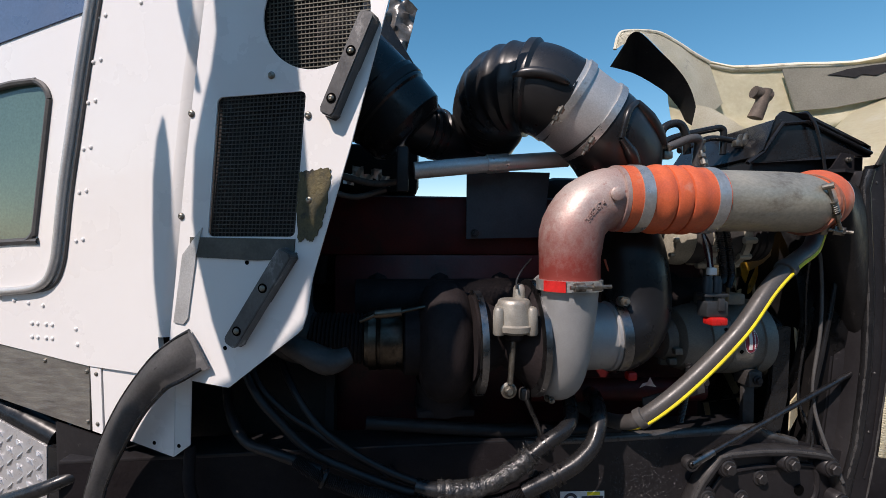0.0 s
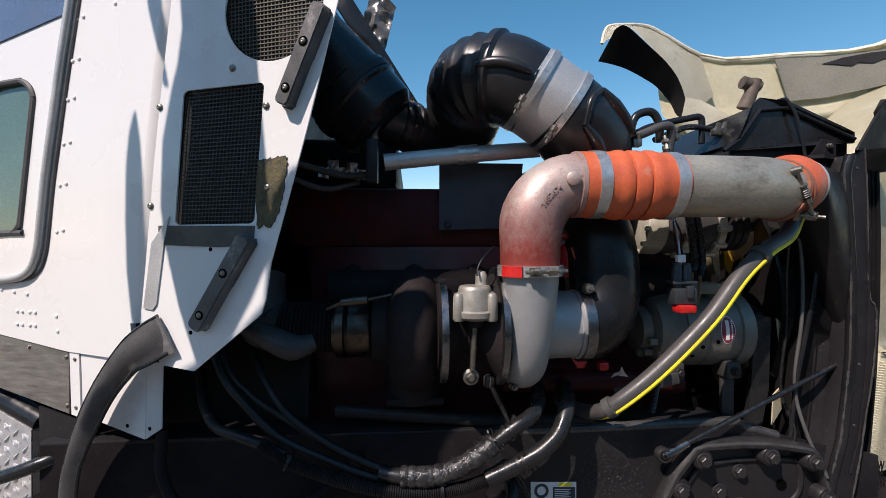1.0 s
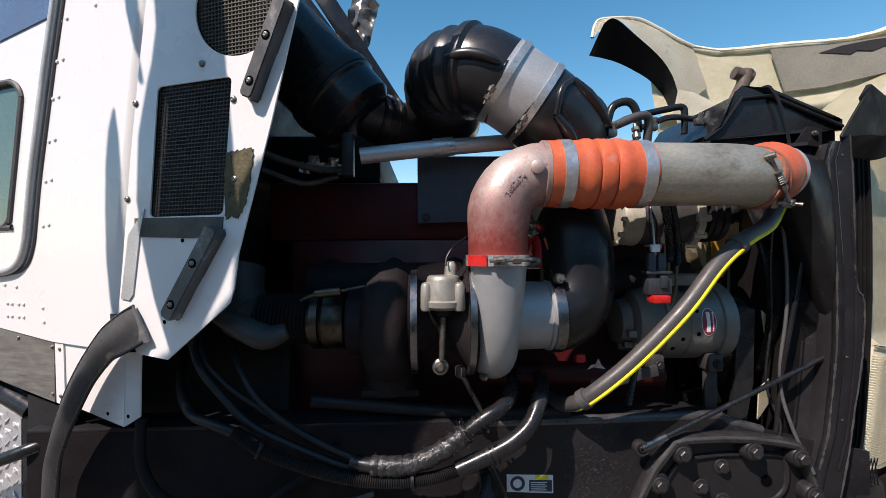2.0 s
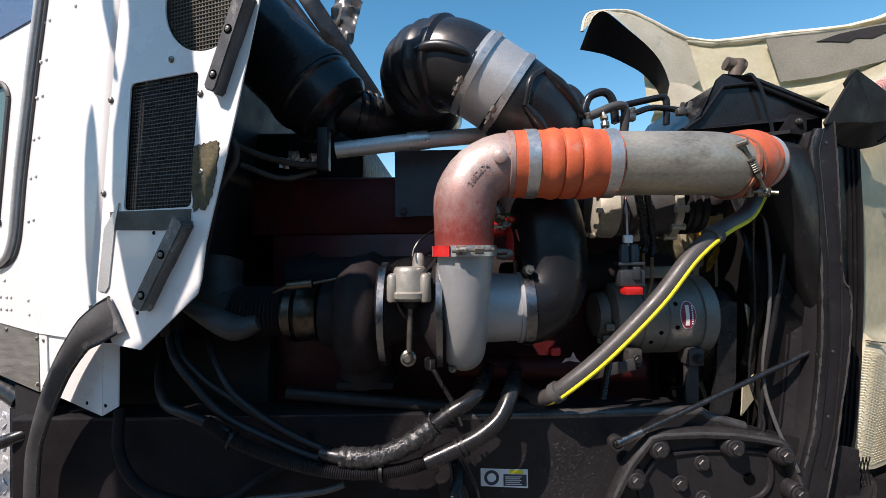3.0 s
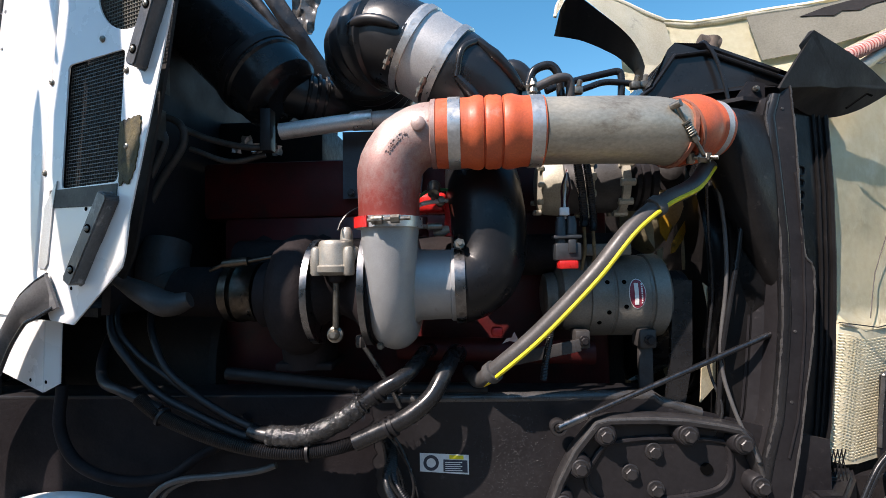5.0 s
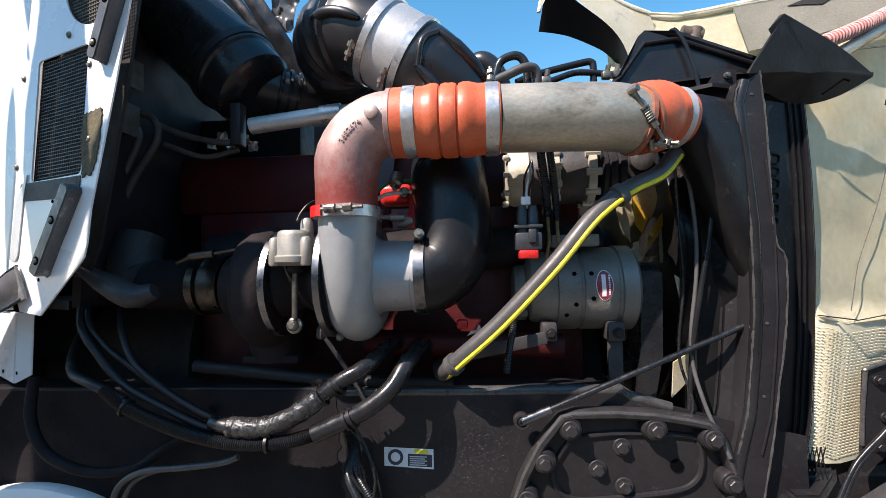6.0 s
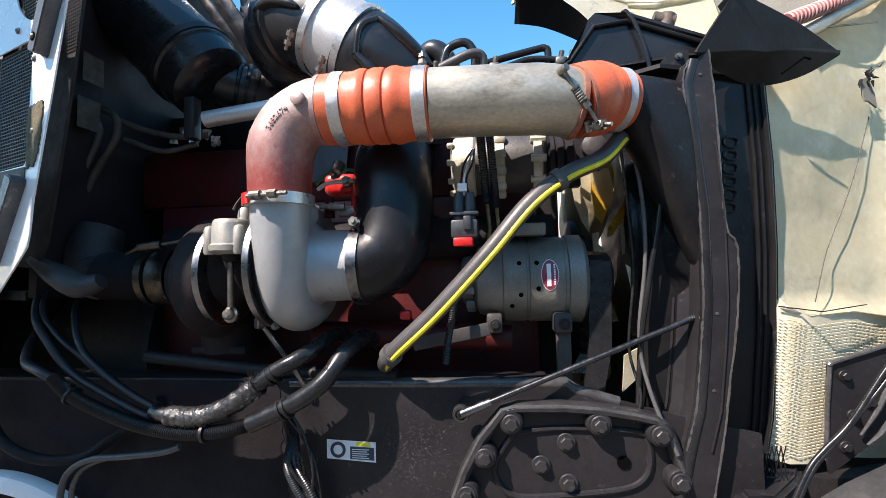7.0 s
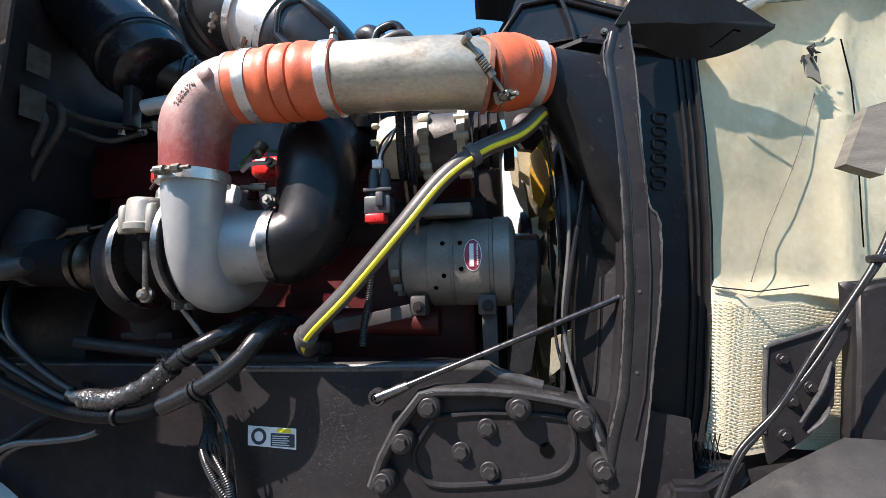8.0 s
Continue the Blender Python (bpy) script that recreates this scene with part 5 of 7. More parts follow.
for k in range(7):
    x0 = 0.33 + rnd.uniform(-0.02, 0.03)
    pts = [(x0, 0.985 + rnd.uniform(-0.01, 0.015), 0.935), (x0 + rnd.uniform(0.005, 0.03), 0.985, 0.89), (x0 + rnd.uniform(0.01, 0.06), 0.985 + rnd.uniform(-0.01, 0.015), 0.83), (x0 + rnd.uniform(0.04, 0.09), 0.99, 0.76), (x0 + rnd.uniform(0.06, 0.12), 1.0, 0.68)]
    if k < 2:
        q, qr = corrugated([V(*p) for p in pts], 0.010, 34)
        t = thing("corrugated_conduit", pts[0], "black corrugated plastic cable conduit", "conduit")
        part("conduit_tube", tube(bmesh.new(), q, qr, 10), RUBBER, t)
    else:
        hose("loose_wire", "thin black wire hanging beside the rail", pts, rnd.uniform(0.002, 0.004), RUBBER, "wire")
# loop hose in the same shade-dark black as the rail's left end
hose("loop_hose", "dark flexible hose looping under the cab", [(-0.36, 1.0, 1.02), (-0.355, 0.99, 0.93), (-0.31, 0.985, 0.86), (-0.22, 0.985, 0.825), (-0.12, 0.99, 0.83), (-0.06, 1.0, 0.865), (0.0, 1.015, 0.90), (0.04, 1.02, 0.945)], 0.011, OILSHADE)

# exhaust bracket and probe
eb = bmesh.new()
tube(eb, spline([(-0.215, 0.96, 1.255), (-0.14, 0.945, 1.222), (-0.085, 0.945, 1.196), (-0.045, 0.955, 1.205)], 6), [0.012, 0.026, 0.032, 0.020], 16, squash=((0, 0, 1), 0.8))
solo("exhaust_shield", eb, GREYIRON, "sooty formed metal shield under the exhaust", "heat shield")
pb = thing("temperature_probe", (0.04, 1.0, 1.27), "small steel probe on the exhaust outlet", "sensor")
part("probe", tube(bmesh.new(), [(-0.03, 1.0, 1.262), (0.0, 1.0, 1.275), (0.001, 1.0, 1.276), (0.055, 1.0, 1.281), (0.056, 1.0, 1.281), (0.12, 1.01, 1.292)], [0.004, 0.005, 0.010, 0.010, 0.004, 0.004], 10), BROWNCHROME, pb)

# ---- red fittings behind the elbow ----
rf = thing("red_fittings", (0.47, 1.02, 1.33), "bright red painted coolant fittings with wires", "fittings")
part("red_elbow", tube(bmesh.new(), spline([(0.487, 1.02, 1.325), (0.490, 1.02, 1.375), (0.480, 1.03, 1.40)], 5), [0.016, 0.015, 0.012], 14), REDBRIGHT, rf)
part("red_manifold", box(bmesh.new(), (0.445, 1.05, 1.40), (0.07, 0.05, 0.045), None, 0.012, 3), REDBRIGHT, rf)
part("red_bracket", slab(bmesh.new(), [(0.477, 1.385), (0.492, 1.370), (0.511, 1.342), (0.514, 1.321), (0.497, 1.324), (0.481, 1.339), (0.474, 1.361)], lambda x, z, d: V(x, 1.035 + d, z), 0, 0.008), REDBRIGHT, rf, "orange-red bent bracket", smooth=False)
part("cream_fitting", tube(bmesh.new(), [V(0.451, 1.010, 1.334), V(0.468, 1.010, 1.337), V(0.485, 1.010, 1.340)], [0.007, 0.012, 0.009], 10), WARMCAST, rf, "cream fitting")
part("red_plug", tube(bmesh.new(), [V(0.430, 1.010, 1.368), V(0.430, 1.010, 1.351), V(0.430, 1.010, 1.326)], [0.009, 0.0095, 0.012], 10), RED, rf, "dark red plug")
for at, way, prof in (((0.47, 0.99, 1.345), (-1, -0.2, 0), [(0, 0.008), (0.03, 0.008), (0.031, 0.005), (0.05, 0.005)]),
                      ((0.465, 1.02, 1.40), (0.2, -1, 0.1), [(0, 0.011), (0.012, 0.011), (0.014, 0.007), (0.024, 0.007)]),
                      ((0.455, 1.0, 1.432), (0, -0.6, -0.6), [(0, 0.014), (0.03, 0.012), (0.032, 0.005), (0.045, 0.005)])):
    part("brass_fitting", lathe(bmesh.new(), at, way, prof, 12), ZINC, rf)
GREENW = mat("green_wire", (0.03, 0.25, 0.10), None, 0.4, scale=60)
part("green_wire", tube(bmesh.new(), spline([(0.405, 1.0, 1.395), (0.43, 0.99, 1.412), (0.455, 0.99, 1.422), (0.50, 1.03, 1.425)], 5), 0.0035, 8), GREENW, rf, "green wire")
part("grey_wire", tube(bmesh.new(), spline([(0.41, 1.0, 1.385), (0.44, 0.99, 1.395), (0.50, 1.03, 1.405)], 5), 0.0045, 8), LABELWHITE, rf, "pale sheathed wire")
part("orange_wire", tube(bmesh.new(), spline([(0.49, 0.99, 1.39), (0.498, 0.985, 1.365), (0.515, 0.985, 1.355), (0.53, 1.0, 1.345)], 5), 0.0025, 6), ORANGE, rf, "orange wire")
rp = thing("red_water_pipe", (0.6, 1.1, 1.07), "dark red painted coolant pipe low on the block", "pipe")
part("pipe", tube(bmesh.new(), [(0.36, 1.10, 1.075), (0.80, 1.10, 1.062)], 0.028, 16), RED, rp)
part("union", box(bmesh.new(), (0.582, 1.04, 1.120), (0.024, 0.022, 0.020), None, 0.006), REDBRIGHT, rp)
TAGPINK = mat("stained_paper_tag", (0.62, 0.52, 0.47), (0.42, 0.20, 0.17), 0.6, scale=50)
part("torn_tag", slab(bmesh.new(), [(0.592, 1.098), (0.606, 1.103), (0.632, 1.099), (0.624, 1.108), (0.617, 1.122), (0.611, 1.110), (0.600, 1.108)], lambda x, z, d: V(x, 1.02 + d, z), 0, 0.001), TAGPINK, rp, "torn stained paper tag", smooth=False)

# ---- connectors near the compressor ----
cn = thing("wire_connector", (0.716, 0.96, 1.27), "dark grey plastic plug connector with red lock", "connector")
for dx in (-0.0105, 0.0105):
    part("barrel", lathe(bmesh.new(), (0.716 + dx, 0.958, 1.30), (0, 0, 1), [(0, 0.0105), (0.046, 0.0105), (0.05, 0.0085), (0.056, 0.0080)], 18), GREYPLASTIC, cn)
part("shell", box(bmesh.new(), (0.716, 0.956, 1.287), (0.050, 0.034, 0.034), None, 0.004), GREYPLASTIC, cn)
part("latch_bridge", box(bmesh.new(), (0.722, 0.937, 1.297), (0.014, 0.007, 0.026), None, 0.002), GREYPLASTIC, cn)
part("collar", box(bmesh.new(), (0.716, 0.956, 1.316), (0.054, 0.028, 0.007), None, 0.002), GREYPLASTIC, cn)
part("red_lock", box(bmesh.new(), (0.714, 0.944, 1.262), (0.036, 0.03, 0.016), None, 0.003), REDBRIGHT, cn, "bright red plastic lock")
part("tape_tag", box(bmesh.new(), (0.713, 0.956, 1.366), (0.018, 0.012, 0.016), None, 0.002), LABELWHITE, cn, "white tape tag")
for k, dx in enumerate((-0.008, 0.0, 0.008)):
    part("wire", tube(bmesh.new(), spline([(0.716 + dx, 0.96, 1.352), (0.716 + dx * 0.6, 0.965, 1.385), (0.724 + dx, 0.985, 1.42), (0.735, 1.02, 1.46)], 5), 0.0022, 6), (RED, LABELWHITE, RED)[k], cn)
TANWIRE = mat("tan_wire", (0.20, 0.14, 0.06), (0.10, 0.07, 0.04), 0.5, scale=90)
for x, r, z1 in ((0.752, 0.0085, 1.34), (0.770, 0.0075, 1.33)):
    q, qr = corrugated([V(x - 0.004, 0.99, 1.48), V(x, 0.978, 1.42), V(x + 0.004, 0.975, 1.36), V(x + 0.006, 0.985, z1)], r, 26)
    t = thing("corrugated_conduit", q[0], "black corrugated plastic cable conduit", "conduit")
    part("conduit_tube", tube(bmesh.new(), q, qr, 10), BLACKGLOSS, t)
    part("wire_end", tube(bmesh.new(), [q[-1], q[-1] + V(0.004, 0.01, -0.05), q[-1] + V(-0.002, 0.02, -0.09)], 0.0035, 8), TANWIRE, t, "bundle of tan wires")
q, qr = corrugated([V(0.69, 0.99, 1.16), V(0.685, 0.985, 1.12), V(0.675, 0.985, 1.07), V(0.67, 0.99, 1.03)], 0.007, 26)
t = thing("corrugated_conduit", q[0], "black corrugated plastic cable conduit", "conduit")
part("conduit_tube", tube(bmesh.new(), q, qr, 10), BLACKGLOSS, t)

# ---- belt drive and fan ----
bd = thing("belt_drive", (0.97, 1.3, 1.0), "black ribbed drive belt and pulleys", "belt drive")
b = bmesh.new()
lathe(b, (0.95, 1.40, 1.05), (1, 0, 0), [(0, 0.10), (0.005, 0.11), (0.045, 0.11), (0.05, 0.10)], 32)
part("crank_pulley", b, BLACK, bd)
loop = [(1.12 - 0.062 * math.cos(radians(a)), 1.183 + 0.062 * math.sin(radians(a))) for a in range(-60, 121, 15)] + [(1.44, 1.16), (1.50, 1.05), (1.44, 0.95), (1.32, 0.94), (1.15, 1.02)]
b = slab(bmesh.new(), loop, lambda y, z, d: V(0.95 + d, y, z), 0, 0.04, [[(1.12 + (y - 1.12) * 0.93 + 0.01, 1.10 + (z - 1.10) * 0.93) for y, z in loop]])
part("belt", b, RUBBER, bd, smooth=False)
part("belt_guard", slab(bmesh.new(), [(0.955, 1.225), (0.995, 1.222), (0.99, 1.05), (0.96, 0.90), (0.925, 0.90), (0.945, 1.05)], lambda x, z, d: V(x + 0.006, 1.055 + d, z), 0, 0.012), RUBBER, bd, smooth=False)
hbk = thing("hose_bracket", (0.985, 1.12, 1.44), "grimy brown bracket holding the hose beside the fan", "bracket")
part("plate", slab(bmesh.new(), [(0.945, 1.525), (1.035, 1.525), (1.030, 1.455), (1.005, 1.425), (0.975, 1.43), (0.955, 1.46)], lambda x, z, d: V(x, 1.13 + d, z), 0, 0.02), ROUGHBLACK, hbk, smooth=False)
part("lug", lathe(bmesh.new(), (0.99, 1.13, 1.475), (0, -1, 0), [(0, 0.026), (0.02, 0.026), (0.024, 0.018), (0.026, 0.010)], 20), GREYIRON, hbk, "scaled round lug")
part("stay", box(bmesh.new(), (0.955, 1.17, 1.425), (0.024, 0.03, 0.06), None, 0.004), ROUGHBLACK, hbk)
fan = thing("cooling_fan", (1.02, 1.5, 1.22), "yellowed plastic cooling fan behind the shroud", "fan")
FC = V(1.022, 1.50, 1.24)
part("hub", lathe(bmesh.new(), FC - V(0.05, 0, 0), (1, 0, 0), [(0, 0.06), (0.01, 0.11), (0.06, 0.12), (0.08, 0.06)], 32), BLACK, fan)
for k in [n for n in range(15) if n != 7]:
    a = radians(k * 24 + 4)
    u, w = V(0, math.cos(a), math.sin(a)), V(0, -math.sin(a), math.cos(a))
    b = bmesh.new()
    lo = []
    for s in np.linspace(0, 1, 9):
        t = 0.11 + 0.30 * s
        wd = 0.026 + 0.022 * math.sin(math.pi * min(1.0, 0.15 + s * 0.75)) - 0.030 * max(0.0, s - 0.85) / 0.15
        tw = radians(44 - 20 * s)
        c = FC + u * t + w * 0.03 * s * s
        e = w * math.cos(tw) * wd + V(math.sin(tw) * wd, 0, 0)
        nn = e.cross(u).normalized()
        lo.append([b.verts.new(c - e), b.verts.new(c - e * 0.4 + nn * 0.010), b.verts.new(c + e * 0.4 + nn * 0.009), b.verts.new(c + e)])
    for p, r in zip(lo, lo[1:]):
        for i in range(3):
            b.faces.new((p[i], p[i + 1], r[i + 1], r[i]))
    bmesh.ops.solidify(b, geom=b.faces[:], thickness=0.004)
    part("blade", b, AMBER if k == 12 else FANCREAM, fan)

ff = thing("far_fender", (0.9, 2.0, 0.75), "white inner panel of the far fender", "fender")
b = slab(bmesh.new(), [(0.50, 0.70), (1.30, 0.70), (1.30, 1.66), (0.88, 1.66), (0.86, 1.52), (0.50, 1.52)], lambda x, z, d: V(x, 2.0 + d, z), 0, 0.006)
part("panel", b, WHITE, ff, smooth=False)
# added panel on the far side: keeps sky light off the firewall
b = slab(bmesh.new(), [(-0.27, 0.85), (0.495, 0.85), (0.495, 1.50), (-0.27, 1.50)], lambda x, z, d: V(x, 2.0 + d, z), 0, 0.006)
part("sky_light_block", b, ROUGHBLACK, ff, "added black panel keeping sky light off the firewall", smooth=False)

# ---- radiator pack ----
ra = thing("radiator", (1.25, 1.5, 0.75), "black radiator pack with welded steel side tank", "radiator")
FR = [(1.182, 1.616), (1.189, 1.51), (1.192, 1.36), (1.197, 1.275), (1.213, 1.238), (1.207, 1.12), (1.190, 1.01), (1.170, 0.88), (1.145, 0.76), (1.13, 0.66)]
FL = [(1.095, 0.66), (1.102, 0.78), (1.122, 0.870), (1.142, 0.945), (1.156, 1.06), (1.164, 1.147), (1.166, 1.31), (1.157, 1.44), (1.148, 1.556), (1.160, 1.60)]
b = slab(bmesh.new(), FR + FL, lambda x, z, d: V(x, 1.004 + d + (0.02 if x < 1.165 and z > 0.9 else 0.0) * 0, z), 0, 0.006)
part("side_flange", b, BLACK, ra, smooth=False)
rnd = random.Random(8)
b = bmesh.new()
jag = [p for p in spline([(x, 1.003, z) for x, z in FR], 9)]
tube(b, [p + V(rnd.uniform(-0.0007, 0.0009), 0, 0) for p in jag], [rnd.uniform(0.0014, 0.0026) for _ in jag], 6)
part("flange_edge", b, WORNSHEEN, ra, "rough cut flange edge")
b = bmesh.new()
rows = []
for (x, z) in FL[::-1]:
    rows.append([b.verts.new(V(x, 1.003, z)), b.verts.new(V(x - 0.014, 1.022, z)), b.verts.new(V(x - 0.020, 1.05, z)), b.verts.new(V(x - 0.065, 1.075, z)), b.verts.new(V(x - 0.080, 1.20, z))])
for p, r in zip(rows, rows[1:]):
    for i in range(4):
        b.faces.new((p[i], p[i + 1], r[i + 1], r[i]))
part("tank_side", b, BLACK, ra)
b = bmesh.new()
tube(b, [V(x - 0.004, 1.0125, z) for x, z in FL[1:]], 0.0115, 14)
part("rolled_corner", b, BLACKGLOSS, ra)
rnd = random.Random(3)
jag = spline([(x - 0.013, 1.006, z) for x, z in FL[2:]], 10)
part("weld_bead", tube(bmesh.new(), [p + V(rnd.uniform(-0.0008, 0.0008), 0, 0) for p in jag], [rnd.uniform(0.0012, 0.0030) for _ in jag], 6), WORNSHEEN, ra, "rough weld bead")
b = bmesh.new()
tube(b, [V(x + 0.028, 1.0025, z) for x, z in FL[2:8]], 0.0022, 6)
tube(b, [V(x - 0.045, 1.062, z) for x, z in FL[2:6]], 0.004, 6)
part("pressed_rib", b, BLACK, ra)
CT = [(1.195, 1.60), (1.338, 1.59), (1.346, 1.42), (1.344, 1.24), (1.333, 1.07), (1.312, 0.90), (1.288, 0.80), (1.28, 0.68), (1.17, 0.68)]
b = slab(bmesh.new(), CT, lambda x, z, d: V(x, 1.070 + (x - 1.19) * 0.27 + d, z), 0, 0.01)
part("core_side", b, RADBLACK, ra, smooth=False)
for off, r in ((0.012, 0.006), (0.03, 0.003), (0.045, 0.004)):
    part("core_channel", tube(bmesh.new(), [V(x - off, 1.070 + (x - off - 1.19) * 0.27 - 0.002, z) for x, z in CT[1:7]], r, 6), RADBLACK, ra)
b = bmesh.new()
box(b, (1.225, 1.50, 1.10), (0.09, 0.66, 0.84), None, 0.006)
part("core", b, RADBLACK, ra)
b = slab(bmesh.new(), [(1.300, 1.60), (1.352, 1.592), (1.350, 1.63), (1.305, 1.635)], lambda x, z, d: V(x, 1.10 + d, z), 0, 0.05)
part("top_tank", b, RADBLACK, ra, smooth=False)
# raised mark on the core side, drawn as plain looped shapes
for k in range(6):
    x0, z0 = 1.252 - k * 0.0022, 1.458 - k * 0.0268
    w, h = (0.0135, 0.0085) if k % 2 else (0.0145, 0.0098)
    ring = [V(x0 + u * w + 0.18 * v * h, 1.0685 + (x0 + u * w - 1.19) * 0.27, z0 + v * h - 0.12 * u * w) for u, v in ((-1, -0.5), (-0.6, -1), (0.6, -1), (1, -0.5), (1, 0.5), (0.6, 1), (-0.6, 1), (-1, 0.5), (-1, -0.5))]
    part("raised_mark", tube(bmesh.new(), ring, 0.0026, 6), RADBLACK, ra)
b = slab(bmesh.new(), [(1.10, 1.02), (1.345, 1.115), (1.345, 1.15), (1.20, 1.24), (1.05, 1.40), (1.05, 1.05)], lambda x, y, d: V(x, y, 1.596 + d), 0, 0.008)
part("top_cover", b, BLACK, ra, smooth=False)
b = lathe(bmesh.new(), (1.045, 1.5, 1.24), (1, 0, 0), [(0, 0.425), (0.01, 0.430), (0.05, 0.430), (0.055, 0.44), (0.11, 0.46)], 56, caps=False)
bmesh.ops.solidify(b, geom=b.faces[:], thickness=0.004)
part("fan_shroud", b, BLACKGLOSS, ra)
b = slab(bmesh.new(), [(1.078, 1.54), (1.150, 1.54), (1.150, 0.70), (1.062, 0.70), (1.066, 1.05), (1.085, 1.26)], lambda x, z, d: V(x, 1.06 + d, z), 0, 0.45)
part("shroud_side", b, RADBLACK, ra, smooth=False)
b = bmesh.new()
rings = []
for t in np.linspace(0, 1, 9):
    e2 = t ** 0.9
    c = V(1.022, 0.998, 1.526).lerp(V(1.152, 1.050, 1.385), t)
    ring = []
    for k in range(32):
        a = 2 * math.pi * k / 32
        ca, sa = math.cos(a), math.sin(a)
        p0 = V(0.45, -0.89, 0.0) * 0.0475 * ca + V(0.03, 0.03, 0.99) * 0.0475 * sa
        q0 = V(0.0, -0.045 * math.copysign(abs(ca) ** 0.6, ca), 0.185 * math.copysign(abs(sa) ** 0.8, sa))
        ring.append(b.verts.new(c + p0.lerp(q0, e2)))
    rings.append(ring)
for p, q2 in zip(rings, rings[1:]):
    for k in range(32):
        b.faces.new((p[k], p[(k + 1) % 32], q2[(k + 1) % 32], q2[k]))
part("inlet_tank", b, RADBLACK, ra)
for x, z in ((1.158, 1.413), (1.165, 1.57), (1.163, 1.30), (1.172, 1.12), (1.16, 0.98)):
    part("rivet_hole", lathe(bmesh.new(), V(x, 1.0036, z), (0, -1, 0), [(0, 0.0032), (0.0012, 0.0026)], 10), WORNSHEEN, ra)
# tall stay, wires and strap by the shroud
ts = thing("fan_stay", (1.04, 1.03, 0.95), "slender black stay rod beside the fan shroud", "rod")
part("rod", tube(bmesh.new(), spline([(1.098, 1.03, 1.37), (1.082, 1.03, 1.27), (1.060, 1.03, 1.16), (1.045, 1.035, 1.06), (1.036, 1.04, 0.93), (1.03, 1.05, 0.88)], 6), 0.0055, 10), BLACKGLOSS, ts)
hose("loose_wire", "thin dark wire hanging beside the fan shroud", [(1.03, 1.02, 1.45), (1.047, 1.03, 1.425), (1.061, 1.035, 1.327), (1.060, 1.035, 1.217), (1.043, 1.035, 1.068), (1.057, 1.02, 0.964), (1.091, 1.0, 0.864)], 0.004, MATTRUBBER, "wire")
hose("loose_wire", "thin dark wire hanging beside the fan shroud", [(1.02, 1.02, 1.44), (1.036, 1.05, 1.33), (1.045, 1.06, 1.2), (1.03, 1.06, 1.05), (1.04, 1.03, 0.96), (1.02, 1.03, 0.90)], 0.003, RUBBER, "wire")
# cream slabs cut to the outlines of sunlit patches by the fan
for ol in ([(1.023, 1.031), (1.064, 1.047), (1.060, 0.989), (1.016, 0.959)], [(1.035, 1.216), (1.057, 1.201), (1.090, 1.232), (1.083, 1.190), (1.049, 1.152)]):
    part("blade_tip", slab(bmesh.new(), ol, lambda x, z, d: V(x, 1.09 + (x - 1.06) * 0.5 + d, z), 0, 0.004), FANCREAM, fan, "lit cream blade tip", smooth=False)

for ol in ([(1.006, 1.483), (1.047, 1.489), (1.060, 1.441), (1.060, 1.402), (1.045, 1.359), (1.024, 1.313), (1.007, 1.334), (1.002, 1.389)],
           [(1.093, 1.379), (1.091, 1.354), (1.074, 1.317), (1.049, 1.286), (1.036, 1.282), (1.040, 1.308), (1.065, 1.342)]):
    part("blade_tip", slab(bmesh.new(), ol, lambda x, z, d: V(x, 1.225 + (x - 1.03) * 0.4 + d, z), 0, 0.004), AMBER, fan, "amber yellow blade tip", smooth=False)
for ol in ([(0.974, 1.486), (1.006, 1.483), (1.000, 1.367), (0.979, 1.384), (0.972, 1.433)],
           [(0.948, 1.448), (0.977, 1.432), (0.980, 1.384), (0.992, 1.349), (0.993, 1.324), (0.995, 1.292), (0.975, 1.322), (0.961, 1.362)],
           [(1.000, 1.291), (1.018, 1.296), (1.016, 1.266), (1.029, 1.255), (1.012, 1.232), (1.003, 1.254)],
           [(1.083, 1.341), (1.093, 1.336), (1.086, 1.241), (1.076, 1.240), (1.075, 1.290)]):
    part("blade_tip", slab(bmesh.new(), ol, lambda x, z, d: V(x, 1.225 + (x - 1.03) * 0.4 + 0.01 + d, z), 0, 0.004), FANCREAM, fan, "lit cream blade tip", smooth=False)

# hose clamp ties on the striped hose
for p in (HP[22], HP[54]):
    i = 22 if p is HP[22] else 54
    d = HP[i + 1] - HP[i - 1]
    part("rubber_cuff", lathe(bmesh.new(), p, d, [(-0.009, 0.0168), (-0.008, 0.0215), (0.008, 0.0215), (0.009, 0.0168)], 20), MATTRUBBER, sh)

# ---- surge tank ----
su = thing("surge_tank", (1.08, 1.25, 1.62), "glossy black coolant surge tank with strap", "coolant tank")
TK = [(0.918, 1.632), (0.935, 1.655), (0.990, 1.735), (1.000, 1.744), (1.06, 1.744), (1.215, 1.680), (1.235, 1.668), (1.235, 1.655), (1.16, 1.64)]
b = slab(bmesh.new(), TK, lambda x, z, d: V(x, d, z), 1.085, 1.46)
bmesh.ops.bevel(b, geom=[e for e in b.edges if e.calc_face_angle(0) > 0.6], offset=0.010, segments=3, affect="EDGES")
part("tank", b, BLACKGLOSS, su)
b = bmesh.new()
tube(b, [V(x, 1.080, z) for x, z in ((0.90, 1.622), (0.94, 1.65), (0.992, 1.722), (1.06, 1.728), (1.24, 1.655))], 0.005, 8)
part("seam_flange", b, BLACKGLOSS, su)
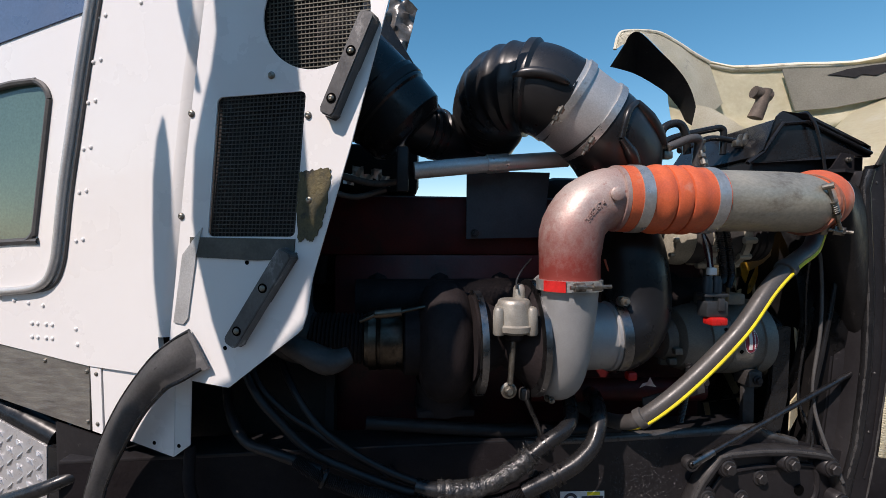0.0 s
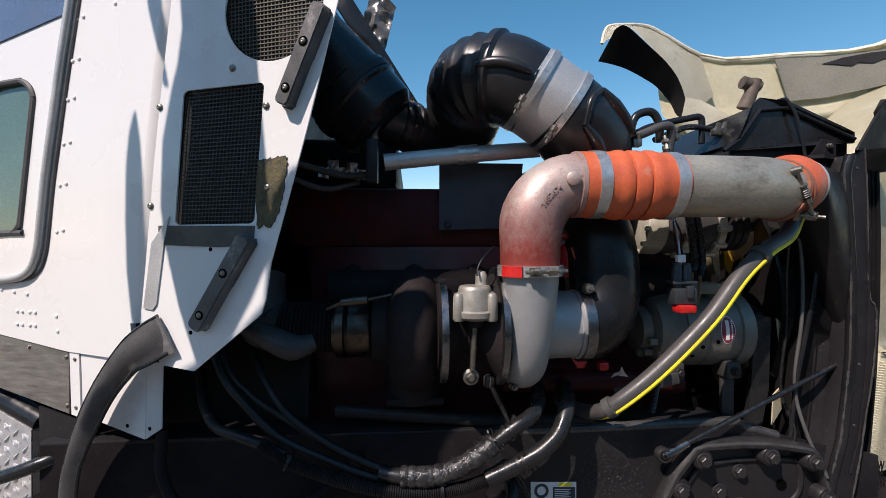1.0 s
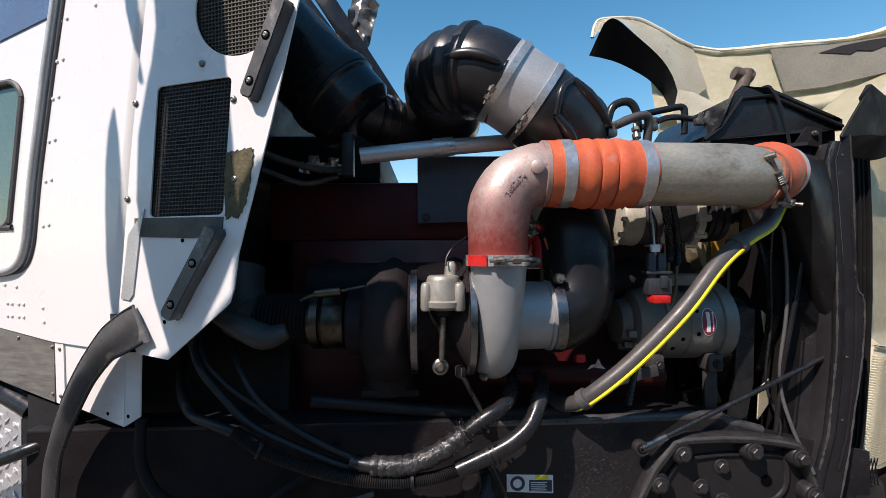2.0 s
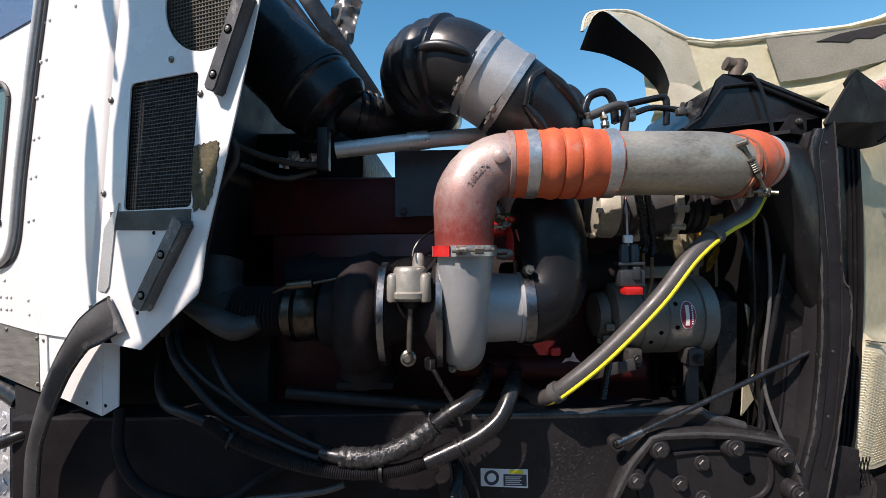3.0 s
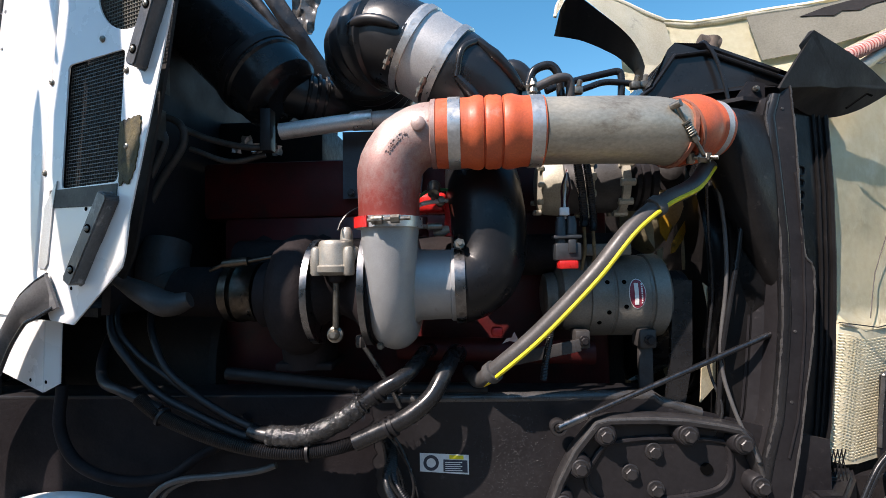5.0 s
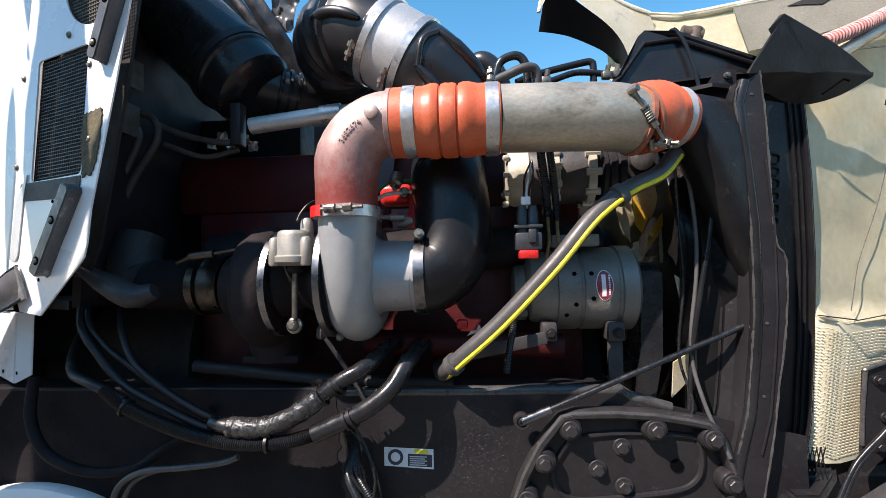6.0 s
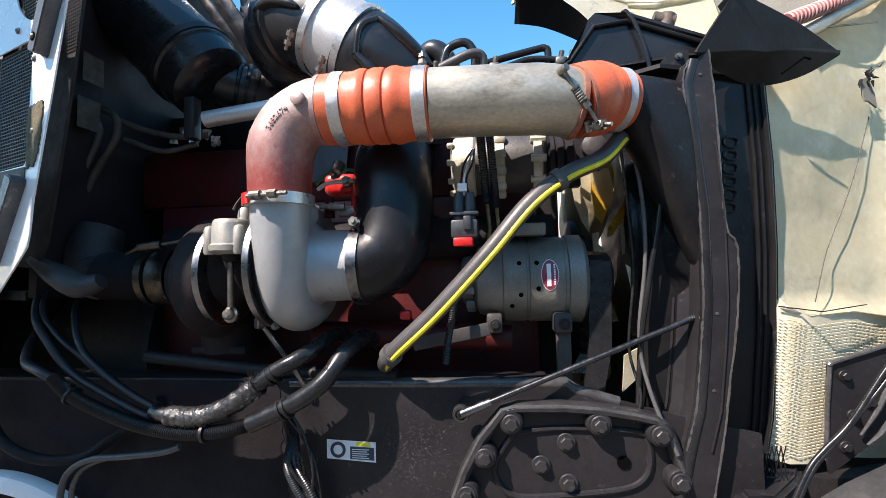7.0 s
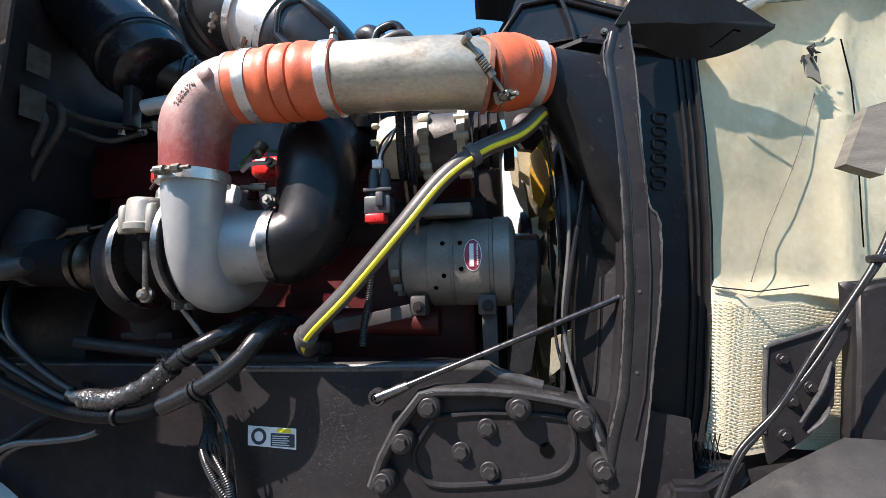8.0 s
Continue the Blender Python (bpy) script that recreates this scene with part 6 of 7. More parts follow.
part("strap", tube(bmesh.new(), spline([(1.050, 1.42, 1.750), (1.052, 1.12, 1.752), (1.064, 1.075, 1.738), (1.088, 1.070, 1.670), (1.100, 1.068, 1.60)], 6), 0.0045, 8, squash=((0, 1, 0), 0.6)), BLACKGLOSS, su)
part("foot", slab(bmesh.new(), [(1.09, 1.60), (1.17, 1.60), (1.17, 1.645), (1.135, 1.65), (1.11, 1.615)], lambda x, z, d: V(x, 1.06 + d, z), 0, 0.005), BLACK, su, smooth=False)
hex_bolt(V(1.15, 1.059, 1.632), su, r=0.005, material=ZINC)
part("cradle", slab(bmesh.new(), [(0.93, 1.60), (1.24, 1.60), (1.24, 1.655), (0.93, 1.632)], lambda x, z, d: V(x, 1.10 + d, z), 0, 0.3), BLACK, su, smooth=False)

# small tubes above the engine
for pts, r, m in (([(0.72, 1.15, 1.68), (0.766, 1.16, 1.700), (0.878, 1.17, 1.727), (0.900, 1.17, 1.728), (0.906, 1.17, 1.715), (0.904, 1.17, 1.66)], 0.0085, BLACKGLOSS),
                  ([(0.76, 1.14, 1.66), (0.82, 1.15, 1.685), (0.87, 1.16, 1.70), (0.95, 1.17, 1.695)], 0.0075, RUBBER),
                  ([(0.665, 1.08, 1.66), (0.68, 1.08, 1.70), (0.715, 1.08, 1.712), (0.735, 1.08, 1.69), (0.74, 1.08, 1.64)], 0.0095, RUBBER),
                  ([(0.655, 1.05, 1.64), (0.69, 1.05, 1.655), (0.73, 1.05, 1.67), (0.755, 1.06, 1.665), (0.755, 1.07, 1.61)], 0.010, DUSTYHOSE),
                  ([(0.60, 1.20, 1.66), (0.61, 1.16, 1.715), (0.64, 1.14, 1.73), (0.67, 1.14, 1.70), (0.69, 1.15, 1.64)], 0.025, BOOT)):
    hose("engine_top_tube", "small hose and tube above the engine", pts, r, m, "tube")
for p in ((0.655, 1.03, 1.625), (0.955, 1.16, 1.69), (0.93, 1.15, 1.685), (0.78, 1.09, 1.655)):
    fit_b = bmesh.new()
    box(fit_b, p, (0.022, 0.018, 0.018), None, 0.004)
    lathe(fit_b, V(*p), (0.2, -0.3, 1), [(0, 0.006), (0.022, 0.006), (0.024, 0.004)], 8)
    solo("tube_fitting", fit_b, ZINC, "zinc tube fitting on the engine top", "fitting", "tube fittings")

# ---- rubber flap over the radiator ----
FLP = spline([(1.155, 1.000, 1.612), (1.229, 1.010, 1.719), (1.235, 1.010, 1.728), (1.245, 1.014, 1.726), (1.380, 1.076, 1.690), (1.486, 1.131, 1.652), (1.494, 1.134, 1.646), (1.484, 1.134, 1.638), (1.420, 1.128, 1.604), (1.350, 1.112, 1.583), (1.292, 1.100, 1.583), (1.220, 1.060, 1.600), (1.155, 1.000, 1.612)], 4)[:-1]
b = bmesh.new()
top = [b.verts.new(p) for p in FLP]
c = b.verts.new(V(1.32, 1.06, 1.635))
for i in range(len(top)):
    b.faces.new((top[i], top[(i + 1) % len(top)], c))
bmesh.ops.subdivide_edges(b, edges=b.edges[:], cuts=2, use_grid_fill=True)
bmesh.ops.solidify(b, geom=b.faces[:], thickness=0.005)
fp = thing("rubber_flap", (1.3, 1.06, 1.6), "loose black rubber air flap above the radiator", "rubber flap")
part("sheet", b, FLAPRUBBER, fp)
b = bmesh.new()
tube(b, [V(1.351, 1.078, 1.590), V(1.393, 1.076, 1.619), V(1.405, 1.078, 1.615)], 0.0025, 6)
part("wire_clip", b, HOLE, fp)

hose("air_line", "grey rubber air line crossing behind the splash plate", [(-0.805, 1.06, 0.884), (-0.677, 1.03, 0.925), (-0.602, 1.04, 0.950), (-0.575, 1.09, 0.955)], 0.014, RUBBER)

dr = thing("oil_drain_tube", (0.351, 1.0, 1.023), "small grimy steel drain tube under the turbocharger", "tube")
part("tube", tube(bmesh.new(), spline([(0.305, 0.96, 1.116), (0.323, 0.975, 1.080), (0.351, 1.0, 1.023), (0.371, 1.03, 0.963)], 5), 0.0055, 10), DULLSTEEL, dr)
part("union", lathe(bmesh.new(), (0.305, 0.958, 1.104), (0, 0, 1), [(0, 0.008), (0.004, 0.011), (0.020, 0.011), (0.024, 0.008)], 6), GREYIRON, dr)
tbolt(tb, (0.348, 0.945, 1.112), (0.2, -1, 0), 0.026, 0.0042)

# ---- hood, tipped forward: bare fibreglass inside ----
ho = thing("tilted_hood", (1.75, 1.5, 0.85), "cream fibreglass hood tipped forward, bare inside", "truck hood")


def wallpt(x, z, out=0.0):
    """On the hood's inner face; out is towards the engine."""
    return V(x, 1.6618 - 0.32 * x + 0.2 * z - out, z)


def hoodpt(x, z, out=0.0):
    """On the lower inner wall, which runs away to the front; out is towards the frame rail."""
    return V(x, 1.12 + 0.40 * (x - 1.35) + 1.2 * max(0.0, 1.335 - x) + 0.06 * (z - 1.2), z) + V(0.371, -0.927, 0.056) * out


CREASE = [(1.20, 1.130), (1.338, 1.118), (1.382, 1.102), (1.490, 1.107), (1.559, 1.095), (1.716, 1.076), (2.30, 1.00)]


def crease_z(x):
    return float(np.interp(x, [p[0] for p in CREASE], [p[1] for p in CREASE]))


def wall_top(x):
    return 1.640 + 0.590 * (x - 1.324)


RX = [1.10, 1.25, 1.32, 1.40, 1.47, 1.54, 1.62, 1.70, 1.78, 1.88, 2.1, 2.5]
RZ = [2.16, 2.115, 2.090, 2.086, 2.086, 2.085, 2.080, 2.078, 2.09, 2.13, 2.18, 2.2]
b = bmesh.new()
cols = []
xs = np.linspace(1.10, 2.5, 57)
for x in xs:
    top = float(np.interp(x, RX, RZ))
    col = []
    for t in np.linspace(0, 1, 41):
        z = 1.78 + (top - 1.78) * t
        o = 0.045 * math.exp(-((z - 1.845 - 0.12 * max(0, x - 1.55)) / 0.030) ** 2)
        o += 0.010 * noise.noise(V(x * 3, z * 3, 0.3)) + 0.003 * noise.noise(V(x * 14, z * 14, 2.0)) + 0.0012 * noise.noise(V(x * 45, z * 45, 5.0))
        o += 0.02 * max(0, (t - 0.96) / 0.04)
        col.append(b.verts.new(wallpt(x, z, o)))
    cols.append(col)
for p, q2 in zip(cols, cols[1:]):
    for i in range(40):
        b.faces.new((p[i], q2[i], q2[i + 1], p[i + 1]))
bmesh.ops.solidify(b, geom=b.faces[:], thickness=-0.008)
part("inner_wall", b, FIBRE, ho)
b = bmesh.new()
cols = []
for x in np.linspace(1.25, 2.25, 68):
    col = []
    for t in np.linspace(0, 1, 46):
        z0, z1 = crease_z(x), wall_top(x)
        z = z0 + (z1 - z0) * t
        ridge = x - (1.641 + 0.155 * (z - 1.131))
        o = 0.014 * math.exp(-(ridge / 0.035) ** 2) + 0.030 * max(0, 1 - (z - z0) / 0.045) ** 2
        o += 0.016 * noise.noise(V(x * 3, z * 3, 0.3)) + 0.004 * noise.noise(V(x * 12, z * 12, 2.0)) + 0.0012 * noise.noise(V(x * 45, z * 45, 5.0))
        col.append(b.verts.new(hoodpt(x, z, o)))
    col.append(b.verts.new(hoodpt(x, z1 + 0.012, -0.02)))
    col.append(b.verts.new(hoodpt(x, z1 + 0.02, -0.20)))
    cols.append(col)
for p, q2 in zip(cols, cols[1:]):
    for i in range(len(p) - 1):
        b.faces.new((p[i], q2[i], q2[i + 1], p[i + 1]))
bmesh.ops.solidify(b, geom=b.faces[:], thickness=-0.008)
part("lower_wall", b, FIBRE, ho, "blotched bare fibreglass wall")
b = bmesh.new()
tube(b, [wallpt(x, float(np.interp(x, RX, RZ)), 0.0) for x in xs], 0.013, 12)
part("rim", b, CREAM, ho, "cream painted hood rim")
b = slab(bmesh.new(), [(1.468, 2.070), (1.487, 1.905), (1.60, 1.910), (1.785, 1.945), (2.1, 1.99), (2.1, 2.08), (1.81, 2.072), (1.64, 2.062)], lambda x, z, d: wallpt(x, z, 0.018 + d), 0, 0.004)
part("liner_panel", b, GREYCLOTH, ho, "grey sound-deadening panel", smooth=False)
b = slab(bmesh.new(), [(1.60, 2.035), (1.66, 2.052), (1.74, 2.062), (1.86, 2.066), (1.86, 2.045), (1.77, 2.035), (1.74, 2.022), (1.70, 2.03), (1.68, 2.018), (1.64, 2.028)], lambda x, z, d: wallpt(x, z, 0.023 + d), 0, 0.003)
part("torn_liner", b, SOOT, ho, "torn black liner scrap", smooth=False)
# sloping grille floor below the wall
def floorpt(s, t, out=0.0):
    """s along the crease, t from the crease (0) down towards the truck (1)."""
    x = 1.24 + s * 0.95
    return hoodpt(x, crease_z(x), 0.024 - 0.02 * t) + V(-0.02 * t, 0, -0.29 * t) + V(0.37, -0.93, 0.05) * out


b = bmesh.new()
gridv = [[b.verts.new(floorpt(s, t, 0.0)) for t in np.linspace(0, 1.04, 12)] for s in np.linspace(0, 1, 24)]
for p, q2 in zip(gridv, gridv[1:]):
    for i in range(11):
        b.faces.new((p[i], q2[i], q2[i + 1], p[i + 1]))
part("grille_backing", b, FIBRE, ho)
# added dark strip: closes the bright gap under the grille floor
b = bmesh.new()
rows = [[b.verts.new(floorpt(s, t, -0.006)) for t in (1.02, 1.1, 1.25, 1.5)] for s in np.linspace(-0.05, 1, 12)]
for p, q2 in zip(rows, rows[1:]):
    for i in range(3):
        b.faces.new((p[i], q2[i], q2[i + 1], p[i + 1]))
bmesh.ops.solidify(b, geom=b.faces[:], thickness=0.006)
part("lower_strip", b, ROUGHBLACK, ho, "dark strip closing the hood's lower edge")
b = bmesh.new()
nb = 42
for j in range(nb):
    t = 0.07 + 0.93 * j / nb
    for k in range(60):
        s0 = (k + 0.25 * (j % 2)) / 60 * 0.72
        p = floorpt(s0, t, 0.001)
        if p.x < 1.30:
            continue
        q2 = floorpt(s0 + 0.0100, t, 0.001)
        u = (q2 - p)
        w = (floorpt(s0, min(1, t + 0.011), 0.001) - p) * 0.80
        n = V(0.37, -0.93, 0.05) * 0.0006
        vs = [b.verts.new(v) for v in (p, p + u, p + u + w, p + w, p + u * 0.2 + w * 0.25 + n, p + u * 0.8 + w * 0.25 + n, p + u * 0.8 + w * 0.75 + n, p + u * 0.2 + w * 0.75 + n)]
        for f in ((0, 1, 5, 4), (1, 2, 6, 5), (2, 3, 7, 6), (3, 0, 4, 7), (4, 5, 6, 7)):
            b.faces.new([vs[i] for i in f])
tagged(part("grille_studs", b, FIBRE, ho, "cream moulded grille mesh", smooth=False), kind="stuff")
# far fender arch, its dark underside towards the engine
TOPF = [(0.852, 2.137), (0.864, 2.184), (0.895, 2.206), (1.015, 2.209), (1.093, 2.178), (1.171, 2.136), (1.233, 2.107)]
MIDF = [(0.856, 2.136), (0.874, 2.176), (0.911, 2.192), (1.009, 2.164), (1.091, 2.104), (1.164, 2.024), (1.256, 1.944)]
LOWF = [(0.856, 2.092), (0.906, 2.083), (0.961, 2.068), (1.027, 2.037), (1.091, 1.997), (1.135, 1.936), (1.156, 1.812)]
INF = [(0.859, 2.134), (0.880, 2.169), (0.918, 2.180), (0.991, 2.122), (1.076, 2.046), (1.124, 1.972), (1.154, 1.864)]
b = bmesh.new()
strips = [[V(x, 1.66, z) for x, z in TOPF], [V(x, 1.615, z) for x, z in MIDF], [V(x, 1.60, z) for x, z in INF]]
ss = [spline(p, 6) for p in strips]
vv = [[b.verts.new(p + V(0, 0.006 * noise.noise(p * 9), 0)) for p in s] for s in ss]
for p, q2 in zip(vv, vv[1:]):
    for i in range(len(p) - 1):
        b.faces.new((p[i], p[i + 1], q2[i + 1], q2[i]))
bmesh.ops.solidify(b, geom=b.faces[:], thickness=0.010)
part("fender_arch", b, CREAM, ho, "cream fender arch edge")
part("arch_rim", tube(bmesh.new(), [p + V(0, -0.004, 0.002) for p in spline([V(x, 1.66, z) for x, z in TOPF], 6)], 0.0065, 8), CREAM, ho, "pale moulded rim of the arch")
b = bmesh.new()
ss = [spline(p, 6) for p in ([V(x, 1.602, z) for x, z in INF], [V(x, 1.70, z) for x, z in LOWF])]
vv = [[b.verts.new(p) for p in s] for s in ss]
for i in range(len(vv[0]) - 1):
    b.faces.new((vv[0][i], vv[0][i + 1], vv[1][i + 1], vv[1][i]))
bmesh.ops.solidify(b, geom=b.faces[:], thickness=0.008)
part("arch_liner", b, BLACK, ho, "black wheel arch liner")
b = bmesh.new()
pts = [V(1.14, 1.60, 1.93), V(1.20, 1.60, 1.92), V(1.27, 1.57, 1.865), V(1.32, 1.53, 1.80), V(1.15, 1.58, 1.76), V(1.12, 1.60, 1.84)]
c = b.verts.new(V(1.2, 1.57, 1.86))
vs = [b.verts.new(p) for p in pts]
for i in range(len(vs)):
    b.faces.new((vs[i], vs[(i + 1) % len(vs)], c))
bmesh.ops.solidify(b, geom=b.faces[:], thickness=0.006)
part("arch_gusset", b, CREAM, ho)
b = tube(bmesh.new(), spline([(1.26, 1.47, 1.85), (1.275, 1.46, 1.90), (1.285, 1.46, 1.94)], 4), [0.024, 0.02, 0.024], 14)
lathe(b, (1.245, 1.46, 1.935), (1, 0, -0.25), [(0, 0.02), (0.06, 0.02)], 14)
part("hinge_knuckle", b, mat("rust_brown_knuckle", (0.15, 0.115, 0.09), (0.07, 0.055, 0.045), 0.7, 0.2, scale=24, bump=0.4, dirt=(0.20, 0.12, 0.07), dirt_amount=0.06), ho, "rusty hinge knuckle")

# ducts and struts under the hood
REDDUCT = mat("red_ribbed_duct", (0.50, 0.12, 0.10), (0.36, 0.09, 0.08), 0.55, scale=40)
q, qr = corrugated([hoodpt(1.397, 1.729, 0.028), hoodpt(1.522, 1.787, 0.028), hoodpt(1.639, 1.848, 0.028), hoodpt(1.892, 1.981, 0.028)], 0.020, 30)
t = thing("ribbed_duct", q[0], "faded red ribbed flexible duct under the hood", "duct")
part("duct", tube(bmesh.new(), q, 0.0150, 16), REDDUCT, t)
turn = []
for k in range(1 + 10 * (len(q) - 1)):
    i, f = min(k // 10, len(q) - 2), k / 10 - min(k // 10, len(q) - 2)
    d = (q[i + 1] - q[i]).normalized()
    u = d.cross(V(0, 0, 1)).normalized()
    a = 2 * math.pi * k / 25
    turn.append(q[i].lerp(q[i + 1], f) + (u * math.cos(a) + u.cross(d) * math.sin(a)) * 0.0155)
part("spiral_rib", tube(bmesh.new(), turn, 0.0022, 5), mat("faded_pink_rib", (0.62, 0.40, 0.36), (0.50, 0.28, 0.25), 0.6, scale=40), t, "faded pinkish spiral rib")
hs = thing("hood_strut", hoodpt(1.444, 1.708, 0.022), "grey metal tube strut under the hood", "strut")
part("tube", tube(bmesh.new(), [hoodpt(1.444, 1.708, 0.022), hoodpt(1.555, 1.772, 0.022), hoodpt(1.676, 1.839, 0.022), hoodpt(2.020, 2.027, 0.022)], 0.015, 16), PIPE, hs)
part("guy_wire", tube(bmesh.new(), [hoodpt(1.424, 1.712, 0.030), hoodpt(1.614, 1.753, 0.030), hoodpt(1.648, 1.760, 0.030)], 0.0025, 6), ZINC, hs)
lt = thing("hood_latch", hoodpt(1.655, 1.653, 0.02), "torn hood latch tab tied to the fibreglass wall", "latch")
part("bracket_tab", slab(bmesh.new(), [(1.582, 1.613), (1.601, 1.623), (1.606, 1.606), (1.615, 1.585), (1.617, 1.552), (1.596, 1.565), (1.584, 1.566), (1.581, 1.581)], lambda x, z, d: hoodpt(x, z, 0.03 - d), 0, 0.004), GREYCLOTH, lt, "grey torn latch tab", smooth=False)
rnd = random.Random(4)
b = bmesh.new()
for x, z in ((1.583, 1.619), (1.595, 1.623), (1.603, 1.612), (1.611, 1.633)):
    for k in range(4):
        p = hoodpt(x + rnd.uniform(-0.010, 0.010), z + rnd.uniform(-0.010, 0.010), 0.034 + rnd.uniform(-0.01, 0.01))
        tube(b, [p, p + V(rnd.uniform(-0.012, 0.012), -0.004, rnd.uniform(-0.020, 0.010))], [0.0035, 0.001], 5)
part("torn_scraps", b, ROUGHBLACK, lt, "ragged black rubber scraps")
hose("latch_cable", "thin dark cable down the fibreglass", [hoodpt(1.618, 1.538, 0.012), hoodpt(1.543, 1.382, 0.014), hoodpt(1.465, 1.251, 0.014), hoodpt(1.444, 1.216, 0.016), hoodpt(1.384, 1.130, 0.035)], 0.0010, PIPEDIRT, "cable")
part("panel_joint", tube(bmesh.new(), [hoodpt(1.706, 1.676, 0.016), hoodpt(1.716, 1.573, 0.016), hoodpt(1.710, 1.464, 0.016), hoodpt(1.681, 1.197, 0.016)], 0.0016, 5), HOLE, ho)
b = tube(bmesh.new(), [hoodpt(1.309, 1.122, 0.044), hoodpt(1.385, 1.111, 0.046), hoodpt(1.496, 1.120, 0.046)], 0.0013, 6)
solo("prop_rod", b, BLACK, "thin black rod lying along the grille", "rod")

# ---- lower front: hinge bracket, plate and inner fender ----
hb = thing("hinge_bracket", (1.25, 1.04, 0.76), "black hood hinge bracket with two bolts", "bracket")
b = slab(bmesh.new(), [(1.205, 1.034), (1.247, 1.102), (1.351, 1.185), (1.402, 1.224), (1.402, 1.171), (1.342, 1.085), (1.257, 1.001), (1.201, 0.997)], lambda x, y, d: V(x, y, 0.795 + d), -0.035, 0.0)
bmesh.ops.bevel(b, geom=[e for e in b.edges if e.calc_face_angle(0) > 0.5], offset=0.008, segments=3, affect="EDGES")
part("casting", b, BLACK, hb)
for x, y in ((1.239, 1.059), (1.284, 1.081)):
    part("washer", lathe(bmesh.new(), V(x, y, 0.7945), (0, 0, 1), [(0, 0.019), (0.004, 0.019)], 20), BLACK, hb)
    hex_bolt(V(x, y, 0.798), hb, (0, 0, 1), 0.010)
b = bmesh.new()
bar(b, (1.19, 1.03, 0.765), (1.33, 1.03, 0.72), 0.05, 0.05, 0.01)
part("arm", b, BLACK, hb)
fp2 = thing("fender_plate", (1.45, 1.07, 0.85), "black bolted fender mounting plate", "mounting plate")
PL = [(1.405, 1.010), (1.412, 1.016), (1.48, 1.036), (1.553, 1.057), (1.552, 1.026), (1.527, 0.986), (1.516, 0.906), (1.471, 0.856), (1.395, 0.805), (1.390, 0.85)]
b = slab(bmesh.new(), PL, lambda x, z, d: V(x, 1.085 + (x - 1.42) * 0.12 + d, z), 0, 0.008)
part("plate", b, BLACK, fp2, smooth=False)
pe = spline([V(x, 1.083 + (x - 1.42) * 0.12, z) for x, z in PL[:4]], 6)
part("top_edge", tube(bmesh.new(), pe, 0.0045, 8), WORNSHEEN, fp2, "worn upper edge")
part("left_edge", tube(bmesh.new(), [V(1.406, 1.082, 1.012), V(1.396, 1.082, 0.93), V(1.391, 1.082, 0.86)], 0.004, 8), WORNSHEEN, fp2)
for a, c in (((1.515, 0.985), (1.45, 0.880)), ((1.505, 0.905), (1.46, 0.862))):
    part("weld_bead", tube(bmesh.new(), spline([V(a[0], 1.090, a[1]), V((a[0] + c[0]) / 2 + 0.006, 1.084, (a[1] + c[1]) / 2), V(c[0], 1.080, c[1])], 6), [0.002, 0.005, 0.004, 0.002], 8), WORNSHEEN, fp2)
for x, z in ((1.443, 0.915), (1.477, 0.939), (1.425, 0.856), (1.432, 0.990)):
    hex_bolt(V(x, 1.085 + (x - 1.42) * 0.12, z), fp2, r=0.008, material=BLACK)
inf = thing("inner_fender", (1.6, 1.1, 0.6), "black scuffed plastic inner fender of the hood", "inner fender")
b = slab(bmesh.new(), [(1.560, 1.118), (1.60, 1.13), (2.3, 1.20), (2.3, 0.60), (1.53, 0.60), (1.535, 0.85), (1.552, 1.00)], lambda x, z, d: V(x + 0.006, 1.09 + d, z), 0, 0.026)
bmesh.ops.bevel(b, geom=[e for e in b.edges if e.calc_face_angle(0) > 0.5], offset=0.012, segments=3, affect="EDGES")
part("upright", b, BLACK, inf)
part("wood_block", slab(bmesh.new(), [(1.543, 1.336), (1.586, 1.436), (1.64, 1.45), (1.60, 1.313), (1.571, 1.324)], lambda x, z, d: V(x, 1.05 + d, z), 0, 0.03), mat("weathered_wood", (0.17, 0.16, 0.135), (0.10, 0.095, 0.08), 0.8, scale=14, stretch=(1, 1, 4), bump=0.3, dirt=(0.05, 0.045, 0.04), dirt_amount=0.1), inf, "weathered grey wood block", smooth=False)
b = bmesh.new()
rows = []
for i, a in enumerate(np.linspace(0, 1, 10)):
    x = 1.25 + a * 0.95
    zt = float(np.interp(x, [1.25, 1.36, 1.42, 1.46, 1.52, 2.2], [0.76, 0.832, 0.876, 0.884, 0.878, 0.90]))
    rows.append([b.verts.new(V(x, 0.99 + 0.06 * math.sin(k / 7 * 1.5) - 0.30 * (k / 7), zt - 0.10 * (k / 7) ** 1.3 - 0.02 * math.sin(a * 9) * (k / 7))) for k in range(8)] + [b.verts.new(V(x, 0.70, 0.40))])
for p, q2 in zip(rows, rows[1:]):
    for i in range(8):
        b.faces.new((p[i], q2[i], q2[i + 1], p[i + 1]))
bmesh.ops.solidify(b, geom=b.faces[:], thickness=0.006)
part("arch_skin", b, MATTRUBBER, inf, "scuffed black plastic arch")
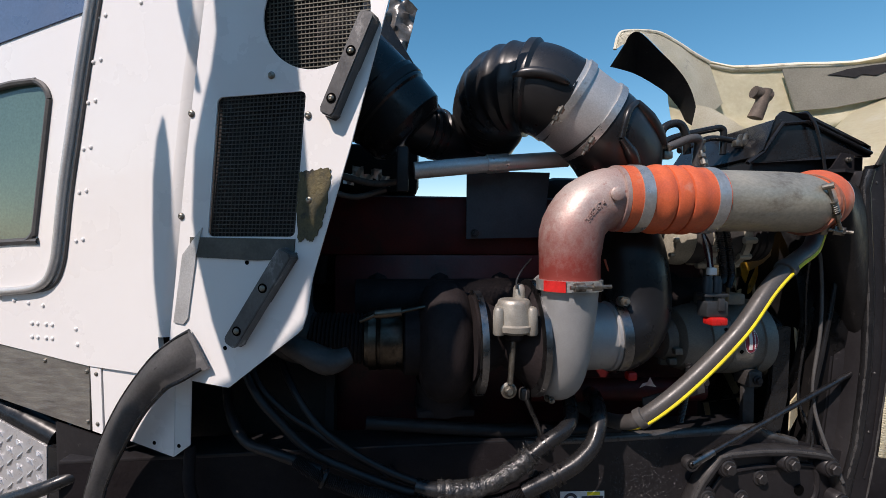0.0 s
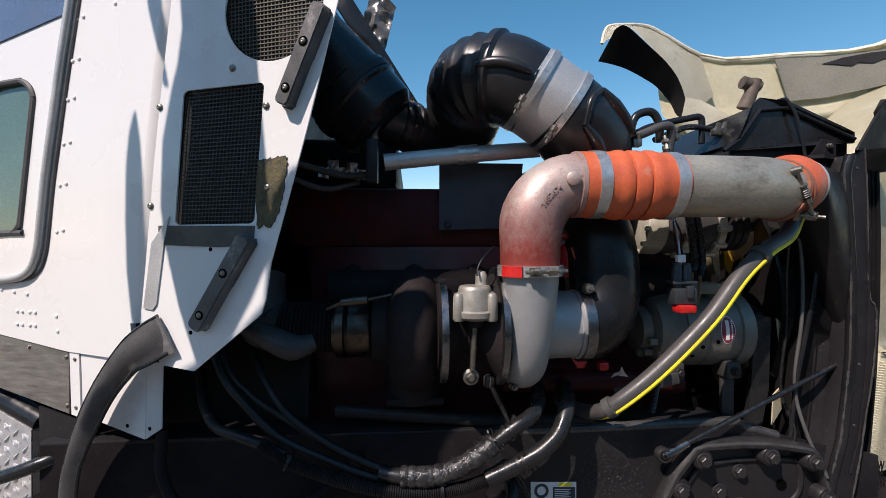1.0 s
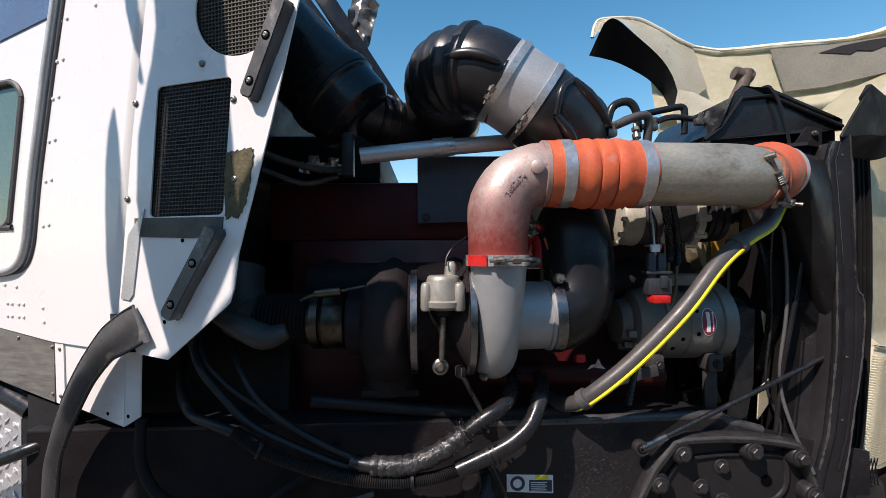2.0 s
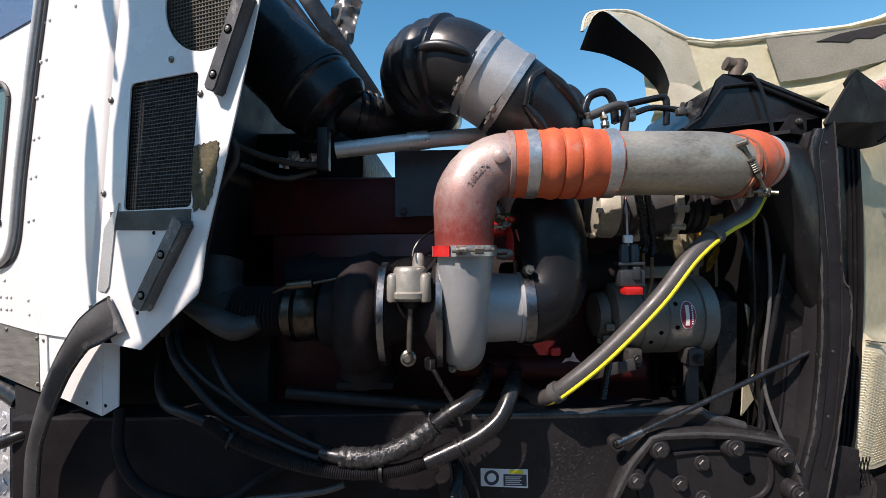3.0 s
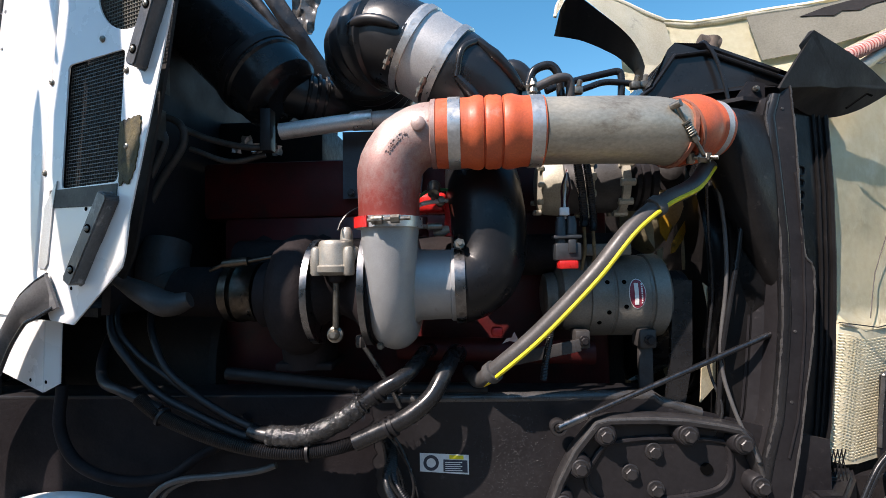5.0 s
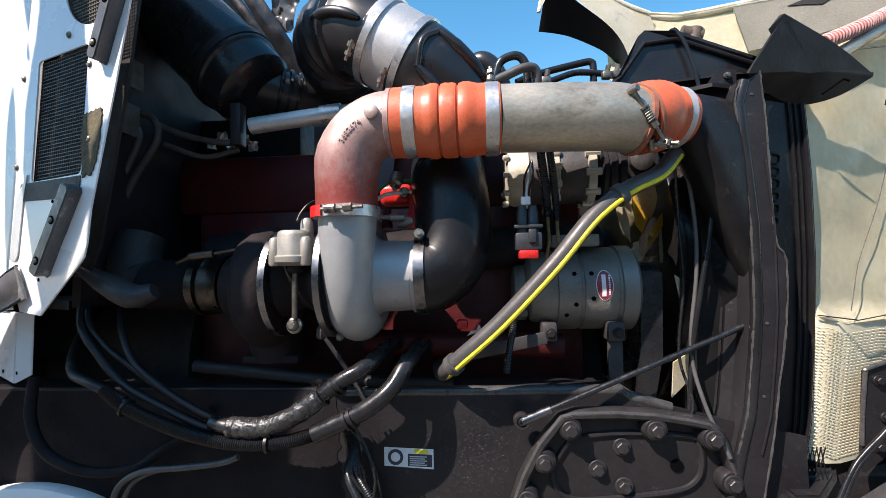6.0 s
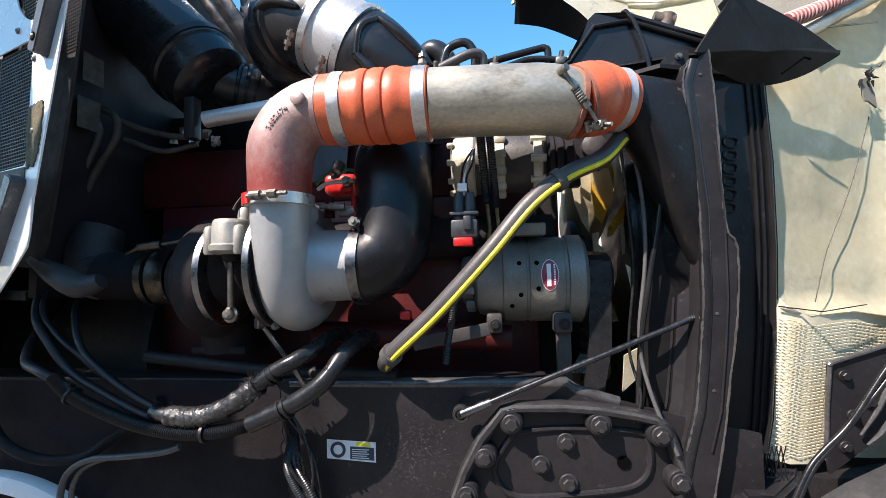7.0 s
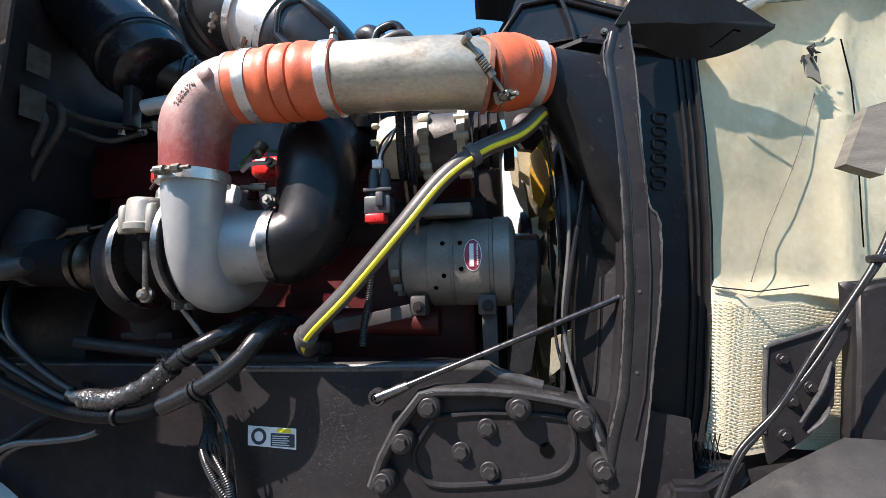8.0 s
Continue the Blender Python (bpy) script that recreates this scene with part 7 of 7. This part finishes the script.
for o, w in ((0.0, 0.0), (0.007, 0.006)):
    hose("lamp_cable", "black cable run tied along the inner fender", [(1.60 + o, 1.02, 1.30), (1.575 + o, 1.01, 1.225), (1.538 + o, 1.0, 1.162), (1.491 + o, 1.0, 1.091 + w), (1.435 + o + w, 1.0, 1.014), (1.378 + o, 1.0, 0.928 + w), (1.332 + o, 0.998, 0.881), (1.304 + o, 0.994, 0.850), (1.270 + o, 0.988, 0.789), (1.235 + o, 0.985, 0.70)], 0.0046, RUBBER, "cable")
tc = solo("cable_clip", box(bmesh.new(), (1.540, 1.0, 1.165), (0.022, 0.022, 0.014), None, 0.004), BLACKGLOSS, "black clip holding the lamp cable", "clip")
bs = thing("bug_screen", (1.25, 1.07, 0.79), "torn black wire bug screen below the radiator", "screen")
for k in range(12):
    part("wire", tube(bmesh.new(), [V(1.215 + k * 0.008, 1.07, 0.86), V(1.195 + k * 0.008 + 0.03, 1.07, 0.79)], 0.0012, 4), BLACKGLOSS, bs, smooth=False)
    part("wire", tube(bmesh.new(), [V(1.205 + k * 0.008, 1.071, 0.79), V(1.205 + k * 0.008 + 0.02, 1.071, 0.86)], 0.0012, 4), BLACKGLOSS, bs, smooth=False)

# ---- unseen casters set as cab door mirrors, cut to the shadows on cowl and engine bay ----
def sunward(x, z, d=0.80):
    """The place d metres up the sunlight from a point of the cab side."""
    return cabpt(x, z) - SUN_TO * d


mi = thing("shadow_mirror", sunward(-0.40, 1.67), "unseen door mirror stand-in cut to the cowl's shadow", "door mirror")
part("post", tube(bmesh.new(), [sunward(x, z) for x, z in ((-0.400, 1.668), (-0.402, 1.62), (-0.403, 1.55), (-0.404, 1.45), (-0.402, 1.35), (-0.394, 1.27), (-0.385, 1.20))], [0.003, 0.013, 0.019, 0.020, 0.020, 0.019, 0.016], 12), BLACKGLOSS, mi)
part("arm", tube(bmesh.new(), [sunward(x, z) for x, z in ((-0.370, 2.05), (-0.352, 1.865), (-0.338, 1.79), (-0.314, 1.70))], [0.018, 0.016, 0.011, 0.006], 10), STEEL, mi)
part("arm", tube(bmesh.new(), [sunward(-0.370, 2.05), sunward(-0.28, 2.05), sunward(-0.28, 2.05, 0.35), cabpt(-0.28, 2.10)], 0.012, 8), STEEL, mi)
# unseen plate: this outline is the shadow as it lies on the cowl
SHADOWEDGE = [(-0.280, 2.02), (-0.282, 1.857), (-0.278, 1.80), (-0.289, 1.733), (-0.301, 1.693), (-0.323, 1.593), (-0.328, 1.469), (-0.316, 1.387), (-0.289, 1.279), (-0.250, 1.171), (-0.232, 1.12),
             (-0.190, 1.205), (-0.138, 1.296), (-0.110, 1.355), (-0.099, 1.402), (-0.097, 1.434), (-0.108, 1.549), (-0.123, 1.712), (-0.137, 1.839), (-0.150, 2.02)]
b = slab(bmesh.new(), SHADOWEDGE, lambda x, z, d: sunward(x, z, 0.80 + d), 0, 0.03)
part("shadow_plate", b, BLACKGLOSS, mi, "black plate cut to a shadow's outline", smooth=False)
# added plate out of view; its outline is the shade wanted on rail and turbine
m2 = thing("bay_shade", V(-0.7, 0.28, 2.0), "unseen plate added to shade the rail and turbine", "door mirror")
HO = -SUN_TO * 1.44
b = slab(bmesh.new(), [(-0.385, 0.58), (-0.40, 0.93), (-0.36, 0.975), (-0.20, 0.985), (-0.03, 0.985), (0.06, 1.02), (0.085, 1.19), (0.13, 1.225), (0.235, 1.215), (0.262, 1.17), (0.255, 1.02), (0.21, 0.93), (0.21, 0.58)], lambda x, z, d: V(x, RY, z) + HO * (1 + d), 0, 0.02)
part("housing", b, BLACKGLOSS, m2, "black plate cut to a shadow's outline", smooth=False)
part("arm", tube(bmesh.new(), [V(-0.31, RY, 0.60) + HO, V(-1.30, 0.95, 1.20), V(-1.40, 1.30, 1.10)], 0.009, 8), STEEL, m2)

# ---- water drops on the rail ----
rnd = random.Random(9)
dv, df = [], []
for k in range(900):
    x = rnd.gauss(0.60, 0.050) if k % 5 else rnd.uniform(0.38, 0.72)
    z = min(0.97, max(0.72, rnd.gauss(0.86, 0.06)))
    if 0.395 < x < 0.53 and 0.81 < z < 0.88:
        continue
    r = rnd.choice((0.0006, 0.0008, 0.0010, 0.0014))
    base = len(dv)
    for hgt, rad in ((0.0, 1.0), (0.45, 0.8)):
        for i in range(6):
            a = i * math.pi / 3
            dv.append((x + r * rad * math.cos(a), RY - r * hgt, z + r * rad * 1.1 * math.sin(a)))
    dv.append((x, RY - r * 0.7, z))
    for i in range(6):
        j = (i + 1) % 6
        df.append((base + i, base + j, base + 6 + j, base + 6 + i))
        df.append((base + 6 + i, base + 6 + j, base + 12))
dm = bpy.data.meshes.new("water_drops")
dm.from_pydata(dv, [], df)
dm.polygons.foreach_set("use_smooth", [True] * len(dm.polygons))
dm.materials.append(mat("water_film", (0.020, 0.020, 0.021), (0.045, 0.045, 0.046), 0.16, scale=60, bump=0, rough_var=0.05))
tagged(new("water_drops", dm), "tiny water drops on the black frame rail", "water drops", kind="stuff")

# ---- casting number on the elbow ----
txt = bpy.data.curves.new("casting_number", "FONT")
txt.body, txt.size, txt.extrude, txt.align_x, txt.align_y = "3682674", 0.0145, 0.0012, "CENTER", "CENTER"
tmp = bpy.data.objects.new("casting_number", txt)
scene.collection.objects.link(tmp)
bpy.context.view_layer.update()
tme = bpy.data.meshes.new_from_object(tmp.evaluated_get(bpy.context.evaluated_depsgraph_get()))
bpy.data.objects.remove(tmp)
tme.name = "casting_number"
CEN = V(0.463, 0.905, 1.425)
for v in tme.vertices:
    ang = radians(137) - v.co.x / 0.086
    rad = 0.088 + v.co.y
    off = rad - 0.0865
    v.co = V(CEN.x + rad * math.cos(ang), 0.905 - math.sqrt(max(0.0, 0.0603 ** 2 - off ** 2)) - v.co.z, CEN.z + rad * math.sin(ang))
tme.materials.clear()
tme.materials.append(CASTRED)
num = new("casting_number", tme)
hang(num, elbow)

# added dark box: hides the pale ground below the radiator
b = bmesh.new()
box(b, (1.40, 1.33, 0.72), (0.56, 0.38, 0.11), None, 0.012)
solo("lower_gap_filler", b, ROUGHBLACK, "added black box filling the gap below the radiator", "crossmember")

mg = thing("mudguard", (-0.36, 1.0, 0.40), "white painted rounded mudguard low beside the frame rail", "mudguard")
b = bmesh.new()
rings = []
for a in np.linspace(-70, 70, 41):
    s, c = math.sin(radians(a)), math.cos(radians(a))
    rings.append([b.verts.new(V(-0.365 + r * s, y, 0.365 + r * c)) for y, r in ((1.026, 0.412), (1.020, 0.419), (1.002, 0.421), (0.992, 0.418), (0.988, 0.408), (0.988, 0.385), (0.994, 0.385), (0.994, 0.404))])
for p, q2 in zip(rings, rings[1:]):
    for i in range(7):
        b.faces.new((p[i], q2[i], q2[i + 1], p[i + 1]))
part("guard_skin", b, WHITE, mg)
